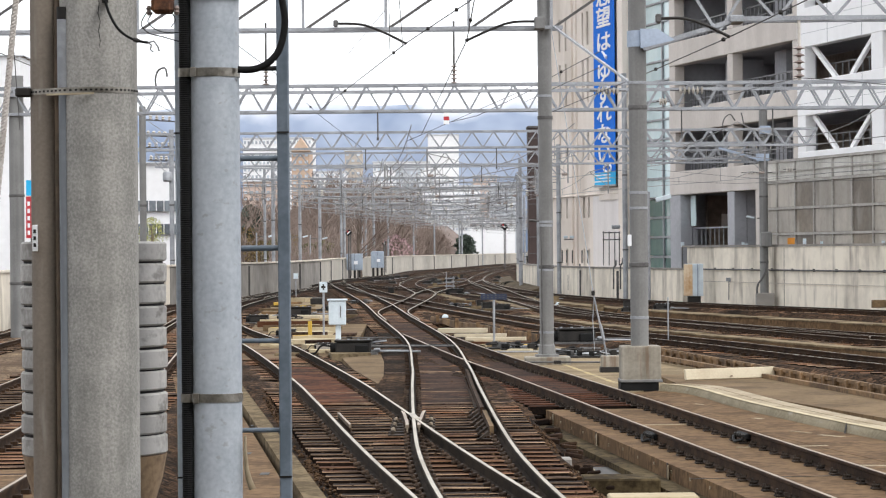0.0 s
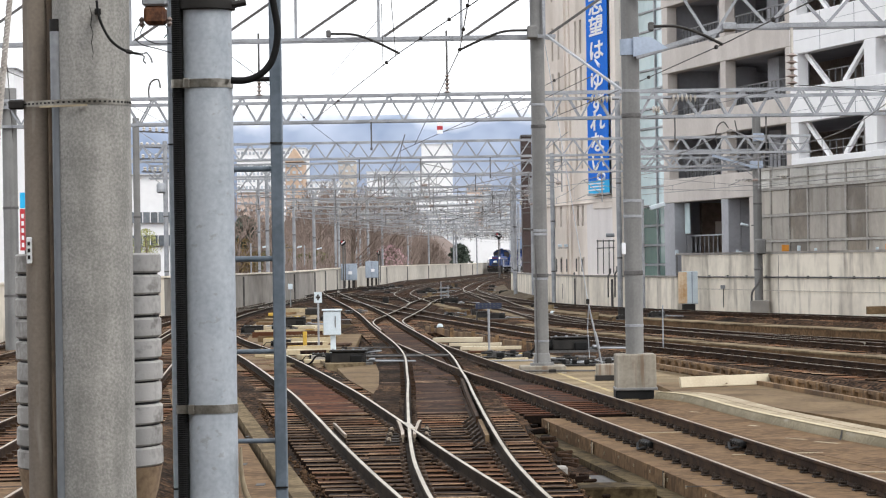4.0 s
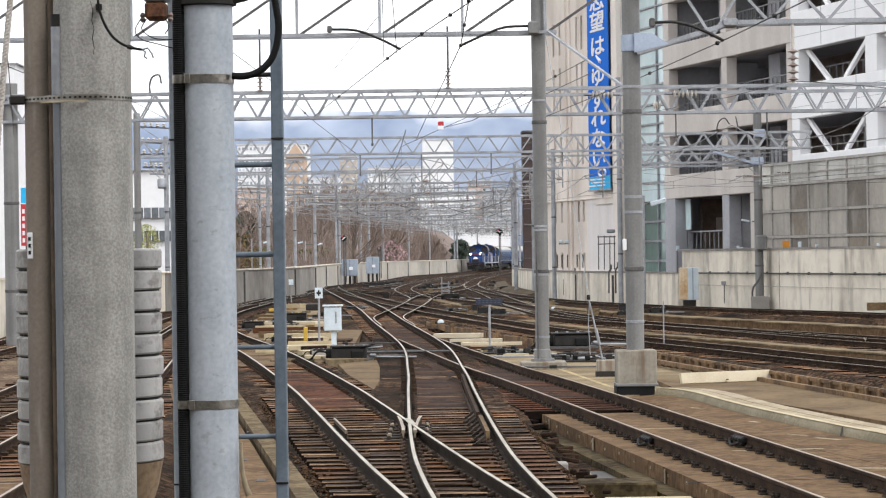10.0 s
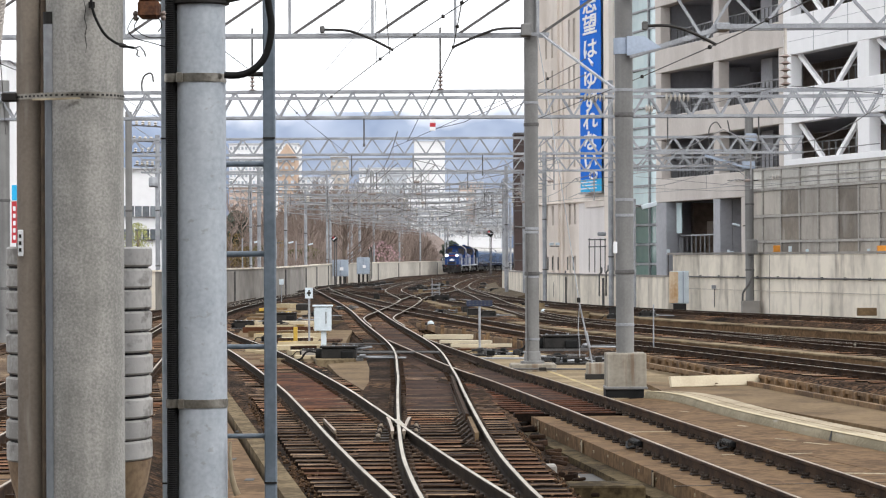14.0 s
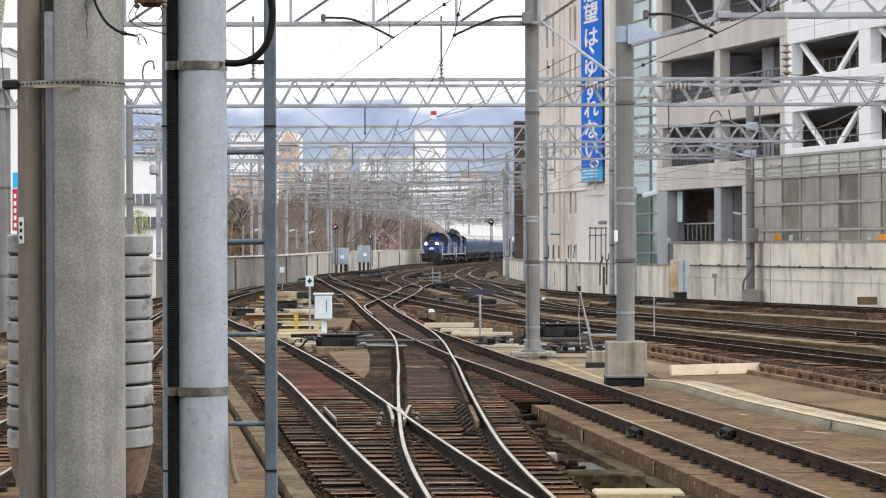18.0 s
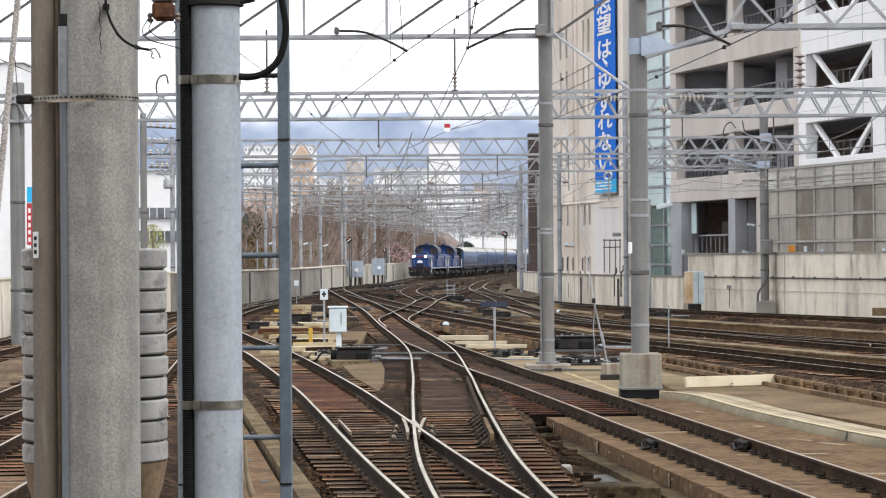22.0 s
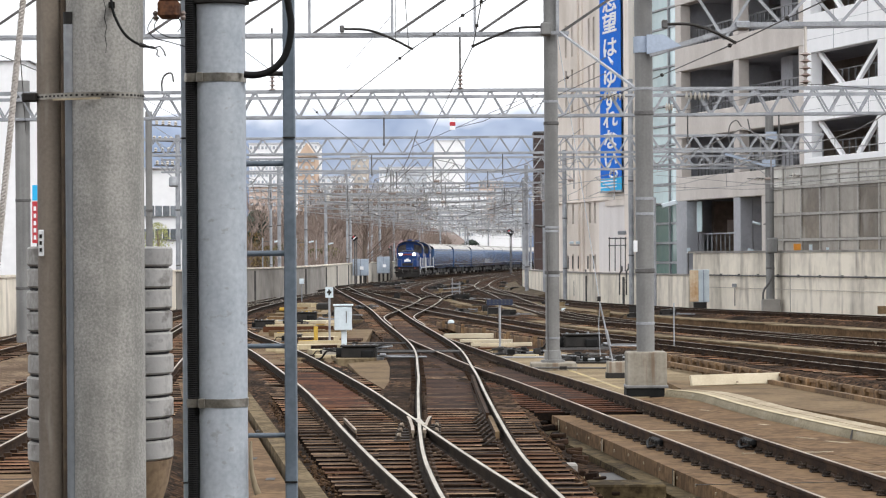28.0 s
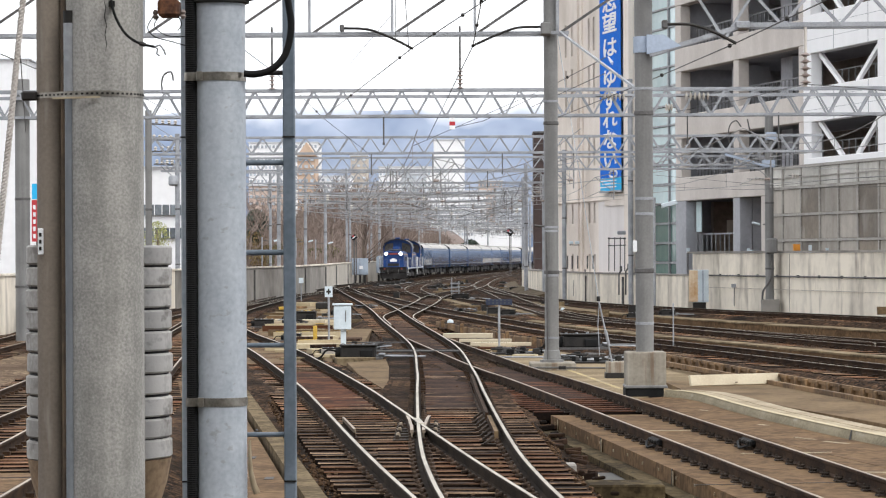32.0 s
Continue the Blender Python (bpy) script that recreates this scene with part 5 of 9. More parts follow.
def weight_stack():
    x, y = pxy(165.5, 444, 9.45)[0], 9.45
    t = thing("tension_weights", "stack of grey concrete disc weights behind the pole", "tension weights", pose(x, y, 0))
    top = pxy(168, 425, 9.45)[2]
    z = top
    one = None
    i = 0
    while i < 10:
        h = 0.0745
        m = pose(random.uniform(-0.004, 0.004), random.uniform(-0.004, 0.004), z - h, 0, random.uniform(-0.5, 0.5), random.uniform(-1.5, 1.5))
        if one is None:
            one = part("weight", Geo().lathe((0, 0, 0), [(0.24, 0.0), (0.2475, 0.002), (0.252, 0.007), (0.252, 0.061), (0.2475, 0.066), (0.24, 0.0685)], 40), M_WEIGHT, t, smooth=True)
            one.matrix_basis = m
        else:
            share(one, m, t)
        z -= h
        i += 1
    # a black cylinder, added to put shade into the gaps of the stack
    part("core", Geo().tube([(0, 0, z + 0.01), (0, 0, top - 0.02)], 0.241, 32), M_BLACK, t, "added black core that darkens the gaps between the discs")
    part("rod", Geo().tube([(-0.06, 0, top - 0.05), (-0.06, 0, 4.1), (-0.06, -0.6, 4.1)], 0.014, 8), M_GALVD, t)
    part("catch_cone", Geo().lathe((0, 0, z), [(0.21, -0.16), (0.235, -0.08), (0.25, 0.0)], 36), M_BROWN, t, "rusty catch cone", smooth=True)
    return t


def steel_pole():
    d = 8.95
    x = pxy(381, 444, d)[0]
    t = thing("steel_pole", "pale grey painted steel pole with a black corrugated conduit", "pole", pose(x, d, 0))
    part("tube", Geo().tube([(0, 0, -0.3), (0, 0, 4.2)], 0.0845, 40), M_PAINT, t, smooth=True)
    cx = pxy(330, 444, d - 0.04)[0] - x
    pts, rs = [], []
    z = 0.2
    while z < 3.6:
        pts += [(cx, -0.04, z), (cx, -0.04, z + 0.0035)]
        rs += [0.0182, 0.0205]
        z += 0.007
    part("corrugated_conduit", Geo().tube(pts, rs, 16), M_BLACK, t, "black corrugated plastic conduit", smooth=False)
    for yy in (130, 703):
        zz = pxy(381, yy, d)[2]
        st = part("strap", Geo().lathe((0, 0, zz), [(0.0850, -0.014), (0.0872, -0.014), (0.0872, 0.014), (0.0850, 0.014)], 40), M_STRAP, t, "steel strap", smooth=True)
        part("strap_loop", Geo().lathe((cx, -0.04, zz), [(0.0208, -0.014), (0.0228, -0.014), (0.0228, 0.014), (0.0208, 0.014)], 20), M_STRAP, st, smooth=True)
        part("buckle", Geo().box((cx + 0.03, -0.075, zz), (0.02, 0.012, 0.032), ch=0.002), M_STRAP, st)
    zt = pxy(381, -8, d)[2]
    part("top_clamp", Geo().lathe((0, 0, zt), [(0.086, -0.016), (0.098, -0.012), (0.098, 0.03), (0.086, 0.03)], 40), M_IRON, t, "black clamp", smooth=True)
    part("clamp_bolt", Geo().tube([(0.085, -0.03, zt), (0.135, -0.03, zt + 0.01)], 0.012, 8), M_IRON, t)
    loop = []
    for px, py in ((421, 123), (440, 124), (462, 119), (480, 107), (493, 90), (501, 65), (504, 35), (500, 5), (492, -40)):
        q = pxy(px, py, d - 0.05)
        loop.append((q[0] - x, -0.05, q[2]))
    part("cable_loop", Geo().tube(smooth3(loop), 0.0115, 12), M_BLACK, t, "thick black cable loop", smooth=True)
    return t


def ladder():
    d = 9.15
    t = thing("ladder", "blue-grey steel ladder behind the painted pole", "ladder")
    x0, x1 = pxy(323, 444, d)[0], pxy(503, 444, d)[0]
    for x in (x0, x1):
        part("stile", Geo().box((x, d, 1.9), (0.040, 0.05, 4.6), ch=0.004), M_LADDER if x == x1 else M_PAINT, t)
        for py in (235, 843):
            part("splice", Geo().box((x, d - 0.027, pxy(503, py, d)[2]), (0.042, 0.004, 0.006)), M_IRON, t)
    for py in (-38, 122, 281, 440, 604, 762, 922):
        z = pxy(410, py, d)[2]
        part("rung", Geo().tube([(x0, d, z), (x1, d, z)], 0.0085 if py not in (281, 440) else 0.010, 10), M_LADDER if py > 200 else M_IRON, t, smooth=True)
    return t


def hook_wire():
    d = 8.56
    t = thing("hook_wire", "thin black wire with a double hook hanging down the pole", "wire")
    part("wire", Geo().tube(smooth3([pxy(*p, d) for p in ((184, -20), (187, 5), (195, 28), (208, 50), (224, 64), (242, 72), (262, 76))]), 0.0042, 8), M_BLACK, t, smooth=True)
    part("clip", Geo().beam(pxy(186, 0, 8.56), pxy(186, 0, 8.66), 0.02, 0.02), M_IRON, t)
    part("ferrule", Geo().tube([pxy(236, 70, d), pxy(246, 73, d)], 0.007, 8), M_IRON, t)
    for a in (((262, 76), (268, 80), (266, 88), (271, 92)), ((262, 76), (272, 73), (279, 82), (282, 91))):
        part("hook", Geo().tube([pxy(*p, d) for p in a], 0.003, 6), M_STEELRAIL, t)
    return t


def rope():
    d = 12.0
    t = thing("guy_rope", "pale braided steel guy rope", "rope")
    p0, p1 = Vector(pxy(34, -60, d)), Vector(pxy(-112, 1464, d))
    ax = (p1 - p0).normalized()
    u = ax.cross(Vector((0, 1, 0))).normalized()
    w = ax.cross(u)
    for k in range(3):
        pts = []
        for i in range(420):
            f = i / 419
            a = 2 * math.pi * (f * 84 + k / 3)
            pts.append(p0.lerp(p1, f) + (u * math.cos(a) + w * math.sin(a)) * 0.0075)
        part("strand", Geo().tube(pts, 0.0085, 6), M_ROPE, t, smooth=True)
    return t


def rusty_insulator():
    d = 8.8
    t = thing("rusty_terminal_box", "rusty terminal box with white porcelain on a bracket", "terminal box")
    a = pxy(288, 8, d)
    part("body", Geo().box(a, (0.07, 0.08, 0.06), ch=0.01), M_RUSTY, t)
    part("cap", Geo().box((a[0], a[1], a[2] + 0.042), (0.08, 0.09, 0.025), ch=0.006), M_GALV, t)
    for dx in (-0.045, 0.045):
        part("porcelain", Geo().lathe((a[0] + dx, a[1], a[2] - 0.02), [(0.004, -0.016), (0.010, -0.006), (0.006, 0.0), (0.010, 0.007), (0.004, 0.016)], 12), M_PORCELAIN, t, smooth=True)
    part("bracket", Geo().tube([(a[0], a[1], a[2] + 0.04), (a[0], a[1], a[2] + 0.9)], 0.012, 8), M_GALVD, t)
    part("arm", Geo().tube([(a[0], a[1], a[2] + 0.9), (a[0] - 0.3, a[1], a[2] + 0.92)], 0.015, 8), M_GALVD, t)
    return t


M_ROPE = mat("pale_rope", (0.55, 0.51, 0.47), (0.42, 0.38, 0.34), 0.8, scale=6, fine=60, bump=0.1)
M_BROWND = mat("brown_stain", (0.165, 0.115, 0.075), (0.10, 0.072, 0.05), 0.8, scale=5, fine=40)
M_RUSTY = mat("rusted_iron", (0.22, 0.095, 0.045), (0.08, 0.035, 0.02), 0.9, 0.1, scale=12, fine=80, bump=0.3)
concrete_pole()
weight_stack()
steel_pole()
ladder()
hook_wire()
rope()
rusty_insulator()


# ---- ground works near the tracks
def slab(name, pts, z0, z1, material, label, kind="structure"):
    """A flat slab with the plan corners pts."""
    n = len(pts)
    g = Geo()
    g.add([(x, y, z0) for x, y in pts] + [(x, y, z1) for x, y in pts], [tuple(range(n))[::-1], tuple(range(n, 2 * n))] + [(i, (i + 1) % n, n + (i + 1) % n, n + i) for i in range(n)])
    return tagged(part(name, g, material), label, kind=kind)


def offset_slab(name, pts, a, b, z0, z1, material, label, y0=0, y1=999):
    xy, side = spline(pts, 1.0)
    fr = [((p[0], p[1], 0), s) for p, s in zip(xy, side) if y0 <= p[1] <= y1]
    w = part(name, Geo().sweep(fr, [(a, z0), (b, z0), (b, z1), (a, z1)]), material)
    return tagged(w, label, kind="structure")


# concrete slab under the right-hand track, its edge beam, fasteners
SLABC = [(5.1, 15), (3.87, 28), (3.49, 32), (2.92, 38), (2.55, 42)]
offset_slab("track_slab", SLABC, -1.0, 3.0, -0.46, -0.165, M_SLAB, "sandy brown concrete slab under the track")
M_MOSS = mat("mossy_concrete", (0.105, 0.078, 0.04089), (0.03, 0.02145, 0.01131), 0.95, spec=0.1, scale=1.5, fine=10, bump=0.5, grain=1.0)
offset_slab("edge_beam", SLABC, -1.28, -1.02, -0.46, -0.34, M_MOSS, "mossy concrete edge beam beside the slab track", 24)
M_WATER = mat("ditch_water", (0.03, 0.025, 0.019), (0.015, 0.012, 0.009), 0.45, spec=0.25, scale=1.5, fine=8, bump=0.15)
offset_slab("water", SLABC, -1.55, -1.29, -0.46, -0.41, M_WATER, "dark standing water in the ditch beside the slab", 29.5, 34)
clips = Geo()
M_FAST = mat("fastener_iron", (0.050, 0.036, 0.026), (0.018, 0.0125, 0.0088), 0.7, 0.1, spec=0.25, scale=6, fine=40, bump=0.2)
fast = thing("rail_fasteners", "row of dark bolted rail fasteners on the slab", "fasteners")
xy, side = spline(TRACK_C, 0.6)
one = None
for p, s in zip(xy, side):
    if p[1] > 62:
        continue
    ang = math.degrees(math.atan2(s[1], s[0]))
    for sg in (-1, 1):
        q = HALF * sg
        m = pose(p[0] + s[0] * q, p[1] + s[1] * q, -0.155, 0, 0, ang) @ Matrix.Scale(1.0 if p[1] < 43 else 0.85, 4)
        if one is None:
            g = Geo().box((0, 0, 0), (0.28, 0.13, 0.024), ch=0.008)
            for e in (-1, 1):
                g.box((0.085 * e, 0, 0.03), (0.05, 0.09, 0.03), ch=0.008)
                g.lathe((0.115 * e, 0, 0.01), [(0.026, 0.0), (0.026, 0.03), (0.015, 0.034), (0.013, 0.06)], 8)
                g.beam((0.06 * e, -0.045, 0.05), (0.11 * e, 0.045, 0.035), 0.016, 0.016)
            one = part("fastener", g, M_FAST, fast)
            one.matrix_basis = m
        else:
            share(one, m, fast)
for i in range(17):
    y = 42.8 + 0.6 * i
    x = float(np.interp(y, xy[:, 1], xy[:, 0])) if y < xy[-1, 1] else -0.2
    tagged(part("timber_sleeper", shade_sides(Geo().box((x, y, -0.225), (2.3, 0.215, 0.14), 5, ch=0.012)), [M_REDSLEEPER, M_SHADETIMBER, M_REDSLEEPER]), "reddish timber sleeper at the end of the slab", "sleeper", "sleepers past the slab")

M_KERBFACE = mat("kerb_face", (0.254, 0.216, 0.142), (0.162, 0.135, 0.084), 0.9, scale=1.1, fine=26, bump=0.25, grain=0.8, marks=(2.2, 9, 0.60, 0.72, (0.33, 0.31, 0.27), 0.6))
# kerbed walkway on the right: a sloping face, a pale top with a cream edge line, brown concrete behind it
KERB = [(7.75, 22), (7.2, 25), (6.55, 28.5), (5.95, 32), (5.52, 34.6), (5.27, 36.0), (4.88, 38.7), (4.65, 40.4), (4.44, 42.4), (4.26, 44.6), (4.08, 45.8), (3.86, 46.45), (3.66, 46.66), (3.50, 46.70)]
kxy, kside = spline(KERB, 0.5)
kfr = [((p[0], p[1], 0.0), s) for p, s in zip(kxy, kside)]
tagged(part("kerb_edge", Geo().sweep(kfr, [(-0.085, -0.44), (0.03, -0.44), (0.03, -0.022), (0.012, -0.026), (-0.012, -0.045), (-0.07, -0.165)]), M_KERBFACE, smooth=True), "grey sloping concrete kerb face with a rounded end", kind="structure")
tagged(part("kerb_top", Geo().sweep(kfr, [(0.031, -0.44), (0.60, -0.44), (0.60, -0.035), (0.031, -0.02)]), M_KERB), "pale worn concrete kerb top", kind="structure")
tagged(part("yellow_line", Geo().sweep(kfr, [(0.0, -0.0245), (0.075, -0.0205), (0.075, -0.0165), (0.0, -0.0195)]), M_WOOD), "worn cream edge line on the kerb", kind="structure")
tagged(part("apron", Geo().sweep(kfr, [(-1.05, -0.44), (-0.06, -0.44), (-0.06, -0.140), (-1.05, -0.161)]), M_SLAB), "tan concrete apron before the kerb", kind="structure")
for off in (0.30,):
    tagged(part("kerb_groove", Geo().sweep(kfr, [(off, -0.04), (off + 0.012, -0.04), (off + 0.012, -0.0235), (off, -0.0235)]), M_WALKM), "dark worn seam along the kerb top", kind="structure")
for y in (26.5, 35.75):
    k = int(np.argmin(abs(kxy[:, 1] - y)))
    q, s = kxy[k], kside[k]
    t = thing("kerb_joint", "dark joint across the kerb face", "joint", group="joints of the kerb")
    part("groove", Geo().beam((q[0] - s[0] * 0.072, q[1] - s[1] * 0.072 - 0.25, -0.160), (q[0] + s[0] * 0.005, q[1] + s[1] * 0.005, -0.028), 0.022, 0.012), M_IRON, t)
t = thing("white_stain", "white lime stain on the strip before the kerb", "stain")
for x, y, w, d, rz in ((5.02, 35.2, 0.5, 0.09, -60), (4.72, 36.0, 0.5, 0.06, -66), (4.0, 42.6, 0.3, 0.05, -70), (4.5, 38.9, 0.25, 0.08, -70)):
    part("stain", Geo().box((x, y, -0.147), (w, d, 0.006), rz), M_KERB, t)
slab("walkway_right", [(8.3, 22), (11.0, 24), (8.4, 35), (6.2, 51), (4.0, 51), (4.1, 46.8), (4.82, 44.8), (5.3, 41.6), (6.1, 37.4)], -0.44, -0.065, M_WALKB, "dirty brown concrete walkway behind the kerb")
slab("walkway_mid", [(3.2, 46.2), (4.6, 50), (5.2, 56), (4.2, 62), (2.6, 70), (0.6, 78), (0.9, 72), (1.6, 60)], -0.44, -0.15, M_WALKM, "worn concrete walkway round the masts")
slab("yellow_line", [(2.35, 60.0), (2.45, 60.0), (3.2, 49.5), (3.1, 49.5)], -0.15, -0.146, M_YELLOWW, "worn yellow line on the walkway")
M_PLANK = mat("planed_timber", (0.62, 0.545, 0.40), (0.53, 0.45, 0.32), 0.75, scale=2.0, fine=30, bump=0.1)
p = thing("timber_plank", "pale timber plank lying on the walkway", "plank")
part("board", Geo().box((0, 0, 0), (1.9, 0.07, 0.20), ch=0.008, m=pose(5.18, 49.15, 0.03, -14, 0, 26)), M_PLANK, p)
part("end_block", Geo().box((5.86, 49.62, -0.02), (0.14, 0.2, 0.10), 28, ch=0.01), M_BROWNFENCE, p)
part("knot", Geo().lathe((5.2, 49.06, -0.02), [(0.028, 0.0), (0.02, 0.02)], 8), M_BROWND, p)
fence = thing("low_timber_fence", "low brown timber retaining fence of short planks", "fence")
a, b = Vector((4.80, 59.6, 0)), Vector((8.05, 34.0, 0))
n = 36
one = None
for i in range(n):
    q = a.lerp(b, i / n)
    m = pose(q.x, q.y, -0.12 + random.uniform(-0.015, 0.015), 0, 0, -82 + random.uniform(-2, 2))
    if one is None:
        one = part("plank", Geo().box((0, 0, 0), (0.70, 0.05, 0.38), ch=0.012), M_BROWNFENCE, fence)
        one.matrix_basis = m
    else:
        share(one, m, fence)
one = None
for i in range(n + 1):
    q = a.lerp(b, i / n)
    m = pose(q.x - 0.05, q.y, -0.1, 0, 0, -82)
    if one is None:
        one = part("post", Geo().box((0, 0, 0), (0.13, 0.10, 0.42), ch=0.01), M_BROWNFENCE, fence)
        one.matrix_basis = m
    else:
        share(one, m, fence)
part("rail", Geo().beam((4.78, 59.5, 0.09), (8.01, 34.0, 0.09), 0.06, 0.06), M_BROWNFENCE, fence)
part("foot_rail", Geo().beam((4.62, 58.6, -0.03), (7.86, 34.0, -0.03), 0.10, 0.08), M_BROWNFENCE, fence)

for y, sg in ((34.6, -1), (34.4, 1)):
    fx = float(np.interp(y, xy[:, 1], xy[:, 0])) + HALF * sg
    t = thing("rail_joint", "black bolted fishplate at a rail joint", "fishplate", group="fishplates of the slab track")
    part("plate", Geo().box((fx, y, -0.075), (0.15, 0.62, 0.085), 5, ch=0.02), M_BLACK, t)
    for k in range(4):
        for e in (-0.085, 0.085):
            part("bolt", Geo().box((fx + e - 0.087 * (-0.22 + 0.15 * k), y - 0.22 + 0.15 * k, -0.07), (0.05, 0.05, 0.05), ch=0.012), M_IRON, t)
    part("bond_cable", Geo().tube(smooth3([(fx - 0.09, y - 0.4, -0.10), (fx - 0.16, y - 0.1, -0.14), (fx - 0.13, y + 0.4, -0.10)]), 0.018, 6), M_BLACK, t)
for y in (36.6, 31.2, 41.0):
    fx = float(np.interp(y, xy[:, 1], xy[:, 0])) - 1.004
    t = thing("slab_joint", "dark joint across the side of the slab", "joint")
    part("groove", Geo().box((fx, y, -0.30), (0.02, 0.05, 0.27)), M_IRON, t)
    part("lime_streak", Geo().box((fx - 0.006, y - 0.14, -0.27), (0.012, 0.10, 0.18)), M_KERB, t)

M_EDGE = mat("mossy_edge_concrete", (0.185, 0.138, 0.080), (0.080, 0.058, 0.032), 0.95, spec=0.1, scale=1.8, fine=14, bump=0.5, grain=1.0)
# trough and edge beside the left-hand track
offset_slab("trough_edge", [(0.11, 15), (-1.15, 26.4), (-2.31, 36.9), (-3.47, 47.4), (-4.2, 54)], -0.22, 0.0, -0.44, -0.1, M_EDGE, "concrete edge strip beside the left-hand track")
offset_slab("walkway_left", [(-0.54, 15), (-1.8, 26.4), (-2.96, 36.9), (-4.12, 47.4), (-4.85, 54)], -0.55, 0.35, -0.44, -0.16, M_SLAB, "brown dirty concrete walkway beside the poles")
slab("pad_left", [(-5.6, 62), (-2.9, 62), (-2.3, 70), (-2.6, 92), (-6.4, 92), (-5.6, 76)], -0.44, -0.16, M_WALKB, "pale concrete pad with yellow paint")
slab("pad_far", [(-6.2, 92.1), (-3.2, 92.1), (-4.1, 103), (-4.9, 114), (-5.8, 130), (-6.6, 140), (-7.6, 140), (-7.75, 122), (-7.4, 108), (-7.0, 100)], -0.44, -0.175, M_WALKM, "tan trodden walkway between the tracks")
for x0, y0, x1, y1, w, h, ma, lb in ((-7.45, 134.9, -6.52, 134.0, 0.9, 0.20, M_WOOD, "pale timber walkway board"), (-7.64, 115.2, -4.95, 113.4, 0.7, 0.09, M_WALKB, "brown weathered walkway board"), (-7.1, 108.6, -4.6, 106.8, 0.6, 0.10, M_BROWNFENCE, "brown weathered walkway board"),
                                     (-6.7, 102.6, -4.4, 101.1, 0.7, 0.10, M_PLANK, "pale timber walkway board"), (-7.6, 122.5, -5.97, 121.7, 0.9, 0.09, M_WALK, "grey weathered walkway board"), (-7.8, 129.4, -6.9, 129.0, 0.7, 0.10, M_BROWNFENCE, "brown weathered walkway board"), (-6.3, 96.6, -4.3, 95.6, 0.8, 0.09, M_WALKM, "tan weathered walkway board")):
    t = thing("walkway_board", lb, "board", group="timber walkway boards")
    part("board", Geo().beam((x0, y0, -0.17 + h / 2), (x1, y1, -0.17 + h / 2), w, h), ma, t)
for x, y in ((-5.9, 113.9), (-7.5, 121.9)):
    t = thing("yellow_mark", "yellow paint patch on a walkway board", "paint mark")
    part("mark", Geo().box((x, y, -0.02), (0.24, 0.5, 0.13), ch=0.01), M_YELLOW, t)
t = thing("point_motor", "small dark point motor beside the walkway", "point motor")
part("case", Geo().box((-5.9, 127.0, -0.02), (0.64, 0.5, 0.28), ch=0.03), M_IRON, t)
part("cover", Geo().box((-5.9, 127.0, 0.14), (0.5, 0.4, 0.05), ch=0.02), M_GALVD, t)
for x0, y0, x1, y1 in ((-3.5, 68, -2.5, 68.2), (-4.1, 72, -2.9, 72.3), (-4.6, 79, -3.3, 79.3), (-5.1, 86, -3.9, 86.3)):
    t = thing("walkway_board", "pale timber walkway board", "board", group="timber walkway boards")
    part("board", Geo().beam((x0, y0, -0.08), (x1, y1, -0.08), 0.9, 0.12), M_WOOD, t)
for x0, y0, x1, y1, w, h, ma, lb in ((-0.14, 81.1, 1.29, 80.9, 0.5, 0.13, M_PLANK, "pale timber walkway board"), (0.32, 77.2, 1.77, 77.0, 0.4, 0.08, M_PLANK, "pale timber walkway board"), (0.61, 74.0, 2.23, 73.8, 0.4, 0.08, M_PLANK, "pale timber walkway board"),
                                     (1.13, 68.9, 2.42, 68.7, 0.5, 0.07, M_WALK, "grey weathered walkway board"), (1.56, 65.0, 2.1, 64.9, 0.5, 0.08, M_WOOD, "short pale timber walkway board"), (0.75, 71.2, 2.3, 71.0, 0.3, 0.05, M_SLEEPER, "dark oily walkway board")):
    t = thing("walkway_board", lb, "board", group="timber walkway boards")
    part("board", Geo().beam((x0, y0, -0.15 + h / 2), (x1, y1, -0.15 + h / 2), w, h), ma, t)
t = thing("yellow_mark", "yellow paint patch beside the mast footing", "paint mark")
part("mark", Geo().box((2.15, 68.3, -0.074), (0.34, 1.0, 0.012)), M_YELLOW, t)
low = thing("low_timber_fence", "low brown plank edging beside the rails", "fence")
a, b = Vector((-0.45, 96.9, 0)), Vector((2.55, 75.0, 0))
for i in range(14):
    q = a.lerp(b, (i + 0.5) / 14)
    part("plank", Geo().box((0, 0, 0), (0.05, 1.5, 0.24), ch=0.01, m=pose(q.x, q.y, -0.17 + random.uniform(-0.03, 0.03), 0, 0, 7.8 + random.uniform(-2, 2))), M_BROWNFENCE, low)
    if i % 3 == 1:
        part("post", Geo().box((q.x - 0.08, q.y - 0.7, -0.1), (0.12, 0.12, 0.34), ch=0.01), M_BROWNFENCE, low)
part_y = thing("yellow_marker", "yellow painted marker post on the pad", "marker")
part("post", Geo().box((-3.72, 75.5, 0.12), (0.11, 0.1, 0.5), ch=0.01), M_YELLOW, part_y)
part("arm", Geo().box((-3.9, 75.45, -0.05), (0.3, 0.1, 0.08), ch=0.01), M_YELLOW, part_y)


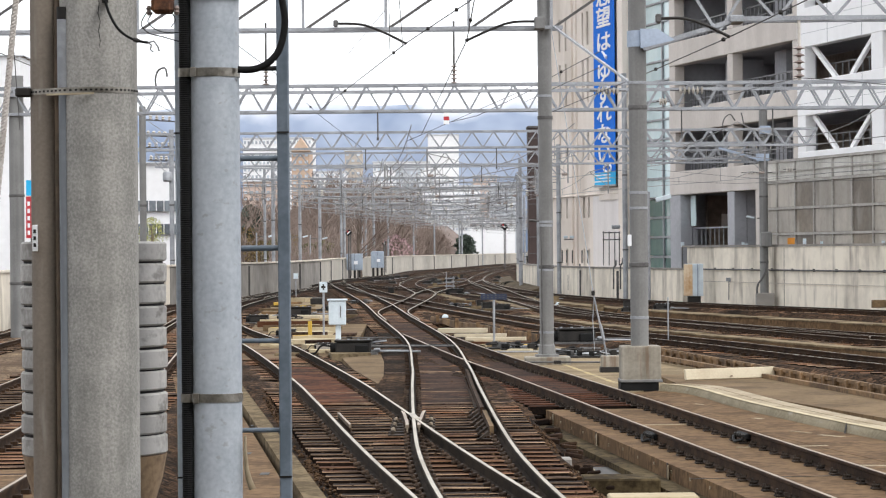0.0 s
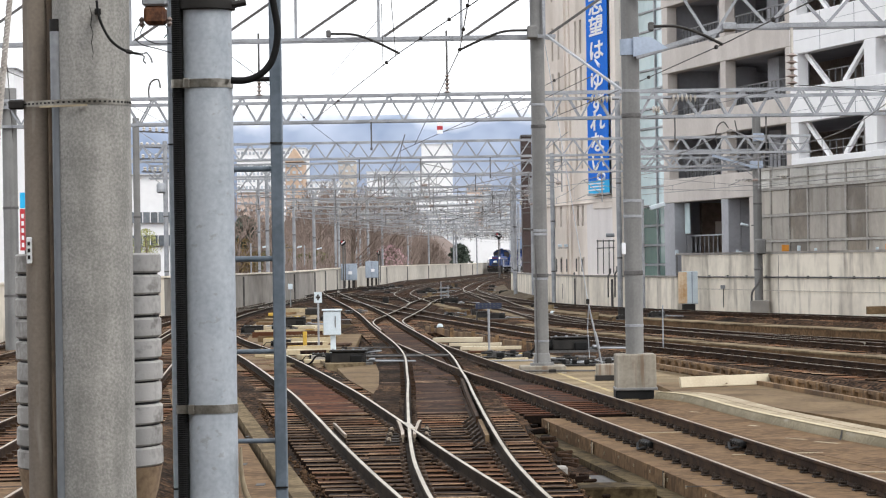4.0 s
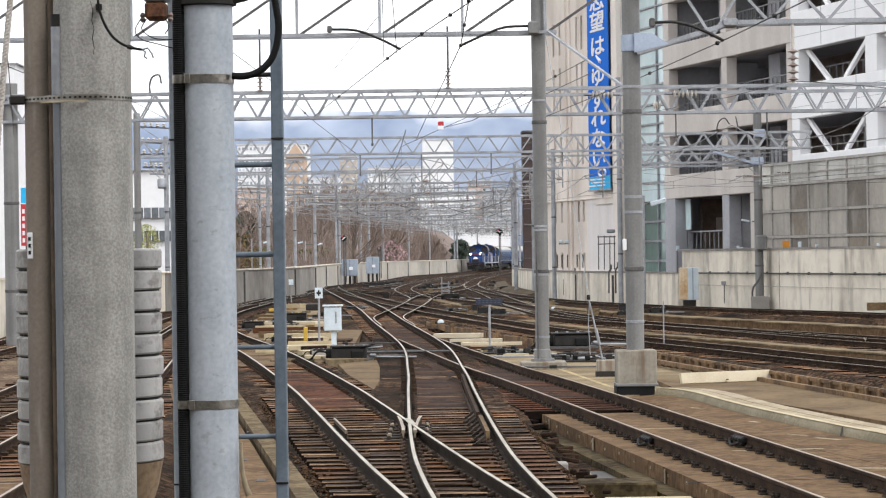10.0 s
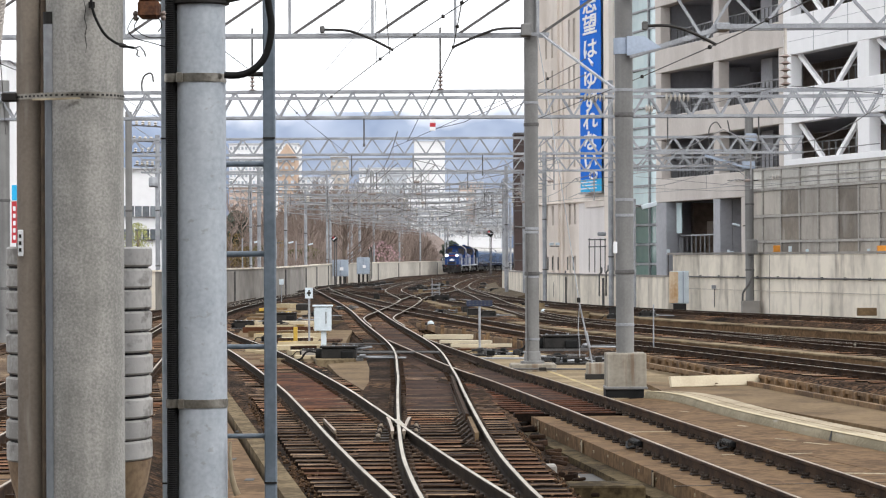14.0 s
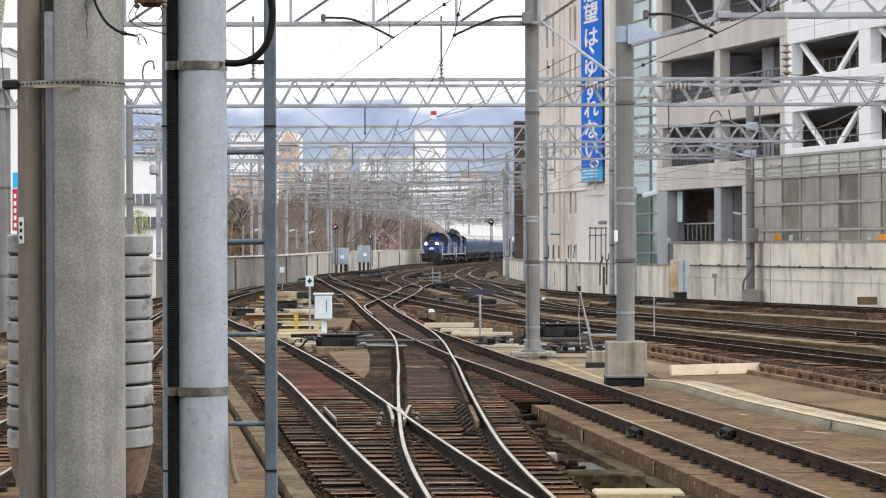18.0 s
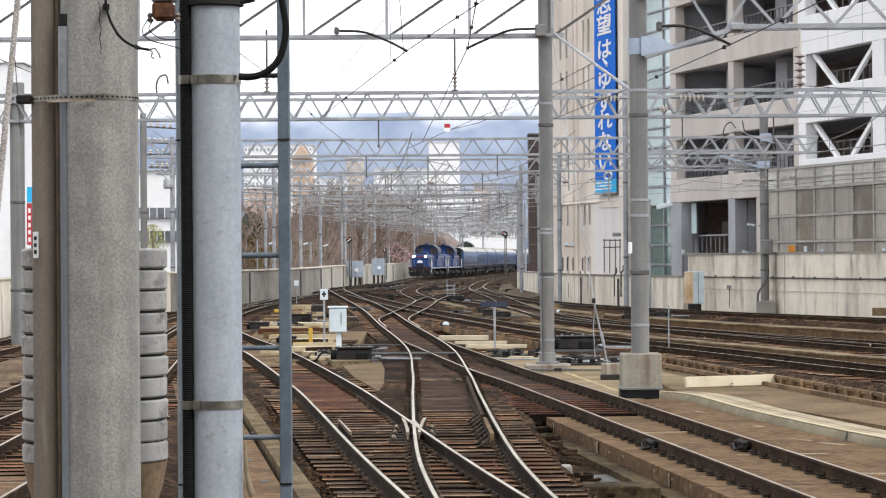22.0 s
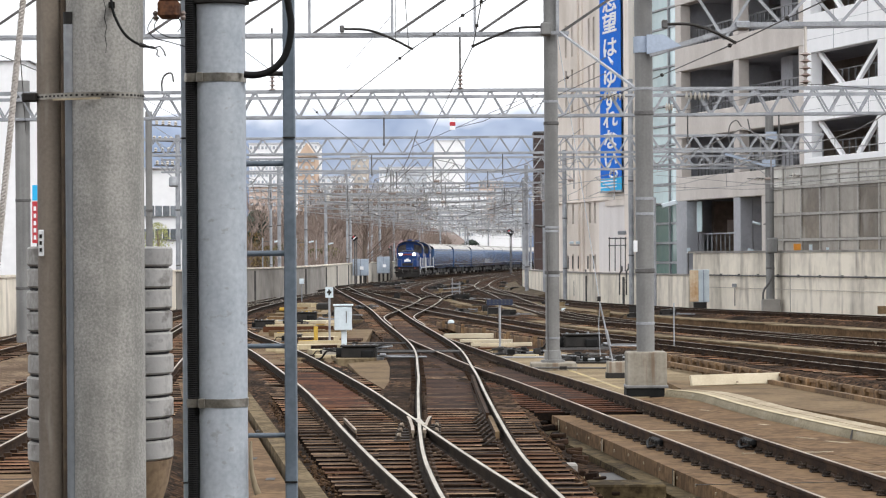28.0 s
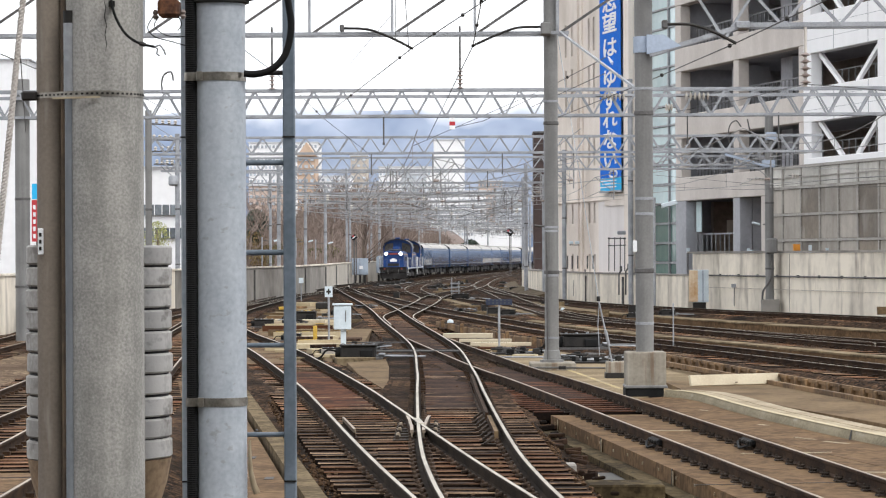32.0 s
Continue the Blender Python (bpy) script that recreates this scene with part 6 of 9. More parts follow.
def relay_box():
    x, y = -2.80, 71.5
    t = thing("relay_box", "white metal relay box on a short post", "relay box", pose(x, y, 0))
    part("cabinet", Geo().box((0, 0, 0.68), (0.45, 0.32, 0.62), ch=0.015), M_WHITE, t)
    part("lid", Geo().box((0, 0, 1.03), (0.53, 0.37, 0.05), ch=0.012), M_WHITE, t)
    part("post", Geo().box((0.02, 0, 0.1), (0.14, 0.14, 0.62), ch=0.01), M_WHITE, t)
    part("latch", Geo().box((0.09, -0.17, 0.72), (0.02, 0.02, 0.3)), M_GALVD, t)
    part("foot", Geo().box((0, 0, -0.19), (0.34, 0.3, 0.06), ch=0.01), M_IRON, t)
    return t


def switch_machine(x, y, rz, lb="black electric point machine beside the rails", size=1.0):
    t = thing("point_machine", lb, "point machine", pose(x, y, -0.15, 0, 0, rz))
    t.scale = (size, size, size)
    part("case", Geo().box((0, 0, 0.17), (0.85, 0.4, 0.28), ch=0.04), M_IRON, t)
    part("lid", Geo().box((0, 0, 0.33), (0.9, 0.45, 0.05), ch=0.02), M_IRON, t)
    part("motor", Geo().tube([(-0.55, 0, 0.16), (-0.4, 0, 0.16)], 0.13, 16), M_BLACK, t, smooth=True)
    part("base_plate", Geo().box((0, 0, 0.02), (1.15, 0.55, 0.05)), M_GALVD, t)
    part("throw_rod", Geo().tube([(0.4, 0, 0.08), (1.6, 0.02, 0.06)], 0.022, 8), M_GALV, t, smooth=True)
    part("lock_rod", Geo().tube([(0.4, 0.14, 0.1), (1.4, 0.16, 0.1)], 0.016, 8), M_GALVD, t, smooth=True)
    part("crank", Geo().box((0.56, -0.05, 0.12), (0.16, 0.22, 0.06), ch=0.02), M_GALV, t)
    part("gear_case", Geo().box((0.2, -0.23, 0.14), (0.3, 0.1, 0.2), ch=0.03), M_BLACK, t)
    for x in (-0.36, -0.12, 0.12, 0.36):
        part("cover_bolt", Geo().lathe((x, -0.19, 0.355), [(0.03, 0.0), (0.03, 0.03)], 6), M_GALV, t)
    part("cable", Geo().tube(smooth3([(-0.5, -0.1, 0.2), (-0.75, -0.2, 0.22), (-0.9, -0.15, 0.05), (-1.1, -0.1, 0.0)]), 0.025, 6), M_BLACK, t, smooth=True)
    return t


relay_box()
switch_machine(-2.15, 64.5, 0)
switch_machine(3.45, 70.8, 4, "large black point machine behind the masts", 1.15)
switch_machine(-6.4, 94.0, 0, "dark point machine on the concrete pad", 0.8)
switch_machine(-5.5, 104.0, 0, "dark point machine far along the track")
switch_machine(0.7, 150.0, 0, "dark point machine far along the track")
t = thing("throw_bar", "long galvanised throw bar across the track", "throw bar")
part("bar", Geo().tube([(-2.6, 66.2, -0.02), (0.3, 66.0, -0.02)], 0.03, 8), M_GALVD, t, smooth=True)


def sign_post(x, y, ht, w, h, plate, lb, extra=None, r=0.03):
    t = thing("track_sign", lb, "sign", pose(x, y, 0))
    part("post", Geo().tube([(0, 0, -0.27), (0, 0, ht)], r, 8), M_GALV, t, smooth=True)
    part("plate", Geo().box((0, -0.01 - r, ht - h / 2), (w, 0.03, h), ch=0.004), plate, t)
    if extra == "cross":
        part("mark", Geo().box((0, -0.058, ht - h / 2), (w * 0.2, 0.004, h * 0.55)), M_IRON, t)
        part("mark", Geo().box((0, -0.059, ht - h / 2), (w * 0.55, 0.004, h * 0.2)), M_IRON, t)
    if extra == "bars":
        for r in (0.24, -0.16):
            for i in range(6):
                part("bar", Geo().box((-w * 0.38 + i * w * 0.15, -0.058, ht - h / 2 + h * r), (w * 0.06, 0.004, h * 0.14)), M_GALVD, t)
    return t


sign_post(-3.36, 76.0, 1.46, 0.22, 0.30, M_WHITE, "small white sign with a black cross on a post", "cross")
sign_post(-8.15, 150.0, 1.12, 0.26, 0.30, M_WHITE, "tiny white sign on a post")
sign_post(1.32, 71.0, 1.16, 0.68, 0.155, M_SIGNBLUE, "navy sign with unreadable white characters on a post", "bars")
sign_post(6.0, 72.5, 1.0, 0.035, 0.2, M_GALV, "slim steel marker post", r=0.018)
t = thing("white_dome_marker", "small white dome marker between the rails", "marker")
part("dome", Geo().lathe((0.06, 100.8, -0.2), [(0.12, 0.0), (0.12, 0.05), (0.09, 0.11), (0.03, 0.14)], 16), M_WHITE, t, smooth=True)
t = thing("white_dome_marker", "small white dome marker beside the rails", "marker")
part("dome", Geo().lathe((5.15, 122.0, -0.2), [(0.12, 0.0), (0.12, 0.05), (0.09, 0.11), (0.03, 0.14)], 16), M_WHITE, t, smooth=True)
t = thing("guy_anchor", "pale steel guy rod with a turnbuckle on a concrete anchor", "guy anchor")
part("rod", Geo().tube([(3.30, 54.0, -0.1), (3.17, 54.0, 0.55), (2.98, 54.0, 1.42)], 0.017, 8), M_GALV, t, smooth=True)
part("turnbuckle", Geo().tube([(3.19, 54.0, 0.48), (3.12, 54.0, 0.80)], 0.030, 8), M_GALV, t)
part("shackle", Geo().box((2.98, 54.0, 1.43), (0.07, 0.05, 0.10), ch=0.01), M_IRON, t)
part("stay_wire", Geo().tube([(2.98, 54.0, 1.45), (2.78, 55.0, 3.2), (2.35, 57.9, 7.0)], 0.008, 5), M_GALV, t)
part("slack_wire", Geo().tube([(3.00, 54.02, 1.4), (2.97, 54.02, 0.9), (3.0, 54.02, 0.3)], 0.009, 5), M_GALV, t)
part("stand", Geo().box((3.36, 54.1, 0.06), (0.46, 0.34, 0.24), ch=0.02), M_FOOT, t)
part("skirt", Geo().box((3.36, 54.1, -0.1), (0.5, 0.38, 0.12), ch=0.01), M_IRON, t)

# check rails of the turnouts
t = thing("check_rail", "short steel check rail beside the running rail", "check rail")
part("bar", Geo().beam((-1.53, 39.2, -0.05), (-1.27, 36.5, -0.05), 0.03, 0.05), M_RAILDULL, t)
part("web", Geo().beam((-1.53, 39.2, -0.11), (-1.27, 36.5, -0.11), 0.016, 0.09), M_RUST, t)
part("foot", Geo().beam((-1.54, 39.3, -0.15), (-1.26, 36.4, -0.15), 0.10, 0.02), M_RUST, t)
bxy, bside = spline(TRACK_B, 0.4)


def check_bar(y0, y1, off0, off1, w, h, top, ma, lb):
    """A bar beside the turnout's rail, its offset going from off0 to off1."""
    t = thing("check_rail", lb, "check rail")
    fr = [((p[0] + s[0] * (HALF + off0 + (off1 - off0) * (p[1] - y0) / (y1 - y0)), p[1] + s[1] * HALF, 0.0), s) for p, s in zip(bxy, bside) if y0 <= p[1] <= y1]
    part("bar", Geo().sweep(fr, [(-w / 2, top), (w / 2, top), (w / 2, top - h), (-w / 2, top - h)], [0, 1, 1, 1]), [ma, M_RUST], t)
    part("foot", Geo().sweep(fr, [(-w / 2 - 0.04, -0.135), (w / 2 + 0.03, -0.135), (w / 2 + 0.03, -0.158), (-w / 2 - 0.04, -0.158)]), M_RUST, t)
    return t


check_bar(39.9, 53.0, -0.115, -0.085, 0.05, 0.13, -0.008, M_RUST, "long rusty check rail beside the turnout rail")
pale = check_bar(35.2, 39.4, -0.12, -0.105, 0.055, 0.12, -0.004, M_WALKB, "pale worn check rail block beside the turnout rail")
# cast braces that hold it, one on each sleeper
for p, s in list(zip(bxy, bside))[::2]:
    if 35.0 <= p[1] <= 41.0:
        q = HALF - 0.235
        part("brace", Geo().beam((p[0] + s[0] * (q - 0.05), p[1] - 0.06, -0.135), (p[0] + s[0] * (q + 0.07), p[1], -0.05), 0.035, 0.03), M_FAST, pale)
        part("brace_foot", Geo().box((p[0] + s[0] * q, p[1], -0.148), (0.20, 0.11, 0.024), ch=0.005), M_FASTC, pale)

# cabinets and clutter by the far walls
for x, y, w, h in ((-8.25, 253, 1.5, 1.55), (-6.9, 285, 1.35, 1.75)):
    t = thing("equipment_cabinet", "blue-grey equipment cabinet on legs before the parapet", "cabinet", pose(x, y, 0), group="cabinets by the parapet")
    part("case", Geo().box((0, 0, 0.55 + h / 2), (w, 0.7, h), ch=0.04), M_CABINET, t)
    part("door_seam", Geo().box((0, -0.36, 0.55 + h / 2), (0.03, 0.01, h * 0.95)), M_GALVD, t)
    part("label_plate", Geo().box((0.12, -0.362, 0.55 + h * 0.45), (0.34, 0.02, 0.30)), M_LETTER, t)
    for sx in (-0.45, 0.0, 0.45):
        part("leg", Geo().box((sx, 0, 0.1), (0.2, 0.5, 1.05)), M_IRON, t)
t = thing("cable_cabinet", "pale blue metal cabinet with a rust-stained side at the wall", "cabinet")
part("case", Geo().box((11.95, 129.3, 0.80), (0.85, 0.5, 1.55), ch=0.02), M_WHITE, t)
part("hinge_post", Geo().box((12.1, 129.02, 0.80), (0.05, 0.03, 1.5)), M_CABINET, t)
part("door", Geo().box((11.65, 129.03, 0.80), (0.42, 0.03, 1.5), ch=0.01), mat("stained_panel", (0.80, 0.66, 0.47), (0.55, 0.32, 0.15), 0.7, scale=1.2, fine=8, streak=5), t)
part("plinth", Geo().box((11.95, 129.3, -0.12), (0.6, 0.4, 0.35)), M_IRON, t)


# ---- small works scattered over the yard
def junction_box(x, y, rz, ma, w, h, lb):
    t = thing("junction_box", lb, "junction box", pose(x, y, -0.26, 0, 0, rz), group="junction boxes in the yard")
    part("case", Geo().box((0, 0, h / 2), (w, w * 0.7, h), ch=0.02), ma, t)
    part("lid", Geo().box((0, 0, h + 0.02), (w * 1.1, w * 0.8, 0.04), ch=0.01), ma, t)
    return t


def trough(x, y, rz, ln, lb="pale concrete cable trough with loose lids"):
    t = thing("cable_trough", lb, "cable trough", pose(x, y, -0.3, 0, 0, rz), group="cable troughs in the yard")
    part("channel", Geo().box((0, 0, 0.0), (0.36, ln, 0.18), ch=0.015), M_WALKB, t)
    for i in range(int(ln / 1.0)):
        part("lid", Geo().box((0, -ln / 2 + 0.5 + i, 0.11), (0.40, 0.94, 0.05), ch=0.01), M_WALKB, t)
    return t


ALL_TRACKS = [spline(p, 2.0)[0] for p in [TRACK_A, TRACK_B, TRACK_C, TRAIN] + TRACKS_FAR]
CLOUD = np.concatenate(ALL_TRACKS)
rnd = random.Random(31)
made = 0
while made < 80:
    y = 106 + 160 * rnd.random() ** 1.2
    x = rnd.uniform(-11, 10)
    if x < -5.5 and y < 165 or abs(x) > 11:
        continue
    dist = float(np.min(np.hypot(CLOUD[:, 0] - x, CLOUD[:, 1] - y)))
    if not 1.45 < dist < 3.4 or (x > 5.0 and y > 128) or x < float(np.interp(y, (80, 100, 130, 152, 170, 200, 250), (-16, -15, -12.5, -10.4, -9, -8.6, -7.6))) + 0.4:
        continue
    k = rnd.random()
    if k < 0.30:
        switch_machine(x, y, rnd.uniform(-8, 8), "dark point machine between the far tracks", rnd.uniform(0.45, 0.7))
    elif k < 0.55:
        junction_box(x, y, rnd.uniform(-15, 15), rnd.choice((M_IRON, M_IRON, M_GALVD, M_WALK)), rnd.uniform(0.25, 0.5), rnd.uniform(0.12, 0.35), "small metal junction box between the tracks")
    elif k < 0.82:
        trough(x, y, rnd.uniform(-6, 14), rnd.choice((3.0, 4.0, 6.0)))
    else:
        t = thing("timber_stack", "low stack of pale timber beside the track", "timber stack", pose(x, y, -0.3, 0, 0, rnd.uniform(60, 110)), group="timber stacks in the yard")
        for i in range(3):
            part("beam", Geo().box((0.24 * (i - 1), 0, 0.06), (0.21, 2.0, 0.14), ch=0.01), M_WALK if rnd.random() < 0.35 else M_SLEEPERFAR, t)
    made += 1

# wall fittings on the right
t = thing("wall_conduit", "thin dark conduit pipe along the retaining wall", "pipe")
wd = Vector((12.0 - 17.9, 134 - 109, 0)).normalized()
wn_ = Vector((-wd.y, wd.x, 0))
part("pipe", Geo().tube([Vector((17.9, 109, 1.32)) + wn_ * 0.2 - wd * 8, Vector((12.4, 132, 1.30)) + wn_ * 0.2], 0.035, 8), M_GALVD, t)
for i in range(9):
    q = Vector((17.9, 109, 1.32)) + wn_ * 0.18 + wd * (2.6 * i)
    part("clip", Geo().box(q, (0.1, 0.12, 0.12), ch=0.01), M_IRON, t)
cop = thing("wall_coping", "dark stained coping along the top of the retaining wall", "coping")
part("cap", Geo().sweep([((26.0 - 0.0, 75, 2.36), (-wn_.x, -wn_.y)), ((12.0, 134, 2.36), (-wn_.x, -wn_.y))], [(-0.22, 0), (0.22, 0), (0.22, 0.09), (-0.22, 0.09)]), M_WALLG, cop)
for i, s0 in enumerate((-5.5, 11.5)):
    q = Vector((17.9, 109, 0.95)) + wn_ * 0.152 + wd * s0
    j = thing("wall_joint", "dark vertical joint in the retaining wall", "joint", group="joints of the retaining wall")
    part("groove", Geo().box(q, (0.02, 0.03, 2.7), math.degrees(math.atan2(wd.y, wd.x)) + 90), M_IRON, j)
for px, py, d, w, h, ma, nm, lb in ((1318, 500, 126.5, 20, 46, M_CABINET, "wall_cabinet", "grey-blue cabinet at the foot of the wall"), (1339, 502, 126.0, 14, 40, M_GALV, "wall_cabinet", "narrow grey cabinet at the foot of the wall"),
                                    (1400, 428, 121, 12, 14, M_ORANGEP, "orange_box", "small orange box on the coping"), (1587, 428, 108.3, 18, 15, M_ORANGEP, "orange_box", "small orange box on the coping"), (1424, 430, 120, 5, 15, M_WHITE, "small_sign", "small white sign on the coping"),
                                    (1321, 436, 127, 5, 9, M_WHITE, "small_sign", "small white sign on the coping"), (1027, 501, 151, 3, 46, M_GALVD, "cable_riser", "dark cable riser on the low wall"), (1093, 505, 141.5, 4, 50, M_GALVD, "cable_riser", "dark cable riser on the low wall"), (1560, 538, 104, 34, 14, M_WALKB, "concrete_block", "low earthy concrete block at the wall")):
    q = pxy(px, py, d)
    t = thing(nm, lb, nm.split("_")[-1])
    part("body", Geo().box(q, (w / 4800 * d, 0.25, h / 4800 * d), ch=0.01), ma, t)
t = thing("service_stand", "thin steel service stand on the low wall", "stand")
for x in (1068, 1078, 1088, 1096):
    part("post", Geo().tube([pxy(x, 470, 143), pxy(x, 410, 143)], 0.03, 6), M_GALVD, t)
part("rail", Geo().tube([pxy(1066, 412, 143), pxy(1098, 412, 143)], 0.035, 6), M_GALVD, t)
part("rail", Geo().tube([pxy(1066, 425, 143), pxy(1098, 424, 143)], 0.03, 6), M_GALVD, t)
part("lamp", Geo().box(pxy(1090, 402, 143), (0.45, 0.2, 0.2), ch=0.04), M_GALV, t)

st = thing("coping_stubs", "row of thin dark posts standing on the low wall", "posts")
for px, d in ((995, 161), (1003, 159.5), (1013, 158), (1030, 155), (1040, 153)):
    part("post", Geo().tube([pxy(px, 466, d), pxy(px, 443, d)], 0.045, 6), M_GALVD, st)
fl = thing("flood_lamps", "pair of small white flood lamps on the tiled wall", "lamp")
for px in (1001, 1012):
    part("lamp", Geo().box(pxy(px, 420, 158), (0.24, 0.25, 0.16), ch=0.03), M_WHITE, fl)
part("bar", Geo().tube([pxy(998, 424, 158), pxy(1015, 424, 158)], 0.03, 6), M_GALVD, fl)
for px, py, d, w, h in ((1208, 433, 135.6, 6, 9), (1315, 433, 126.5, 5, 8), (1454, 431, 119, 5, 7), (1428, 446, 119.5, 4, 8), (1563, 430, 115, 5, 8)):
    bx = thing("wall_lamp", "small white box lamp on the wall coping", "lamp", group="box lamps on the coping")
    part("body", Geo().box(pxy(px, py, d), (w / 4800 * d, 0.14, h / 4800 * d), ch=0.015), M_WHITE, bx)
    part("stem", Geo().tube([pxy(px, py, d), pxy(px, 447 if px > 1210 else 481, d)], 0.03, 6), M_GALVD, bx)
ps = thing("track_sign", "small grey plate sign on a thin post at the wall", "sign")
part("post", Geo().tube([pxy(1290, 531, 127), pxy(1290, 492, 127)], 0.025, 6), M_GALVD, ps)
part("plate", Geo().box(pxy(1289, 495, 126.9), (0.22, 0.04, 0.17), ch=0.01), M_GALV, ps)
for px, y0, y1, d in ((1006, 488, 514, 158.5), (1022, 480, 513, 155.5), (1098, 470, 512, 141.5), (1086, 474, 512, 143)):
    cr = thing("cable_riser", "dark cable riser on the low wall", "riser")
    part("body", Geo().tube([pxy(px, y1, d), pxy(px, y0, d)], 0.045, 6), M_GALVD, cr)
    part("bend", Geo().tube([pxy(px, y0, d), pxy(px + 4, y0 - 5, d), pxy(px + 4, y0 - 12, d + 0.3)], 0.05, 6), M_GALVD, cr)
rk = thing("ladder_sign", "thin post pair with three cross bars between the tracks", "sign")
kx, ky = 0.42, 170.0
for dx in (-0.22, 0.22):
    part("post", Geo().tube([(kx + dx, ky, -0.3), (kx + dx, ky, 0.95 if dx < 0 else 0.7)], 0.035, 6), M_GALV, rk)
for z in (0.08, 0.32, 0.56):
    part("cross_bar", Geo().box((kx, ky - 0.05, z), (0.62, 0.05, 0.09), ch=0.01), M_GALV, rk)
M_VERGE = mat("dry_grass", (0.135, 0.105, 0.070), (0.05, 0.039, 0.026), 0.95, spec=0.1, scale=0.8, fine=8, bump=0.6)
xyv, sv = spline([(5.0, 158), (4.6, 178), (4.35, 200), (4.9, 232)], 2.0)
tagged(part("verge", Geo().sweep([((p[0], p[1], 0), s) for p, s in zip(xyv, sv)], [(-0.5, -0.42), (1.2, -0.42), (0.8, 0.12), (0.2, -0.02)]), M_VERGE), "dry grassy verge at the foot of the low wall", kind="structure")

t = thing("timber_board", "pale timber board lying beside the slab", "board")
part("board", Geo().box((2.2, 28.7, -0.36), (0.95, 0.5, 0.12), ch=0.02), M_WOOD, t)
t = thing("concrete_block", "stained concrete block beside the slab", "block")
part("block", Geo().box((1.95, 30.2, -0.33), (0.85, 0.7, 0.2), ch=0.02), M_MOSS, t)
joint = thing("slab_joint", "dark joint across the track slab", "joint")
part("groove", Geo().box((3.9, 29.2, -0.163), (2.6, 0.03, 0.006), 9), M_IRON, joint)
for x, y, w, d, rz in ((5.0, 30.5, 1.6, 0.10, -14), (4.2, 33.6, 1.2, 0.06, 8), (3.2, 38.0, 0.9, 0.05, 10)):
    t = thing("mortar_patch", "thin pale mortar patch on the slab", "patch")
    part("patch", Geo().box((x, y, -0.162), (w, d, 0.008), rz), M_KERB, t)
# parapet joints and posts on the curve
jx, js = spline(WALL_LEFT, 24.0)
one = None
pj = thing("parapet_posts", "row of dark steel posts against the parapet", "posts")
for k, (p, s) in enumerate(zip(jx, js)):
    if p[1] > 470:
        break
    m = pose(p[0] + s[0] * 0.17, p[1] + s[1] * 0.17, 0.55, 0, 0, math.degrees(math.atan2(s[1], s[0])))
    if one is None:
        one = part("post", Geo().box((0, 0, 0), (0.10, 0.12, 1.9 if k % 2 else 2.0), ch=0.01), M_GALVD, pj)
        one.matrix_basis = m
    else:
        share(one, m, pj)
xyc, sc = spline(WALL_LEFT, 3.0)
tagged(part("parapet_coping", Geo().sweep([((p[0], p[1], 0), s) for p, s in zip(xyc, sc)], [(-0.18, 1.655), (0.18, 1.655), (0.18, 1.74), (-0.18, 1.74)]), M_WALL), "pale coping on the parapet", kind="structure")

xyl, sl = spline(WALL_RIGHT_LOW, 3.0)
tagged(part("low_coping", Geo().sweep([((p[0], p[1], 0), s) for p, s in zip(xyl, sl)], [(-0.2, 1.255), (0.2, 1.255), (0.2, 1.34), (-0.2, 1.34)]), M_WALLG), "stained coping on the low wall", kind="structure")

slab("mud_patch", [(-2.35, 62.5), (-1.9, 56.5), (-1.1, 49.0), (-1.16, 54), (-1.26, 58.3), (-1.5, 64.5)], -0.42, -0.150, M_WALKB, "brown muddy patch between the diverging rails")
slab("pad_plate", [(-2.62, 63.4), (-1.72, 63.8), (-1.95, 66.0), (-2.9, 66.0)], -0.42, -0.09, M_WALK, "grey concrete plate before the point machine")
for x, y in ((-2.42, 33.2), (-2.0, 30.1), (-2.7, 38.5)):
    t = thing("drain_hole", "small dark drain slot in the walkway", "drain")
    part("slot", Geo().box((x, y, -0.159), (0.10, 0.32, 0.006)), M_IRON, t)
d = 8.95
t = thing("cable_guard", "pale flared cable guard at the painted pole", "cable guard")
part("strip", Geo().tube([pxy(x, y, d - 0.04) for x, y in ((434, 772), (434, 800), (436, 828), (441, 850), (447, 866))], [0.004, 0.006, 0.008, 0.010, 0.012], 10), M_KERB, t, smooth=True)
t = thing("loose_wires", "thin loose wires under the terminal box", "wire")
for pts in (((262, 18), (250, 42), (262, 58), (290, 66), (318, 74)), ((270, 22), (262, 40), (284, 56), (316, 58)), ((300, 15), (310, 35), (303, 48))):
    part("strand", Geo().tube(smooth3([pxy(x, y, 8.8) for x, y in pts]), 0.0018, 5), M_BLACK, t)


# pale anchor plugs along the side of the slab, and its cast lip
xys, ss_ = spline(SLABC, 1.15)
for p, s in zip(xys, ss_):
    t = thing("anchor_plug", "small pale anchor plug in the side of the slab", "anchor plug", group="anchor plugs of the slab")
    part("plug", Geo().box((p[0] - s[0] * 1.002, p[1] - s[1] * 1.002, -0.25 + random.uniform(-0.02, 0.02)), (0.02, 0.05, 0.035), ch=0.004), M_KERB, t)


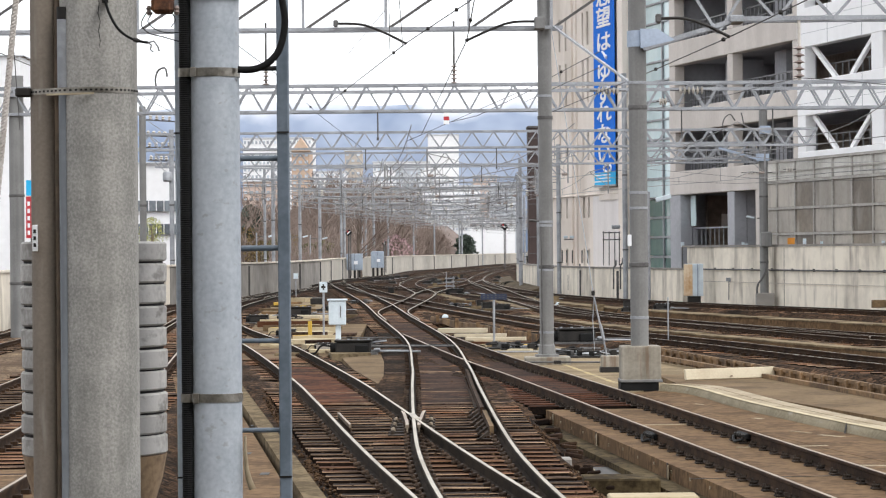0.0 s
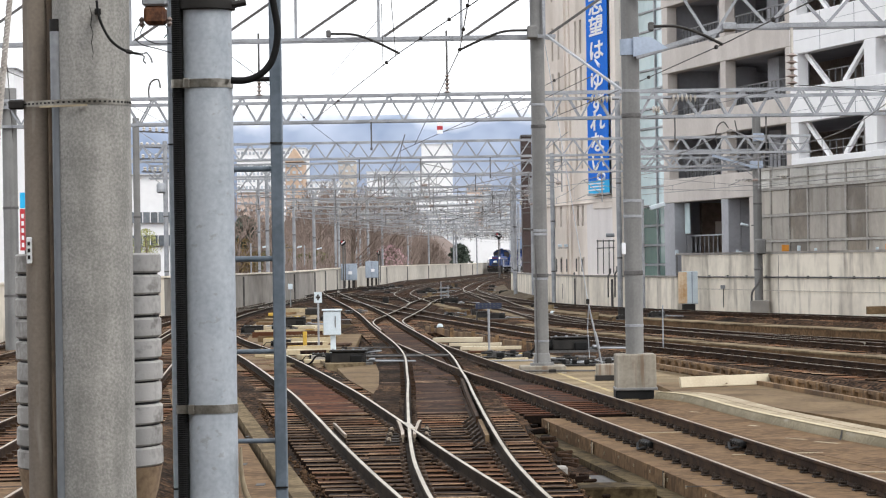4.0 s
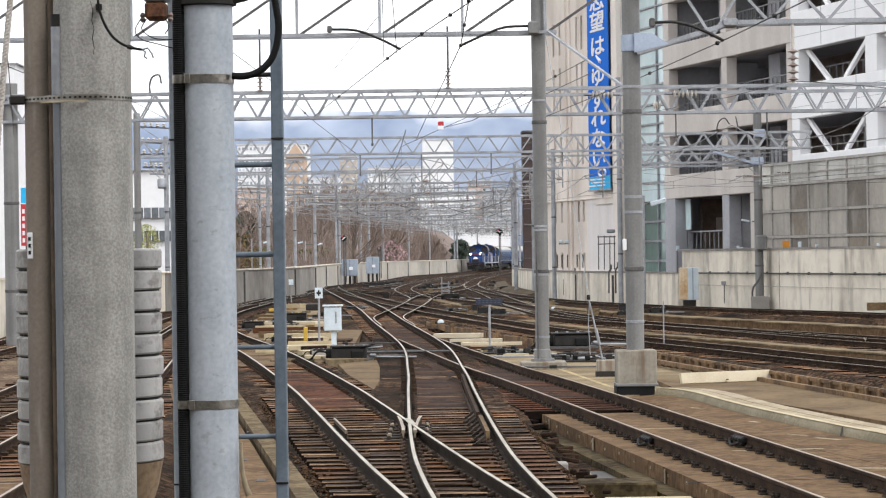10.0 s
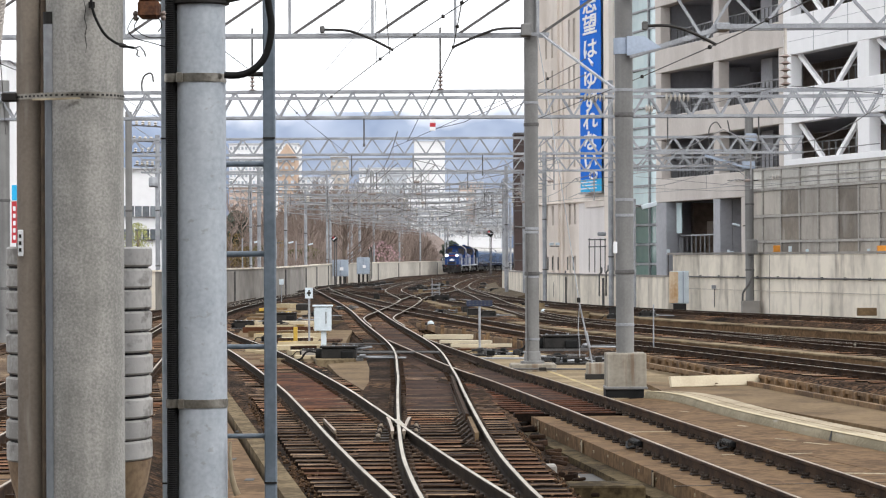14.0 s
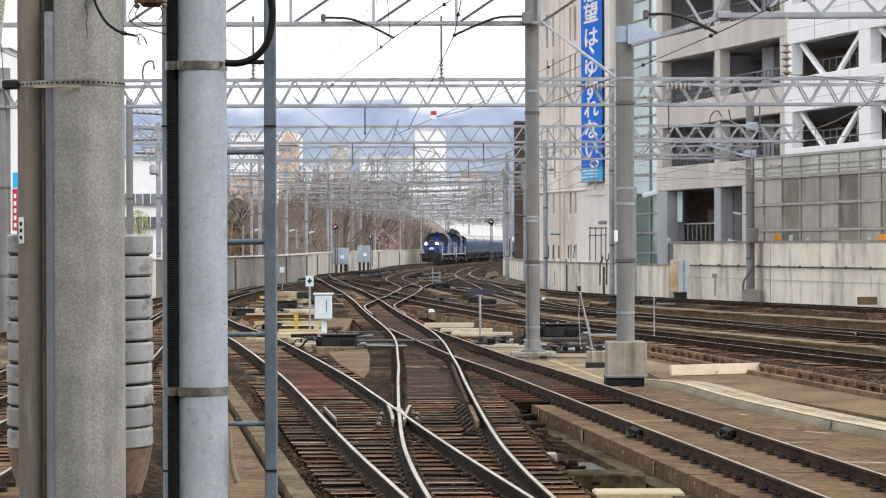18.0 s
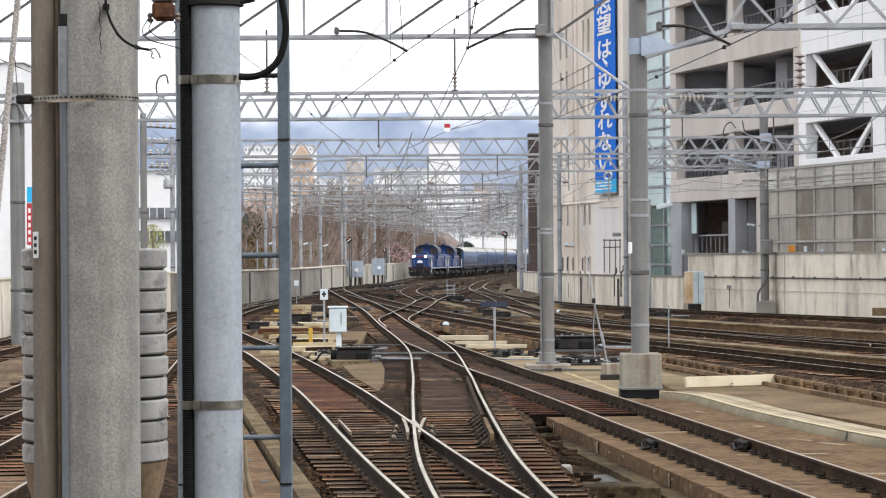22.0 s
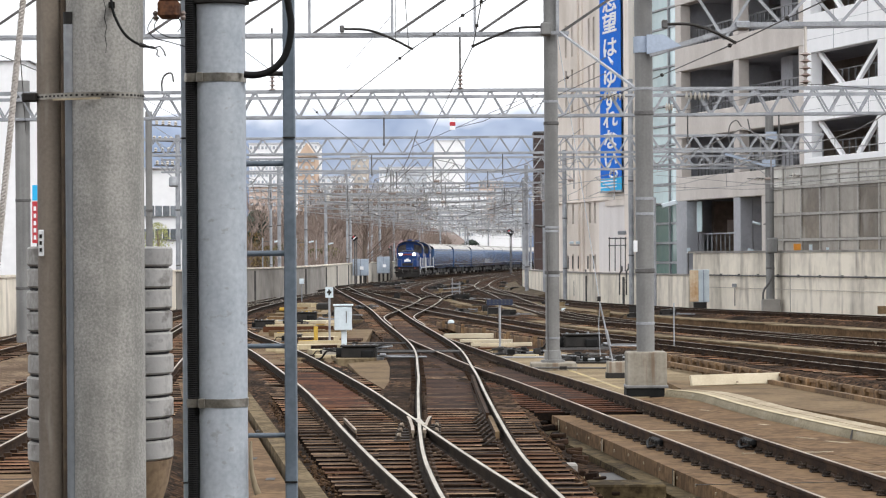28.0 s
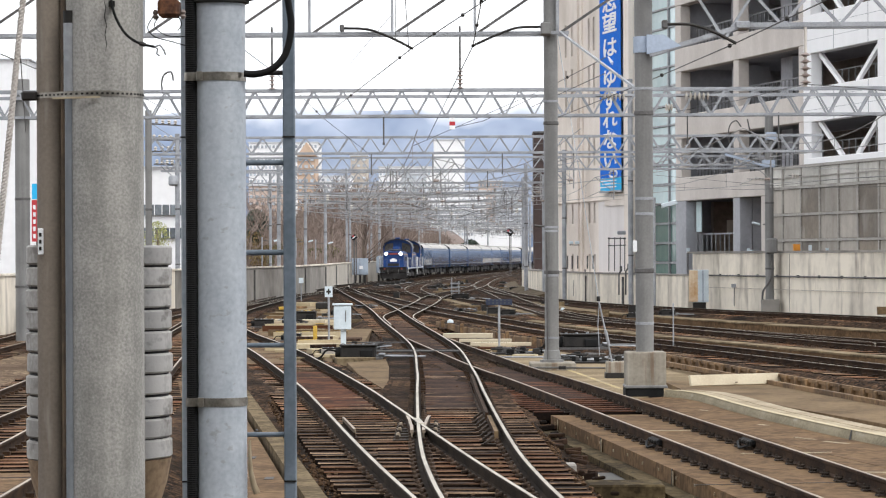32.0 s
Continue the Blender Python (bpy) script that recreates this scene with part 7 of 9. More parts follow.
def loose_stones():
    """Stones scattered between the sleepers and beside the slab, thicker in patches."""
    r = random.Random(77)
    g = Geo()
    made = 0
    axy, _ = spline(TRACK_A, 0.4)
    bx_, by_ = bxy[:, 0], bxy[:, 1]
    while made < 7000:
        y = 24 + 52 * r.random() ** 1.15
        right = float(np.interp(y, (15, 28, 38, 42, 47, 57, 76), (2.9, 2.3, 1.45, 1.1, 2.6, 1.9, 0.3)))
        left = float(np.interp(y, (15, 26.4, 36.9, 47.4, 62, 76), (0.1, -1.1, -2.25, -3.4, -2.4, -3.0)))
        x = r.uniform(left, right)
        thick = noise.noise(Vector((x * 0.9, y * 0.35, 2.0)))
        if y > 47 and -2.3 < x < -0.85 and r.random() < 0.85:
            continue
        b = abs(abs(x - float(np.interp(y, by_, bx_))) - HALF)
        if thick + r.uniform(-0.45, 0.45) < -0.02 or b < 0.09:
            continue
        mid_b, mid_a = float(np.interp(y, by_, bx_)), float(np.interp(y, axy[:, 1], axy[:, 0]))
        away = min(abs(x - mid_b), abs(x - mid_a))
        if away > 1.3 and y < 47 or away < 1.1 and r.random() < 0.72:
            continue
        s = 0.014 + 0.024 * r.random() ** 2
        bed = -0.24 if away < 1.2 else -0.24 - 0.18 * min(1.0, (away - 1.2) / 0.25)
        z = bed + 0.6 * s + (0.06 * r.random() ** 3 if away < 1.15 else 0.0)
        a, e = r.uniform(0, 6.28), r.uniform(0.55, 0.95)
        c, d = math.cos(a) * s, math.sin(a) * s
        g.add([(x + c, y + d, z), (x - d * e, y + c * e, z + 0.1 * s), (x - c, y - d, z - 0.1 * s), (x + d * e, y - c * e, z), (x + 0.2 * c, y - 0.2 * d, z + s * r.uniform(0.5, 0.9)), (x, y, z - s)],
              [(0, 1, 4), (1, 2, 4), (2, 3, 4), (3, 0, 4), (1, 0, 5), (2, 1, 5), (3, 2, 5), (0, 3, 5)])
        made += 1
    tagged(part("loose_stones", g, M_PEBBLE), "loose brown ballast stones strewn between the sleepers", "stones", kind="stuff")


loose_stones()


def crossing_frog():
    """The cast crossing where the diverging rails meet, with wing rails, blocks and bolts."""
    x, y = -0.44, 37.6
    t = thing("crossing_frog", "worn steel crossing frog with wing rails and bolted blocks", "crossing frog")
    bar = [(-0.022, -0.006), (0.022, -0.006), (0.028, -0.04), (0.012, -0.05), (0.012, -0.13), (-0.012, -0.13), (-0.012, -0.05), (-0.028, -0.04)]
    part("nose", Geo().box((x + 0.02, y + 0.2, -0.03), (0.10, 1.3, 0.075), 4, ch=0.012), M_RAILTOP, t)
    for sx, ang in ((-0.10, 2.0), (0.115, -1.0)):
        fr = []
        for i in range(9):
            u = -1.6 + 0.4 * i
            fl = 0.02 * max(0.0, abs(u) - 1.0)
            fr.append(((x + sx + math.sin(radians(-ang)) * u + (fl if sx > 0 else -fl), y + u, 0.0), (1.0, 0.0)))
        part("wing_rail", Geo().sweep(fr, bar, [0] + [1] * 7), [M_RAILDULL, M_RUST], t)
    for k in range(7):
        part("chair_plate", Geo().box((x, y - 1.6 + 0.55 * k, -0.145), (0.62, 0.2, 0.03), ch=0.006), M_FAST, t)
        for sx in (-0.25, 0.25):
            part("bolt", Geo().lathe((x + sx, y - 1.6 + 0.55 * k, -0.13), [(0.032, 0.0), (0.028, 0.045), (0.012, 0.055)], 8), M_RAILDULL if k % 2 else M_FAST, t)
    for dx, dy in ((0.07, -0.5), (-0.07, -0.5), (0.08, 0.7), (-0.08, 0.7)):
        part("spacer_block", Geo().box((x + dx, y + dy, -0.06), (0.07, 0.22, 0.09), ch=0.012), M_RUST, t)
    return t


crossing_frog()


# packed dirt between the rails, where the sleepers hardly show
for pts, y0, y1, o, nm, ma, lb in ((TRACK_B, 43.0, 104.0, 0.50, "dirt_fill", M_DIRTDARK, "packed dark dirt between the rails"), (TRACK_A, 44.0, 58.0, 0.49, "dirt_fill", M_DIRTRED, "packed reddish dirt between the rails"), (TRACK_C, 46.0, 60.0, 0.48, "dirt_fill", M_DIRTDARK, "packed dark dirt between the rails")):
    fxy, fs = spline(pts, 0.5)
    fr = [((p[0], p[1], -0.004 * noise.noise(Vector((p[1] * 0.7, 3, 1)))), s) for p, s in zip(fxy, fs) if y0 <= p[1] <= y1]
    tagged(part(nm, Geo().sweep(fr, [(-o, -0.30), (o, -0.30), (o, -0.163), (0.0, -0.155), (-o, -0.163)]), ma), lb, kind="structure")

slab("dirt_between", [(-0.60, 41.5), (-0.70, 46), (-0.76, 55), (-1.02, 68), (-1.74, 84), (-2.1, 84), (-1.62, 71), (-1.42, 64.6), (-1.19, 53.4), (-1.22, 50), (-1.12, 46), (-0.70, 41.5)], -0.36, -0.147, M_BALLAST, "dark stones and dirt between the diverging tracks")

# stone shoulders that bury the sleeper ends
for pts, y0, y1, a, b in ((TRACK_B, 40.5, 68.0, 0.70, 1.30), (TRACK_B, 43.5, 66.0, -1.25, -0.70), (TRACK_A, 47.0, 75.0, -1.45, -0.70), (TRACK_A, 52.0, 75.0, 0.70, 1.2), (TRACK_C, 43.5, 70.0, -1.30, -0.70)):
    fxy, fs = spline(pts, 0.35)
    fr = []
    for p, s in zip(fxy, fs):
        if y0 <= p[1] <= y1:
            rise = min(1.0, (p[1] - y0) / 3.0) * 0.09 - 0.09 + 0.018 * noise.noise(Vector((p[1] * 1.1, a, 4)))
            fr.append(((p[0], p[1], rise), s))
    m_ = (a + b) / 2
    tagged(part("ballast_shoulder", Geo().sweep(fr, [(a, -0.36), (b, -0.36), (b, -0.20), (m_, -0.150), (a, -0.165)]), M_BALLAST), "dark stone shoulder over the sleeper ends", kind="structure")

# cable ducts along the right-hand tracks
for pts, w, zt, lb in (([(17.0, 72), (12.2, 90), (9.3, 101), (6.8, 113), (5.2, 126), (4.6, 140)], 0.8, -0.1, "long tan concrete cable duct between the tracks"), ([(11.6, 58), (8.2, 73), (6.0, 83), (4.3, 92), (3.0, 101)], 0.45, -0.12, "long grey concrete cable duct between the tracks"),
                       ([(1.3, 150), (2.27, 137.5), (3.0, 123), (3.82, 108.4)], 0.6, -0.12, "pale concrete cable duct between the far tracks"), ([(-0.75, 163), (-0.1, 150), (0.7, 138), (1.3, 131)], 0.5, -0.12, "pale concrete cable duct between the far tracks"),
                       ([(20.0, 90), (14.5, 108), (10.6, 121), (8.0, 134)], 0.5, -0.15, "long tan concrete cable duct beside the wall")):
    dxy, ds = spline(pts, 1.6)
    duct = thing("cable_duct", lb, "cable duct")
    part("channel", Geo().sweep([((p[0], p[1], 0.0), s) for p, s in zip(dxy, ds)], [(-w / 2, -0.44), (w / 2, -0.44), (w / 2, zt - 0.05), (-w / 2, zt - 0.05)]), M_SLAB, duct)
    one = None
    for p, s in zip(dxy[:-1], ds):
        m = pose(p[0], p[1], zt - 0.02 + random.uniform(-0.012, 0.012), 0, 0, math.degrees(math.atan2(s[1], s[0])) + random.uniform(-1.5, 1.5))
        if one is None:
            one = part("lid", Geo().box((0, 0.8, 0), (w * 1.06, 1.56, 0.05), ch=0.008), M_WALK, duct)
            one.matrix_basis = m
        else:
            share(one, m, duct)


line = thing("form_line", "thin form line along the retaining wall", "joint")
part("groove", Geo().beam(Vector((26.0, 75.0, 0.72)) + wn_ * 0.2, Vector((12.2, 133.0, 0.72)) + wn_ * 0.2, 0.008, 0.025), M_STAIN, line)


# ground along the left-hand tracks
M_GRAVEL = stones("tan_gravel", (0.42, 0.31, 0.20), (0.09, 0.06, 0.04), 0.09)
slab("gravel_strip", [(-11.2, 50), (-8.5, 50), (-9.6, 76), (-11.4, 76)], -0.44, -0.2, M_GRAVEL, "tan gravel between the left-hand tracks")
slab("grey_strip", [(-8.75, 20), (-8.25, 20), (-8.45, 49.5), (-9.2, 49.5)], -0.44, -0.14, M_WALLG, "grey concrete strip beside the track")
slab("left_slab", [(-6.2, 14), (-3.75, 14), (-3.9, 31.0), (-6.3, 31.0)], -0.44, -0.158, M_SLAB, "tan concrete slab under the left-hand track")


# timbers, rods and paint on the left-hand pad
rp = random.Random(12)
for y, x0, x1, ma, lb in ((66.0, -3.1, -2.5, M_WALLG, "pale concrete beam across the pad"), (69.6, -3.55, -2.9, M_SLEEPER, "dark timber beam across the pad"), (73.6, -4.1, -2.9, M_WOOD, "pale timber beam across the pad"), (76.8, -4.55, -3.3, M_SLEEPER, "dark timber beam across the pad"),
                          (81.6, -5.25, -3.2, M_WOOD, "pale timber beam across the pad"), (84.2, -5.6, -3.4, M_WALKB, "brown timber beam across the pad"), (89.0, -6.1, -3.8, M_SLEEPER, "dark timber beam across the pad"), (91.5, -6.2, -3.6, M_WOOD, "pale timber beam across the pad")):
    t = thing("timber_beam", lb, "beam", group="timber beams on the pad")
    part("beam", Geo().beam((x0, y, -0.06), (x1, y + rp.uniform(-0.3, 0.3), -0.05), 0.24, 0.18), ma, t)
for x0, y0, x1, y1 in ((-4.1, 73.65, -3.7, 73.65), (-5.2, 81.65, -4.7, 81.7), (-4.4, 81.65, -4.2, 81.7), (-4.5, 91.5, -4.2, 91.5)):
    t = thing("yellow_mark", "worn yellow paint mark on a beam", "paint mark")
    part("mark", Geo().beam((x0, y0, 0.032), (x1, y1, 0.034), 0.22, 0.012), M_YELLOW, t)
for k in range(22):
    y = 64.5 + 1.28 * k + rp.uniform(-0.3, 0.3)
    xl, xr = float(np.interp(y, (62, 76, 92), (-4.6, -5.0, -6.2))), float(np.interp(y, (62, 70, 92), (-2.6, -2.2, -2.7)))
    w = rp.uniform(0.5, 1.4)
    x0 = rp.uniform(xl, xr - w)
    ma, lb = rp.choice(((M_WOOD, "pale timber beam across the pad"), (M_WALKM, "tan concrete beam across the pad"), (M_SLEEPER, "dark timber beam across the pad"), (M_SLEEPERFAR, "dark timber beam across the pad"), (M_WALK, "grey concrete beam across the pad")))
    t = thing("timber_beam", lb, "beam", group="timber beams on the pad")
    h = rp.uniform(0.05, 0.13)
    part("beam", Geo().box((x0 + w / 2, y, -0.16 + h / 2), (w, rp.uniform(0.2, 0.6), h), rp.uniform(-2, 2), ch=0.01), ma, t)


def point_lock(x, y, n, seed):
    """A low nest of rods, cranks and small boxes that works the points."""
    r = random.Random(seed)
    t = thing("point_lock", "nest of dark and bright rods and cranks", "point lock", pose(x, y, -0.15), group="point locks beside the masts")
    part("base_plate", Geo().box((0, 0, 0.02), (0.9, 0.5, 0.05), ch=0.01), M_IRON, t)
    for k in range(n):
        a, b = r.uniform(-0.45, 0.45), r.uniform(-0.25, 0.25)
        if k % 3 == 0:
            part("crank_box", Geo().box((a, b, 0.10), (r.uniform(0.08, 0.2), 0.12, r.uniform(0.1, 0.2)), r.uniform(-20, 20), ch=0.015), r.choice((M_IRON, M_BLACK, M_GALVD)), t)
        else:
            part("rod", Geo().tube([(a - 0.2, b, r.uniform(0.06, 0.16)), (a + r.uniform(0.05, 0.3), b + r.uniform(-0.1, 0.1), r.uniform(0.06, 0.18))], r.uniform(0.012, 0.026), 6), r.choice((M_GALV, M_IRON, M_IRON, M_GALVD)), t, smooth=True)
    return t


for k, (x, y) in enumerate(((3.25, 61.5), (3.75, 61.8), (2.95, 63.2), (1.5, 67.2), (1.85, 66.8), (-2.1, 70.5), (-5.6, 99.0), (0.75, 118.0), (-3.9, 128.0), (2.3, 137.0))):
    point_lock(x, y, 11, 60 + k)
switch_machine(-2.95, 67.6, 6, "black point machine on the pad", 0.5)
switch_machine(-4.55, 78.9, -4, "black point machine on the pad", 0.6)
for x0, y0, x1, y1, r, ma in ((-3.3, 69.0, 0.1, 68.6, 0.022, M_IRON), (-4.0, 75.0, -1.2, 74.6, 0.02, M_GALVD), (1.2, 63.6, 4.6, 63.0, 0.022, M_GALV), (1.5, 57.6, 3.3, 57.2, 0.02, M_GALVD)):
    t = thing("pull_rod", "long steel pull rod between the point machines", "rod", group="pull rods of the points")
    part("rod", Geo().tube([(x0, y0, -0.08), (x1, y1, -0.08)], r, 8), ma, t, smooth=True)
    part("joint", Geo().box(((x0 + x1) / 2, (y0 + y1) / 2, -0.08), (0.16, 0.07, 0.07), ch=0.01), M_IRON, t)
t = thing("marker_stone", "small pale concrete marker stone at the ditch", "marker stone")
part("stone", Geo().box((1.45, 33.4, -0.33), (0.22, 0.3, 0.14), ch=0.02), M_WALLG, t)
t = thing("broken_board", "pale broken board lying in the ditch", "board")
part("board", Geo().box((1.55, 32.6, -0.36), (0.5, 0.09, 0.05), -12, ch=0.01), M_KERB, t)
rd = random.Random(8)
for k in range(60):
    y = rd.uniform(28.5, 46)
    x = float(np.interp(y, bxy[:, 1], bxy[:, 0])) + rd.uniform(1.05, 1.5)
    t = thing("debris_block", "dark broken timber piece beside the track", "debris", pose(x, y, -0.30, rd.uniform(-8, 8), rd.uniform(-8, 8), rd.uniform(-35, 35)), group="debris beside the track")
    part("piece", Geo().box((0, 0, 0), (rd.uniform(0.06, 0.26), rd.uniform(0.03, 0.09), rd.uniform(0.03, 0.08)), ch=0.012), rd.choice((M_SHADETIMBER, M_SHADETIMBER, M_RUST, M_SLEEPERFAR)), t)


# ---------------------------------------------------------------- the train
M_CABWIN = mat("cab_glass", (0.095, 0.085, 0.08), (0.055, 0.05, 0.048), 0.1, bump=0)
M_COACHWIN = mat("coach_window", (0.030, 0.045, 0.085), (0.022, 0.035, 0.07), 0.12, bump=0)
M_LOCOROOF = mat("loco_roof", (0.012, 0.017, 0.035), (0.008, 0.011, 0.022), 0.5, bump=0.05)
M_GOLD = mat("gold_line", (0.55, 0.36, 0.13), (0.46, 0.29, 0.10), 0.4, 0.3, bump=0)
M_RAILW = mat("white_rail_paint", (0.58, 0.58, 0.57), (0.46, 0.46, 0.45), 0.5, bump=0)
M_DIAPH = mat("gangway_rubber", (0.016, 0.017, 0.02), (0.010, 0.010, 0.012), 0.8, spec=0.2, bump=0.1)


def locomotive(label, lit=True):
    """A centre-cab diesel; the front is towards -y, the middle at the origin, rails at z = 0."""
    t = thing("diesel_locomotive", label, "locomotive")
    for sg in (-1, 1):
        # the hood: its nose leans back, the shoulders are rounded
        hood = Geo()
        prof = [(-0.98, 1.25), (0.98, 1.25), (1.0, 1.45), (1.0, 2.42), (0.90, 2.66), (0.62, 2.78), (-0.62, 2.78), (-0.90, 2.66), (-1.0, 2.42), (-1.0, 1.45)]
        ends = [(8.42, 0.97), (8.30, 1.0), (7.6, 1.0), (1.45, 1.0)]
        ends = [(y * sg, k) for y, k in (ends if sg < 0 else ends[::-1])]
        for y, k in ends:
            hood.v += [(a * k, y - 0.10 * sg * max(0.0, b - 1.9) * (abs(y) > 8), 1.25 + (b - 1.25) * k) for a, b in prof]
        n = len(prof)
        for i in range(3):
            for j in range(n):
                hood.f.append((i * n + j, i * n + (j + 1) % n, (i + 1) * n + (j + 1) % n, (i + 1) * n + j))
                hood.m.append(0)
        hood.f += [tuple(range(n))[::-1], tuple(range(3 * n, 4 * n))]
        hood.m += [0, 0]
        h = part("hood", hood, M_BLUEL, t)
        e = 8.42 * sg
        part("head_badge", Geo().box((0, e + 0.02 * sg, 1.86), (0.66, 0.04, 0.22), ch=0.015), M_LETTER if sg < 0 else M_BLUEL, h, "pale head badge")
        part("badge_wing", Geo().box((0, e + 0.015 * sg, 2.02), (0.34, 0.03, 0.10), ch=0.01), M_LETTER if sg < 0 else M_BLUEL, h)
        part("red_band", Geo().box((0, e - 0.03 * sg, 2.50), (1.86, 0.03, 0.15), ch=0.01), M_REDP, h, "red band between the lamps")
        part("nose_grille", Geo().box((0, e + 0.012 * sg, 1.47), (1.1, 0.03, 0.26), ch=0.01), M_UNDER, h)
        for x in (-0.70, 0.70):
            part("lamp_housing", Geo().tube([(x, e + 0.10 * sg, 2.52), (x, e - 0.25 * sg, 2.52)], 0.21, 16), M_BLUEL, h, smooth=True)
            part("head_lamp", Geo().tube([(x, e + 0.08 * sg, 2.52), (x, e + 0.13 * sg, 2.52)], 0.145, 16), M_LAMP if lit and sg < 0 else M_GLASSD, h, "lit head lamp" if lit and sg < 0 else "unlit lamp")
        part("roof_fan", Geo().lathe((0, 5.6 * sg, 2.78), [(0.62, 0.0), (0.62, 0.14), (0.52, 0.18), (0.1, 0.18)], 20), M_LOCOROOF, h, smooth=True)
        part("hood_vent", Geo().box((0, 3.1 * sg, 2.98), (0.62, 2.3, 0.42), ch=0.06), M_BLUEL, h)
        for side in (-1, 1):
            part("gold_line", Geo().box((1.003 * side, 4.95 * sg, 2.44), (0.012, 6.8, 0.07)), M_GOLD, h, "thin gold line")
            for i in range(4):
                part("side_door", Geo().box((1.002 * side, sg * (2.6 + 1.5 * i), 1.85), (0.02, 1.1, 0.85), ch=0.01), M_BLUEL, h)
                part("side_grille", Geo().box((1.008 * side, sg * (2.6 + 1.5 * i), 2.02), (0.02, 0.8, 0.34)), M_UNDER, h)
        part("end_sill", Geo().box((0, 8.82 * sg, 0.98), (2.5, 0.3, 0.42), ch=0.05), M_UNDER, t)
        part("end_platform", Geo().box((0, 8.7 * sg, 1.22), (2.6, 0.7, 0.06)), M_UNDER, t)
        plough = Geo()
        plough.add([(-1.2, 8.6 * sg, 0.16), (0, 8.98 * sg, 0.16), (1.2, 8.6 * sg, 0.16), (-1.3, 8.75 * sg, 0.74), (0, 8.95 * sg, 0.74), (1.3, 8.75 * sg, 0.74), (-1.2, 8.3 * sg, 0.16), (1.2, 8.3 * sg, 0.16), (-1.3, 8.3 * sg, 0.74), (1.3, 8.3 * sg, 0.74)],
                   [(0, 1, 4, 3), (1, 2, 5, 4), (6, 0, 3, 8), (2, 7, 9, 5), (7, 6, 8, 9), (3, 4, 5, 9, 8), (6, 7, 2, 1, 0)])
        part("snow_plough", plough, M_UNDER, t, "black snow plough")
        cp = part("coupler", Geo().box((0, 9.02 * sg, 0.88), (0.26, 0.42, 0.26), ch=0.05), M_UNDER, t)
        for x in (-0.5, 0.5):
            part("air_hose", Geo().tube([(x, 9.0 * sg, 1.0), (x, 9.1 * sg, 0.8), (x * 0.9, 9.08 * sg, 0.6)], 0.035, 6), M_GALVD, cp)
        for x in (-1.16, 1.16):
            part("tail_lamp", Geo().tube([(x * 0.7, 8.97 * sg, 1.08), (x * 0.7, 9.03 * sg, 1.08)], 0.08, 10), M_REDP, t)
            part("front_rail", Geo().tube([(x * 0.5, 9.0 * sg, 1.25), (x * 0.5, 9.0 * sg, 2.0), (x * 1.12, 9.0 * sg, 2.0), (x * 1.12, 8.95 * sg, 0.62)], 0.022, 6), M_STEELRAIL, t)
            part("corner_rail", Geo().tube([(x * 1.16, 8.4 * sg, 1.25), (x * 1.16, 8.0 * sg, 2.2), (x * 1.16, 7.6 * sg, 1.25)], 0.034, 6), M_RAILW, t, "white corner hand rail")
            part("side_rail", Geo().tube([(x * 1.16, 7.4 * sg, 2.1), (x * 1.16, 1.7 * sg, 2.1)], 0.026, 6), M_STEELRAIL, t)
            for i in range(4):
                part("rail_post", Geo().tube([(x * 1.16, (7.3 - 1.8 * i) * sg, 1.25), (x * 1.16, (7.3 - 1.8 * i) * sg, 2.12)], 0.020 if i % 3 else 0.03, 6), M_RAILW if i % 3 == 0 else M_STEELRAIL, t)
            part("step", Geo().box((x * 1.1, 8.2 * sg, 0.62), (0.28, 0.7, 0.06)), M_UNDER, t)
            part("step_rail", Geo().tube([(x * 1.19, 8.6 * sg, 0.5), (x * 1.19, 7.7 * sg, 1.28)], 0.03, 6), M_RAILW, t, "white step rail")
    part("frame", Geo().box((0, 0, 1.12), (2.74, 17.2, 0.2), ch=0.03), M_BLUEL, t)
    for x in (-1.385, 1.385):
        part("white_line", Geo().box((x, 0, 1.12), (0.03, 15.4, 0.09), ch=0.01), M_RAILW, t, "white sill line")
    prof = [(-1.36, 1.22), (1.36, 1.22), (1.40, 2.2), (1.40, 3.12), (1.24, 3.52), (0.75, 3.83), (0.0, 3.92), (-0.75, 3.83), (-1.24, 3.52), (-1.40, 3.12), (-1.40, 2.2)]
    cb = part("cab", Geo().sweep([((0, -1.45, 0), (1, 0)), ((0, 1.45, 0), (1, 0))], prof), M_BLUEL, t)
    rf = Geo().sweep([((0, -1.85, 0), (1, 0)), ((0, 1.85, 0), (1, 0))], [(-1.47, 3.08), (-1.28, 3.56), (-0.77, 3.89), (0, 3.98), (0.77, 3.89), (1.28, 3.56), (1.47, 3.08), (1.40, 3.10), (1.22, 3.48), (0.74, 3.79), (0, 3.87), (-0.74, 3.79), (-1.22, 3.48), (-1.40, 3.10)])
    part("cab_roof", rf, M_LOCOROOF, cb, "dark blue arched roof")
    part("roof_horn", Geo().box((0, -1.4, 4.04), (0.5, 0.4, 0.14), ch=0.04), M_BLUEL, cb)
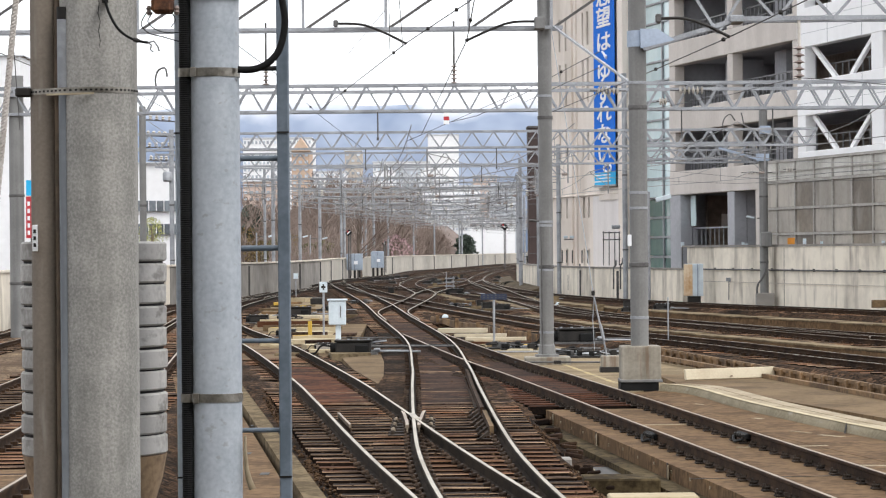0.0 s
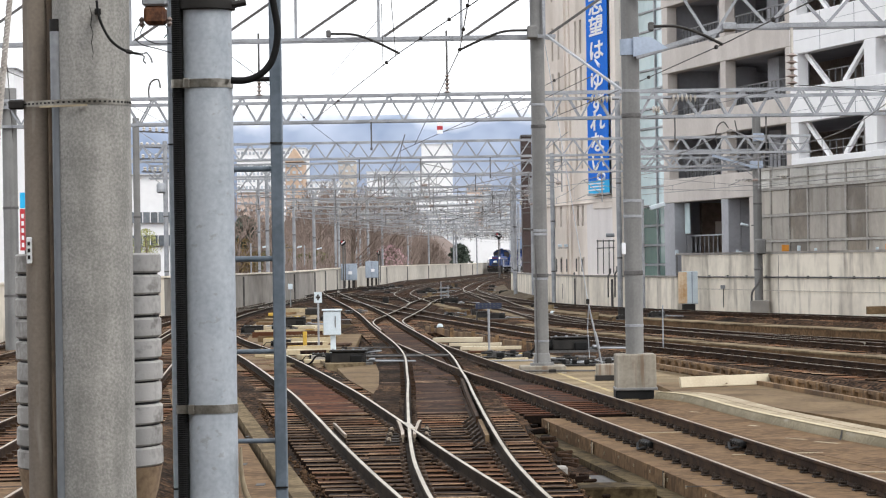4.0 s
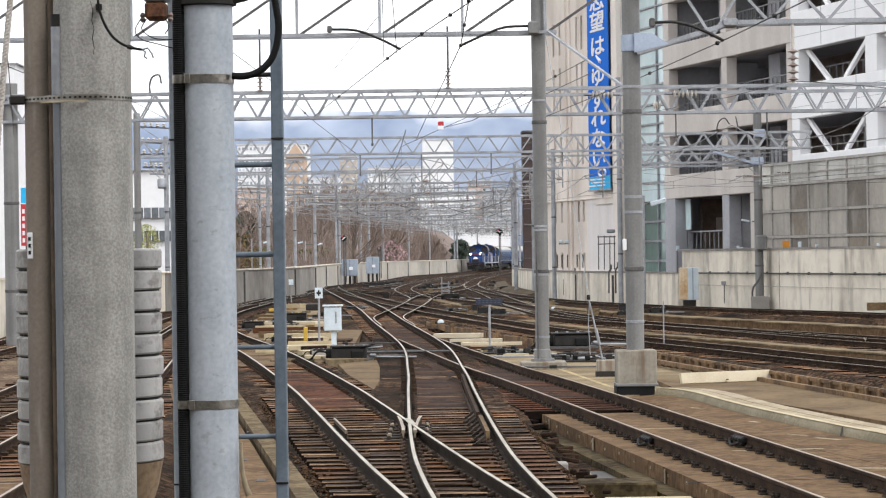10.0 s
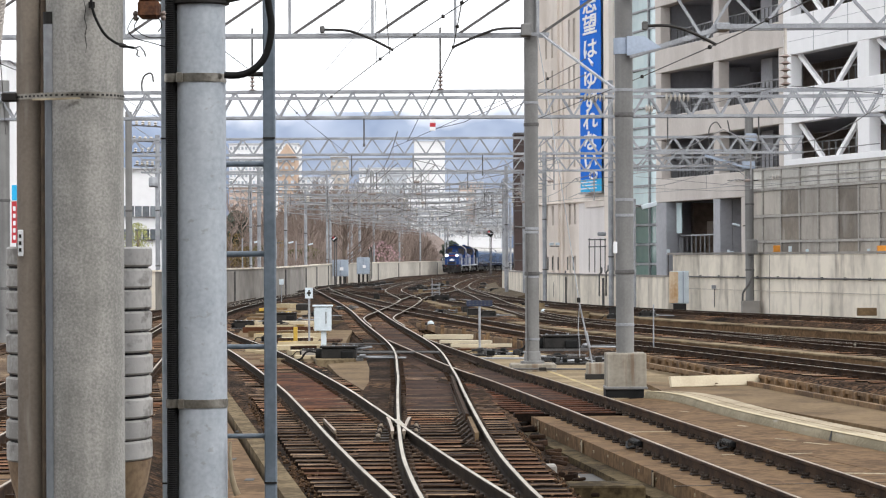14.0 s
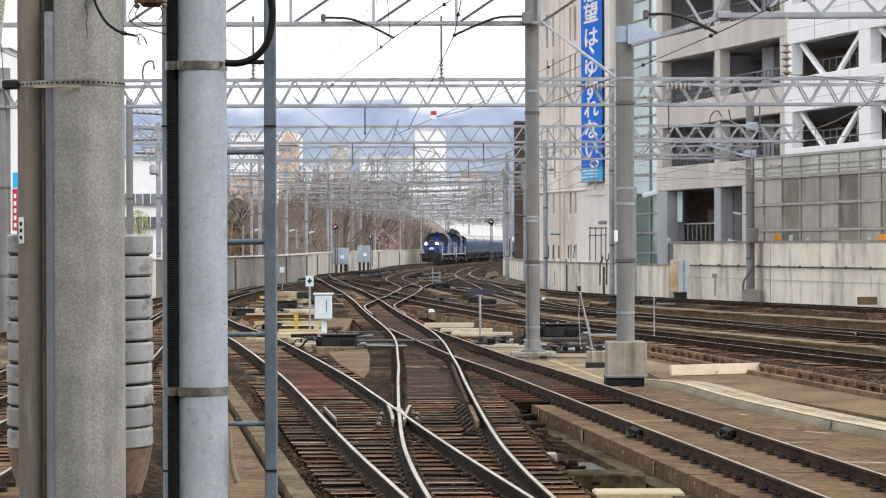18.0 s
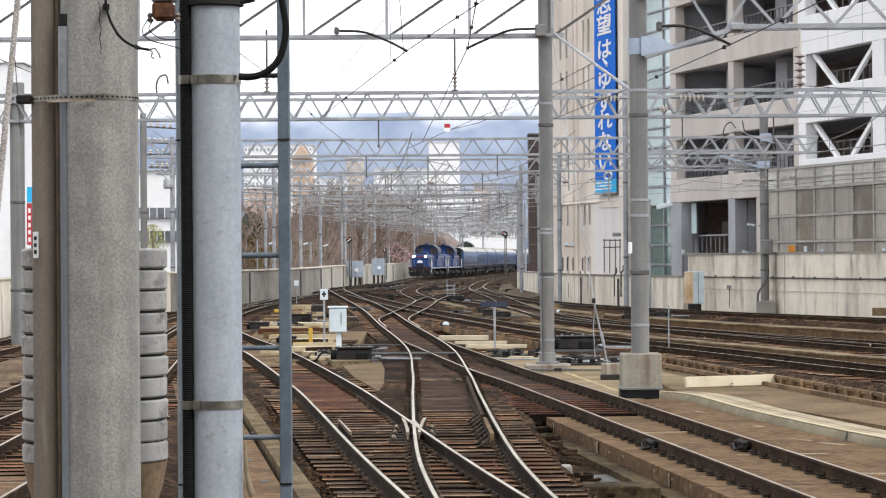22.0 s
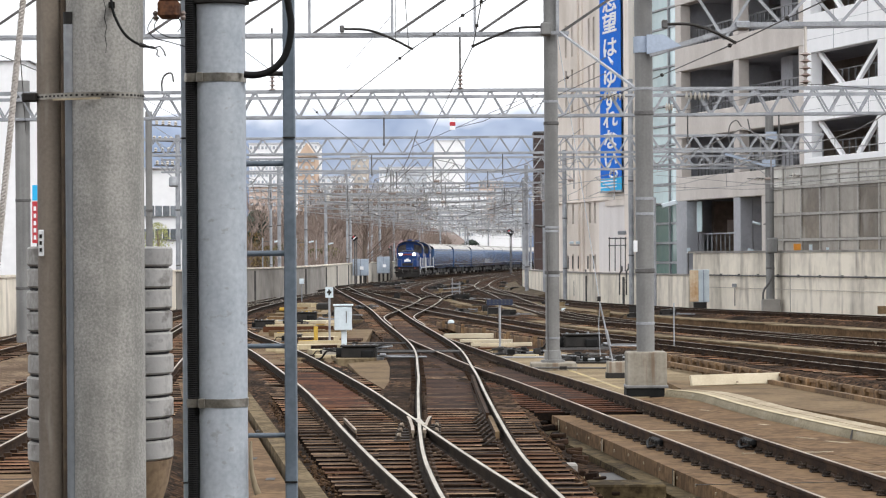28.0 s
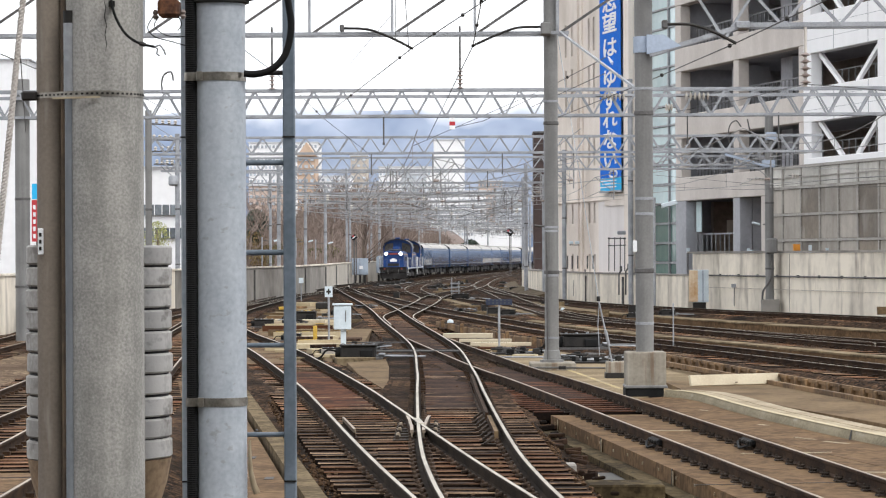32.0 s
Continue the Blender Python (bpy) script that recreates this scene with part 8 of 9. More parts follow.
    for sg in (-1, 1):
        for x in (-1, 1):
            g = Geo()
            g.add([(x * a, (1.45 + k) * sg, z) for k in (0.0, 0.03) for a, z in ((0.42, 2.62), (1.28, 2.62), (1.28, 3.20), (1.12, 3.46), (0.42, 3.60))],
                  [(0, 1, 2, 3, 4), (9, 8, 7, 6, 5)] + [(i, (i + 1) % 5, 5 + (i + 1) % 5, 5 + i) for i in range(5)])
            part("cab_window", g, M_CABWIN, cb)
            part("wiper", Geo().tube([(x * 0.6, 1.50 * sg, 2.7), (x * 0.95, 1.50 * sg, 3.2)], 0.015, 5), M_BLACK, cb)
        part("cab_side_window", Geo().box((1.41 * sg, 0.45, 2.82), (0.03, 1.1, 0.62), ch=0.02), M_CABWIN, cb)
        part("cab_door", Geo().box((1.41 * sg, -0.75, 2.25), (0.03, 0.7, 1.9), ch=0.02), M_BLUEL, cb)
        part("cab_line", Geo().box((1.412 * sg, 0, 2.42), (0.02, 2.8, 0.07)), M_GOLD, cb)
        part("door_rail", Geo().tube([(1.45 * sg, -1.2, 1.3), (1.45 * sg, -1.2, 2.6)], 0.035, 6), M_RAILW, cb, "white grab rail")
    for y in (-6.0, 0.0, 6.0):
        bg_ = part("bogie", Geo().box((0, y, 0.52), (2.2, 3.6 if y else 2.6, 0.40), ch=0.05), M_UNDER, t)
        for dy in ((-1.1, 1.1) if y else (-0.8, 0.8)):
            for x in (-0.56, 0.56):
                part("wheel", Geo().tube([(x - 0.06, y + dy, 0.43), (x + 0.06, y + dy, 0.43)], 0.43, 18), M_IRON, bg_, smooth=True)
            for x in (-1.12, 1.12):
                part("axle_box", Geo().box((x, y + dy, 0.45), (0.12, 0.3, 0.3), ch=0.04), M_GALVD, bg_)
    for y in (-3.1, 3.1):
        part("fuel_tank", Geo().box((0, y, 0.72), (2.3, 1.5, 0.5), ch=0.1), M_UNDER, t)
    part("exhaust", Geo().lathe((0, 1.95, 3.1), [(0.2, 0.0), (0.2, 0.75), (0.15, 0.78)], 14), M_UNDER, t, smooth=True)
    return t


def coach(label):
    """A smooth-sided coach with a pale arched roof that has a dark strip at each end."""
    t = thing("sleeping_coach", label, "railway coach", group="coaches of the blue train")
    prof = [(-1.40, 0.92), (1.40, 0.92), (1.46, 1.3), (1.46, 2.85), (1.40, 3.16), (-1.40, 3.16), (-1.46, 2.85), (-1.46, 1.3)]
    body = part("body", Geo().sweep([((0, -10.15, 0), (1, 0)), ((0, 10.15, 0), (1, 0))], prof), M_BLUE, t)
    roof = [(-1.41, 3.15), (1.41, 3.15), (1.28, 3.38), (0.95, 3.56), (0.5, 3.67), (0, 3.70), (-0.5, 3.67), (-0.95, 3.56), (-1.28, 3.38)]
    part("roof", Geo().sweep([((0, -10.12, 0), (1, 0)), ((0, 10.12, 0), (1, 0))], roof), M_ROOF, t, smooth=True)
    for y in (-7.2, -2.4, 2.4, 7.2):
        part("roof_unit", Geo().box((0, y, 3.72), (1.3, 2.0, 0.14), ch=0.06), M_ROOF, t)
    for sg in (-1, 1):
        for z in (1.34, 3.02):
            part("pale_line", Geo().box((1.463 * sg, 0, z), (0.012, 20.2, 0.045)), M_STRAP, body)
        for i in range(9):
            part("window", Geo().box((1.458 * sg, -7.4 + 1.75 * i, 2.3), (0.02, 1.1, 0.6), ch=0.006), M_COACHWIN, body)
        part("door", Geo().box((1.456 * sg, 9.3, 2.05), (0.02, 0.75, 1.95), ch=0.006), M_BLUE, body)
        part("gangway", Geo().box((0, 10.38 * sg, 2.1), (2.2, 0.46, 2.5), ch=0.05), M_DIAPH, t)
        part("roof_end", Geo().sweep([((0, 10.0 * sg - 0.14, 0), (1, 0)), ((0, 10.0 * sg + 0.14, 0), (1, 0))], [(a * 1.008, z + 0.012) for a, z in roof[1:]] + [(-1.42, 3.15)]), M_DIAPH, t, "dark strip across the roof end")
        bg_ = part("bogie", Geo().box((0, 7.0 * sg, 0.5), (2.4, 3.0, 0.4), ch=0.05), M_UNDER, t)
        for dy in (-1.05, 1.05):
            for x in (-0.56, 0.56):
                part("wheel", Geo().tube([(x - 0.06, 7.0 * sg + dy, 0.43), (x + 0.06, 7.0 * sg + dy, 0.43)], 0.43, 16), M_IRON, bg_, smooth=True)
    for y, ln in ((-3.3, 2.2), (-0.4, 2.6), (2.9, 2.4)):
        part("under_box", Geo().box((0, y, 0.62), (2.4, ln, 0.56), ch=0.05), M_UNDER, t)
    return t


CARS = [(locomotive("blue diesel locomotive with lit head lamps leading the train"), 9.0), (locomotive("blue diesel locomotive coupled behind the first", False), 27.0)]
first_coach = coach("blue sleeping coach with a grey roof")
CARS.append((first_coach, 46.6))
for k in range(1, 9):
    CARS.append((copy_thing(first_coach, Matrix()), 46.6 + 21.3 * k))
LINE, _side = spline(TRAIN, 0.5)


def on_line(s):
    """The place on the train's line, s metres from its near end."""
    i = min(max(s / 0.5, 0.0), len(LINE) - 1.001)
    k = int(i)
    return LINE[k] + (LINE[k + 1] - LINE[k]) * (i - k)


def front(t):
    """Metres from the line's near end to the train's front; the train slows down."""
    u = 32.0 - t
    return 6.08 * u + 0.033 * u * u + 0.9


def motions():
    for car, back in CARS:
        rows = []
        for k in range(0, 33):
            s = front(float(k)) + back
            a, b = on_line(s - 6.5), on_line(s + 6.5)
            mid = (a + b) / 2
            ang = math.degrees(math.atan2(b[1] - a[1], b[0] - a[0])) - 90
            rows.append((float(k), pose(mid[0], mid[1], 0.0, 0, 0, ang)))
        walk(car, rows)


# ---------------------------------------------------------------- distance
def at_view(x, y, d):
    q = pxy(x, y, d)
    return q[0], q[2]


def cloud_tint():
    """Mixes the white of low cloud into the hills' colour towards their tops."""
    n, l = M_MOUNT.node_tree.nodes, M_MOUNT.node_tree.links
    bsdf = n["Principled BSDF"]
    base = bsdf.inputs["Base Color"].links[0].from_socket
    geo, sep, tex, add, mr, mix = (n.new("ShaderNode" + k) for k in ("NewGeometry", "SeparateXYZ", "TexNoise", "Math", "MapRange", "Mix"))
    l.new(geo.outputs["Position"], sep.inputs[0])
    l.new(geo.outputs["Position"], tex.inputs["Vector"])
    tex.inputs["Scale"].default_value, tex.inputs["Detail"].default_value = 0.006, 5.0
    add.operation = "MULTIPLY_ADD"
    add.inputs[1].default_value = 130.0
    l.new(tex.outputs["Fac"], add.inputs[0])
    l.new(sep.outputs[2], add.inputs[2])
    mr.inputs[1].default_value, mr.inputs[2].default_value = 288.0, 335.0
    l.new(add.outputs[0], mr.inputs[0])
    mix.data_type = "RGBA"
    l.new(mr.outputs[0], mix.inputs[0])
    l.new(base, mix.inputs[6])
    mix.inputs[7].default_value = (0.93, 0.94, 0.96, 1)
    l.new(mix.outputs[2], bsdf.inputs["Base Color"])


cloud_tint()


def hills():
    g = Geo()
    n = 140
    v, f = [], []
    for i in range(n + 1):
        x = -1900 + 3800 * i / n
        u = x / 4300 * 4800 + 784
        ridge = 184 - 12 * math.sin((u - 300) / 330) + 10 * noise.noise(Vector((x * 0.0032, 1.7, 0))) * 2 + 5 * noise.noise(Vector((x * 0.012, 5, 0)))
        z = 2.3 + (444 - ridge) / 4800 * 4300
        v += [(x, 4300, -5), (x, 4300, z * 0.55), (x, 4380, z)]
    for i in range(n):
        for k in range(2):
            a = i * 3 + k
            f.append((a, a + 3, a + 4, a + 1))
    g.add(v, f)
    tagged(part("backdrop", g, M_MOUNT, smooth=True), "wooded hills with blue-grey haze and low cloud put into their colour", kind="structure")


def block(x0, y0, x1, y1, d, depth, wall, label, rows=0, cols=0, roof=None, name="city_building", wf=0.55, hf=0.5):
    """A distant building that fills the view's grid from (x0, y0) to (x1, y1) at depth d."""
    a, zt = at_view(x0, y0, d)
    b, zb = at_view(x1, y1, d)
    zb = min(zb, -0.3)
    t = thing(name, label, "building")
    part("wall", Geo().box(((a + b) / 2, d + depth / 2, (zt + zb) / 2), (b - a, depth, zt - zb)), wall, t)
    part("roof", Geo().box(((a + b) / 2, d + depth / 2, zt + 0.02 * d / 100), (b - a + 0.6, depth + 0.6, 0.04 * d / 100)), roof or M_CITYG, t)
    if rows:
        zlow = at_view(x1, y1, d)[1]
        w, h = (b - a) / cols, (zt - zlow) / rows
        one = None
        for r in range(rows):
            for c in range(cols):
                m = pose(a + w * (c + 0.5), d - 0.05, zt - h * (r + 0.55))
                if one is None:
                    one = part("window", Geo().box((0, 0, 0), (w * wf, 0.3, h * hf)), M_CITYWIN, t)
                    one.matrix_basis = m
                else:
                    share(one, m, t)
    return t


hills()
CITY = [
    (430, 246, 552, 330, 900, 30, M_CITYW, "long white apartment block", 5, 12), (516, 268, 548, 380, 520, 14, M_ORANGE, "orange gabled apartment building", 6, 2),
    (430, 322, 500, 395, 430, 12, M_PEACH, "peach rendered apartment building", 4, 5), (548, 305, 612, 400, 600, 14, M_CITYW, "white office building with rows of windows", 6, 5),
    (757, 240, 813, 400, 1300, 40, M_CITYW, "tall plain white tower block", 0, 0), (660, 288, 760, 400, 1100, 30, M_CITYW, "wide white building below the hills", 4, 10),
    (610, 268, 640, 400, 800, 20, M_TAN, "tan tower with a pointed roof", 8, 2), (700, 300, 745, 400, 700, 20, M_CITYG, "grey office building with many windows", 6, 5),
    (745, 322, 800, 420, 560, 18, M_CITYW, "white apartment building with balconies", 7, 6), (800, 330, 850, 420, 640, 18, M_CITYW, "white apartment building with rows of windows", 6, 6),
    (838, 312, 880, 420, 720, 18, M_PEACH, "pale peach apartment building", 6, 4), (868, 325, 925, 386, 600, 18, M_CITYG, "grey apartment building by the curve", 6, 6),
    (640, 330, 700, 420, 620, 18, M_TAN, "tan apartment building behind bare trees", 5, 6), (830, 388, 912, 470, 585, 10, M_CITYW, "low white hall beyond the curve", 0, 0),
    (235, 290, 330, 450, 210, 12, M_CITYW, "white industrial building with a window band", 0, 0), (-20, 100, 40, 470, 260, 14, M_CITYW, "tall white panelled building", 0, 0),
]
for x0, y0, x1, y1, d, dp, w, lb, r, c in CITY:
    block(x0, y0, x1, y1, d, dp, w, lb, int(r * 1.5), int(c * 1.5), hf=0.42)
t = block(235, 290, 330, 292, 209.6, 0.3, M_CITYW, "white cornice band on the building")
M_BANDGLASS = mat("band_glass", (0.17, 0.19, 0.21), (0.11, 0.125, 0.14), 0.1, scale=0.5, fine=4, bump=0, vary=0.35)
for row, hh in ((365, 0.82), (406, 0.82)):
    wb = thing("window_band", "band of grey windows in white frames on the building", "windows", group="window bands of the white building")
    for i in range(7):
        a, z = at_view(243 + 13.5 * i, row, 209.4)
        part("pane", Geo().box((a, 209.4, z), (0.52, 0.1, hh)), M_BANDGLASS, wb)
        part("mullion", Geo().box((a + 0.295, 209.35, z), (0.05, 0.14, hh)), M_CITYW, wb)
hw = thing("hall_windows", "short row of dark windows high on the white hall", "windows")
for u in (838, 853, 871, 884):
    a, z = at_view(u, 399, 584.8)
    part("pane", Geo().box((a, 584.8, z), (1.0, 0.2, 0.6)), M_GLASSD, hw)
gb = thing("gable_roof", "orange pointed gable on the apartment building", "roof")
a, z = at_view(532, 268, 519)
g = Geo()
g.add([(a - 1.8, 519, z), (a + 1.8, 519, z), (a, 519, z + 2.6), (a - 1.8, 533, z), (a + 1.8, 533, z), (a, 533, z + 2.6)], [(0, 1, 2), (4, 3, 5), (1, 4, 5, 2), (3, 0, 2, 5), (0, 3, 4, 1)])
part("tiles", g, M_ORANGE, gb)
sg_ = thing("shop_sign", "tall red and blue vertical shop sign", "sign")
a, z = at_view(51, 385, 150)
part("red_board", Geo().box((a, 150, z), (0.26, 0.3, 2.3)), M_REDW, sg_)
part("post", Geo().tube([(a + 0.1, 150.3, -0.4), (a + 0.1, 150.3, z)], 0.06, 8), M_GALVD, sg_)
for k in range(5):
    part("bar", Geo().box((a + 0.02, 149.84, z + 0.75 - 0.4 * k), (0.14, 0.01, 0.24)), M_LETTER, sg_)
a, z = at_view(51, 333, 150)
part("blue_board", Geo().box((a, 150, z), (0.26, 0.3, 0.85)), M_CYAN, sg_)


def bare_tree(seed, height):
    """A leafless tree: trunk, limbs and many twigs."""
    rnd = random.Random(seed)
    trunk, limbs = Geo(), Geo()
    trunk.tube([(0, 0, 0), (rnd.uniform(-0.1, 0.1) * height * 0.3, 0, height * 0.45), (rnd.uniform(-0.1, 0.1) * height * 0.5, 0, height * 0.8)], [height * 0.02, height * 0.014, height * 0.005], 6)

    def grow(p, d, ln, r, depth):
        q = p + d * ln
        limbs.tube([p, q], [r, r * 0.6], 3, caps=False)
        if depth == 0:
            return
        for _ in range(3 if depth > 1 else 4):
            e = (d + Vector((rnd.uniform(-0.8, 0.8), rnd.uniform(-0.8, 0.8), rnd.uniform(-0.1, 0.6)))).normalized()
            grow(p.lerp(q, rnd.uniform(0.45, 1.0)), e, ln * rnd.uniform(0.55, 0.8), r * 0.6, depth - 1)
    for i in range(9):
        a = rnd.uniform(0, 2 * math.pi)
        d = Vector((math.cos(a) * 0.75, math.sin(a) * 0.75, rnd.uniform(0.5, 1.0))).normalized()
        grow(Vector((0, 0, height * (0.22 + 0.06 * i))), d, height * (0.27 - 0.012 * i), height * 0.008, 3)
    return trunk, limbs


TREES = []
for k in range(3):
    tk, lb = bare_tree(20 + k, 9.0)
    t = thing("bare_tree", "leafless brown tree behind the parapet", "tree", pose(0, 0, 0), group="bare trees behind the parapet")
    part("trunk", tk, M_BARK, t)
    part("crown", lb, M_TWIG, t, "brown twigs")
    TREES.append(t)
rnd = random.Random(5)
spots = []
for i in range(64):
    u = rnd.uniform(430, 790) if i > 2 else 440 + 60 * i
    d = rnd.uniform(max(270, float(np.interp(u, (600, 640, 700, 731, 788, 838), (225, 262, 325, 348, 390, 432)))), 460)
    spots.append((pxy(u, 444, d)[0], d, rnd.uniform(0.85, 1.35) * (1.0 if u < 720 else 0.6)))
for i in range(26):
    u, d = rnd.uniform(548, 725), rnd.uniform(385, 465)
    spots.append((pxy(u, 444, d)[0], d, rnd.uniform(1.35, 1.85)))
for i, (x, y, s) in enumerate(spots):
    m = pose(x, y, -1.0, 0, 0, rnd.uniform(0, 360)) @ Matrix.Scale(s, 4)
    if i < 3:
        TREES[i].matrix_basis = m
    else:
        o = copy_thing(TREES[i % 3], pose(x, y, -1.0, 0, 0, rnd.uniform(0, 360)))
        o.scale = (s, s, s)


def scrub():
    """Brown winter thicket on the slope behind the parapet."""
    g = Geo()
    r = random.Random(9)
    for i in range(16000):
        u = r.uniform(425, 815)
        d = r.uniform(float(np.interp(u, (600, 640, 700, 731, 788, 838), (225, 262, 325, 348, 390, 432))), 470)
        if u < 520:
            d = max(d, 300)
        x = pxy(u, 444, d)[0] - 2
        top = (3.2 + 3.4 * (d - 300) / 170) + 2.0 * noise.noise(Vector((u * 0.02, d * 0.02, 0))) + r.uniform(-1, 1.4) - max(0.0, (u - 790) * 0.15)
        z0 = r.uniform(-0.5, max(0.2, top - 1.4))
        a = r.uniform(-0.5, 0.5)
        g.beam((x, d, z0), (x + a, d + r.uniform(-0.5, 0.5), min(top, z0 + r.uniform(1.2, 2.6))), 0.07, 0.07)
    tagged(part("winter_thicket", g, M_TWIG), "dense brown leafless thicket behind the parapet", "thicket", kind="stuff")
    bank = Geo()
    v, f = [], []
    for i in range(40):
        u = 400 + 11.2 * i
        x0, x1 = pxy(u, 444, 470)[0], pxy(u, 444, 520)[0]
        top = float(np.interp(u, (400, 520, 570, 700, 725, 790), (7.5, 8.0, 11.0, 10.6, 7.0, 6.0))) + 1.3 * noise.noise(Vector((u * 0.015, 3, 0))) - max(0.0, min(6.5, (u - 790) * 0.11))
        v += [(x0, 472, -1.0), (x0, 476, top * 0.6), (x1, 500, top + 1.2)]
    for i in range(39):
        for k in range(2):
            a = i * 3 + k
            f.append((a, a + 3, a + 4, a + 1))
    bank.add(v, f)
    tagged(part("wooded_bank", bank, M_SCRUB, smooth=True), "brown scrubby bank behind the thicket", "bank", kind="stuff")


scrub()


def leafy(name, x, y, z, rx, rz, n, size, ma, label, seed, conic=False):
    """A crown of many small leaf clumps round a trunk."""
    r = random.Random(seed)
    t = thing(name, label, "tree", pose(x, y, 0))
    part("trunk", Geo().tube([(0, 0, -0.5), (0.1, 0, z), (0.0, 0, z + rz * 0.6)], [0.16, 0.11, 0.04], 7), M_BARK, t)
    g = Geo()
    for i in range(n):
        a, b = r.uniform(0, 2 * math.pi), r.uniform(-1, 1)
        k = r.random() ** 0.4
        w = (1 - (b + 1) / 2) if conic else math.sqrt(max(0, 1 - b * b))
        w *= 0.75 + 0.5 * noise.noise(Vector((math.cos(a) * 2, math.sin(a) * 2, b * 3 + seed)))
        p = Vector((math.cos(a) * rx * w * k, math.sin(a) * rx * w * k, z + rz * b))
        m = Matrix.Translation(p) @ Euler((r.uniform(0, 3), r.uniform(0, 3), r.uniform(0, 3))).to_matrix().to_4x4()
        s = size * r.uniform(0.5, 1.3)
        g.add([m @ Vector(q) for q in ((-s, -s * 0.4, 0), (s, -s * 0.5, 0.1 * s), (s * 0.7, s * 0.5, -0.1 * s), (-s * 0.6, s * 0.6, 0.15 * s))], [(0, 1, 2, 3)])
    part("crown", g, ma, t)
    return t


leafy("cherry_tree", pxy(698, 440, 340)[0], 340, 2.4, 3.4, 1.9, 800, 0.13, M_PINK, "pink flowering cherry tree behind the parapet", 3)
leafy("pine_tree", pxy(824, 440, 440)[0], 446, 2.9, 2.3, 1.9, 1300, 0.24, M_PINE, "dark green conifer behind the parapet", 4)
leafy("willow_tree", pxy(268, 405, 190)[0], 190, 3.3, 1.3, 1.5, 1500, 0.055, M_WILLOW, "yellow-green budding willow before the white building", 6)
M_OCHRE = mat("ochre_leaves", (0.235, 0.165, 0.075), (0.13, 0.095, 0.045), 0.95, scale=0.4, fine=3, bump=0.1)
M_OLIVE = mat("olive_leaves", (0.175, 0.155, 0.080), (0.095, 0.085, 0.045), 0.95, scale=0.4, fine=3, bump=0.1)
for k, (u, d, z, rx, rz, ma, lb) in enumerate(((440, 285, 2.6, 2.6, 2.3, M_OCHRE, "ochre winter shrub behind the parapet"), (462, 275, 1.9, 2.2, 1.5, M_OCHRE, "ochre winter shrub behind the parapet"), (488, 262, 1.9, 2.0, 1.6, M_OLIVE, "olive green shrub behind the parapet"), (546, 262, 1.6, 2.2, 1.5, M_OLIVE, "olive green shrub behind the parapet"), (570, 270, 1.8, 2.4, 1.6, M_OLIVE, "olive green shrub behind the parapet"), (520, 300, 2.2, 2.6, 2.0, M_OCHRE, "ochre winter shrub behind the parapet"))):
    leafy("winter_shrub", pxy(u, 444, d)[0], d, z, rx, rz, 700, 0.13, ma, lb, 40 + k)
leafy("evergreen_tree", pxy(444, 385, 330)[0], 330, 6.0, 2.0, 1.9, 900, 0.25, M_PINE, "dark green shrub before the peach building", 7)


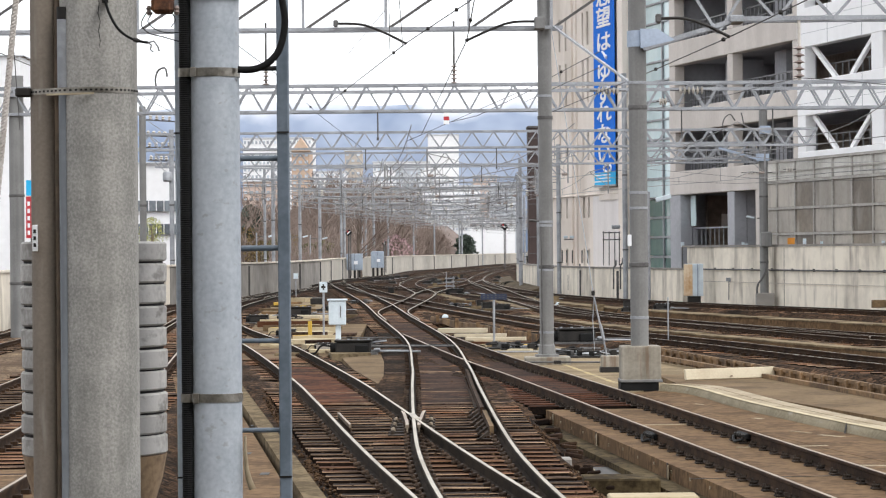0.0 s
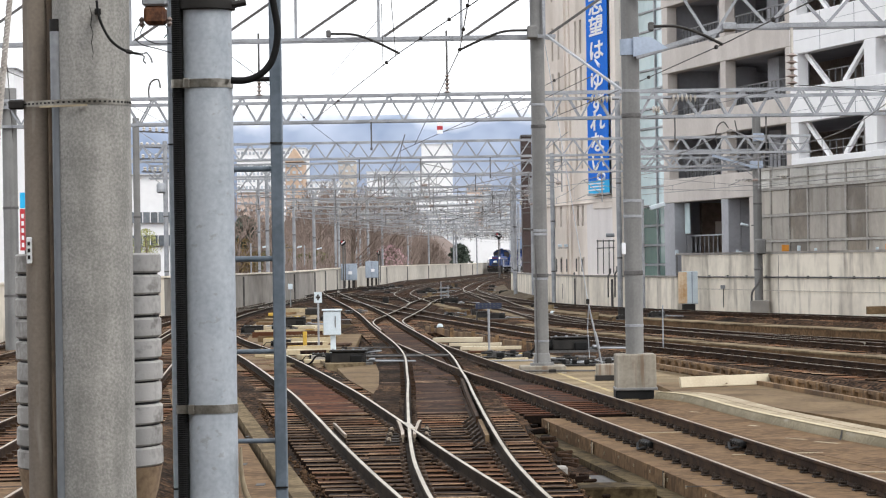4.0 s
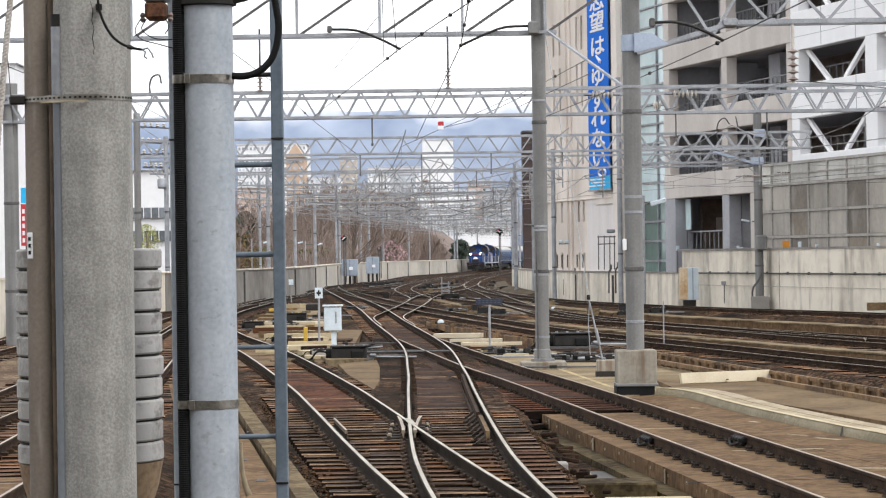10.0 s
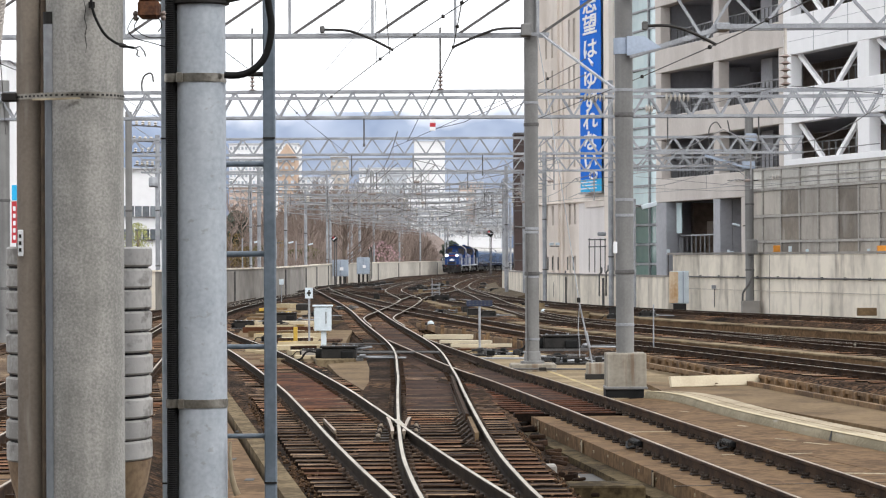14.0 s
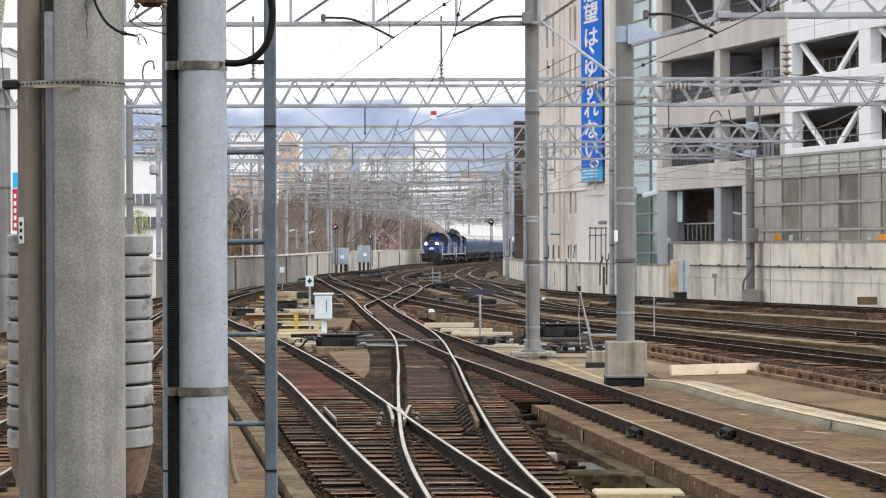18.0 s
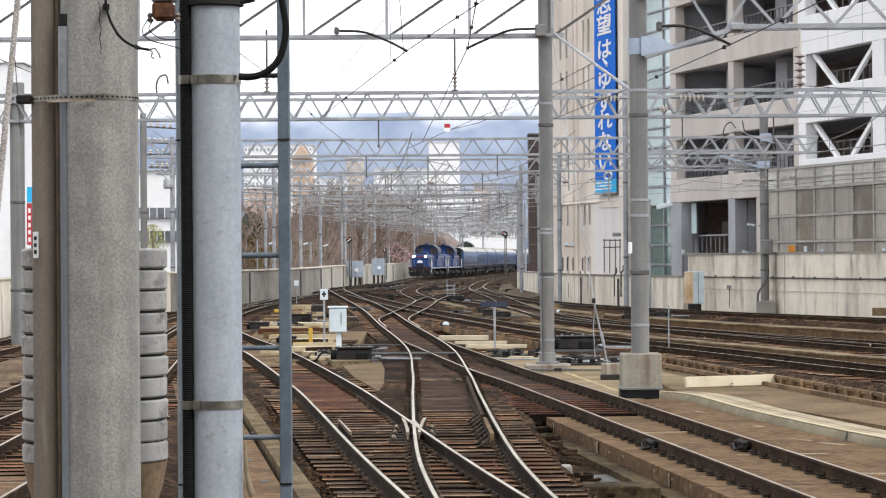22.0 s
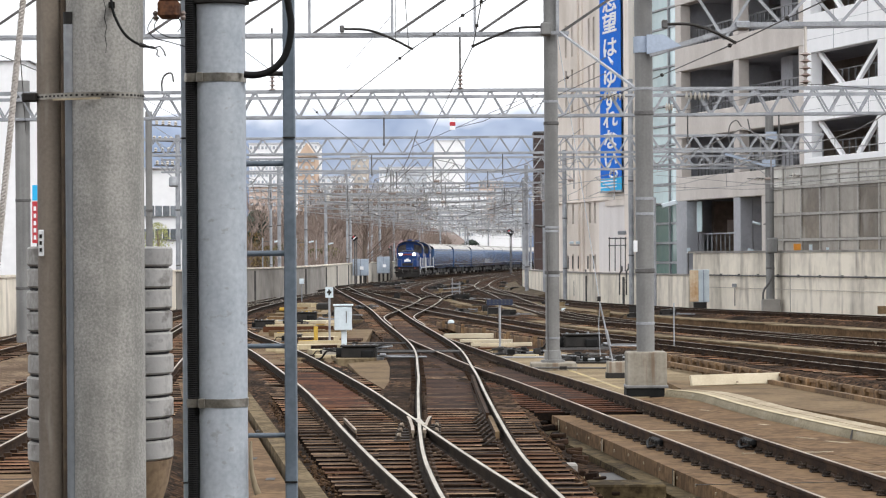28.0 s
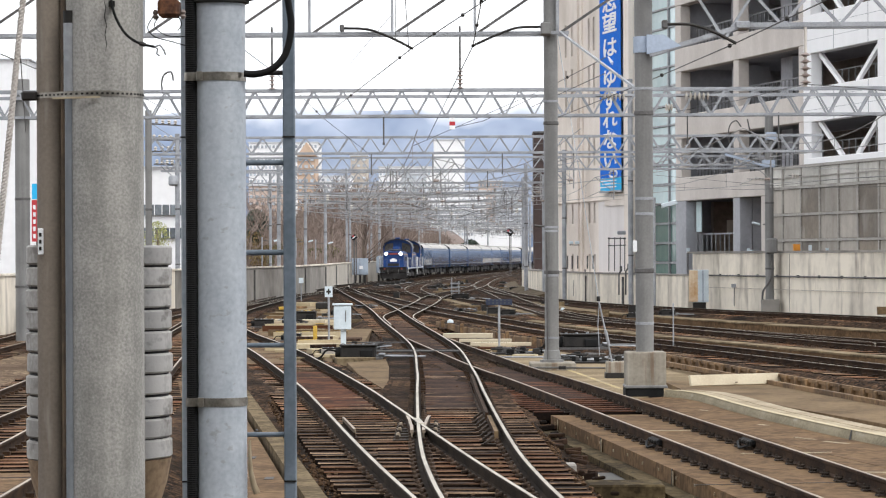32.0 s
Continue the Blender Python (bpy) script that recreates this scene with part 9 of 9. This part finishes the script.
def signal(x, y, h, label, size=0.5, tilt=45.0, lit=False):
    """A dark head plate, turned on its corner, with pale and red bars, on a slim post."""
    t = thing("railway_signal", label, "signal", pose(x, y, 0))
    part("post", Geo().tube([(0, 0, -0.3), (0, 0, h)], 0.07, 8), M_GALVD, t, smooth=True)
    hd = part("head", Geo().box((0, 0, 0), (size * 1.25, 0.16, size), ch=0.05, m=pose(0, -0.12, h, 0, tilt, 0)), M_BLACK, t)
    part("pale_bar", Geo().box((0, 0, 0), (size * 0.95, 0.03, size * 0.2), m=pose(0, -0.215, h, 0, tilt, 0)), M_LETTER, hd)
    part("aspect", Geo().tube([(-size * 0.22, -0.20, h + size * 0.25), (-size * 0.22, -0.27, h + size * 0.25)], size * 0.19, 12), M_RED if lit else M_REDW, hd)
    part("aspect", Geo().tube([(size * 0.25, -0.20, h - size * 0.25), (size * 0.25, -0.25, h - size * 0.25)], size * 0.16, 12), M_GLASSD, hd)
    part("ladder", Geo().box((0.18, 0.05, h / 2), (0.10, 0.04, h)), M_GALVD, t)
    return t


signal(8.1, 358, 5.4, "dark signal head on its corner with red and white bars", 0.72, 40)
signal(-8.75, 252, 4.05, "dark tilted signal head with pale bars on a slim post", 0.42, -40)
signal(-6.3, 290, 3.2, "small dark signal head on a slim post", 0.38, 90)


def lamp(px, py, d, sg=1, w=13):
    a, z = at_view(px, py, d)
    t = thing("yard_lamp", "white lamp head on a bracket", "lamp")
    part("head", Geo().box((0, 0, 0), (w / 4800 * d, 0.3, w * 0.3 / 4800 * d), ch=0.03, m=pose(a, d, z, 0, -14 * sg, 0)), M_WHITE, t)
    part("bracket", Geo().tube([(a - sg * 12 / 4800 * d, d, z - 0.05), (a - sg * 26 / 4800 * d, d, z)], 0.03, 6), M_GALVD, t)
    part("post", Geo().tube([(a - sg * 26 / 4800 * d, d, -0.3), (a - sg * 26 / 4800 * d, d, z + 0.3)], 0.06, 8), M_GALV, t)
    return t


for px, py, d, sg, w in ((1174, 351, 125, 1, 28), (1328, 385, 127, -1, 14), (480, 418, 230, 1, 11), (540, 419, 240, 1, 9), (575, 422, 245, 1, 9)):
    lamp(px, py, d, sg, w)
for px, y0, y1, d, r in ((468, 300, 470, 215, 0.11), (530, 330, 470, 225, 0.09), (565, 320, 462, 235, 0.12), (603, 290, 462, 262, 0.12), (640, 340, 462, 295, 0.10), (661, 340, 460, 315, 0.15), (686, 350, 458, 335, 0.13), (736, 345, 458, 380, 0.15), (817, 380, 458, 440, 0.16), (1104, 130, 470, 140, 0.13), (303, 230, 460, 160, 0.14)):
    a, z0 = at_view(px, y0, d)
    mast(a, d, r, -0.3, z0, "slim pale mast behind the yard", M_GALV)


motions()
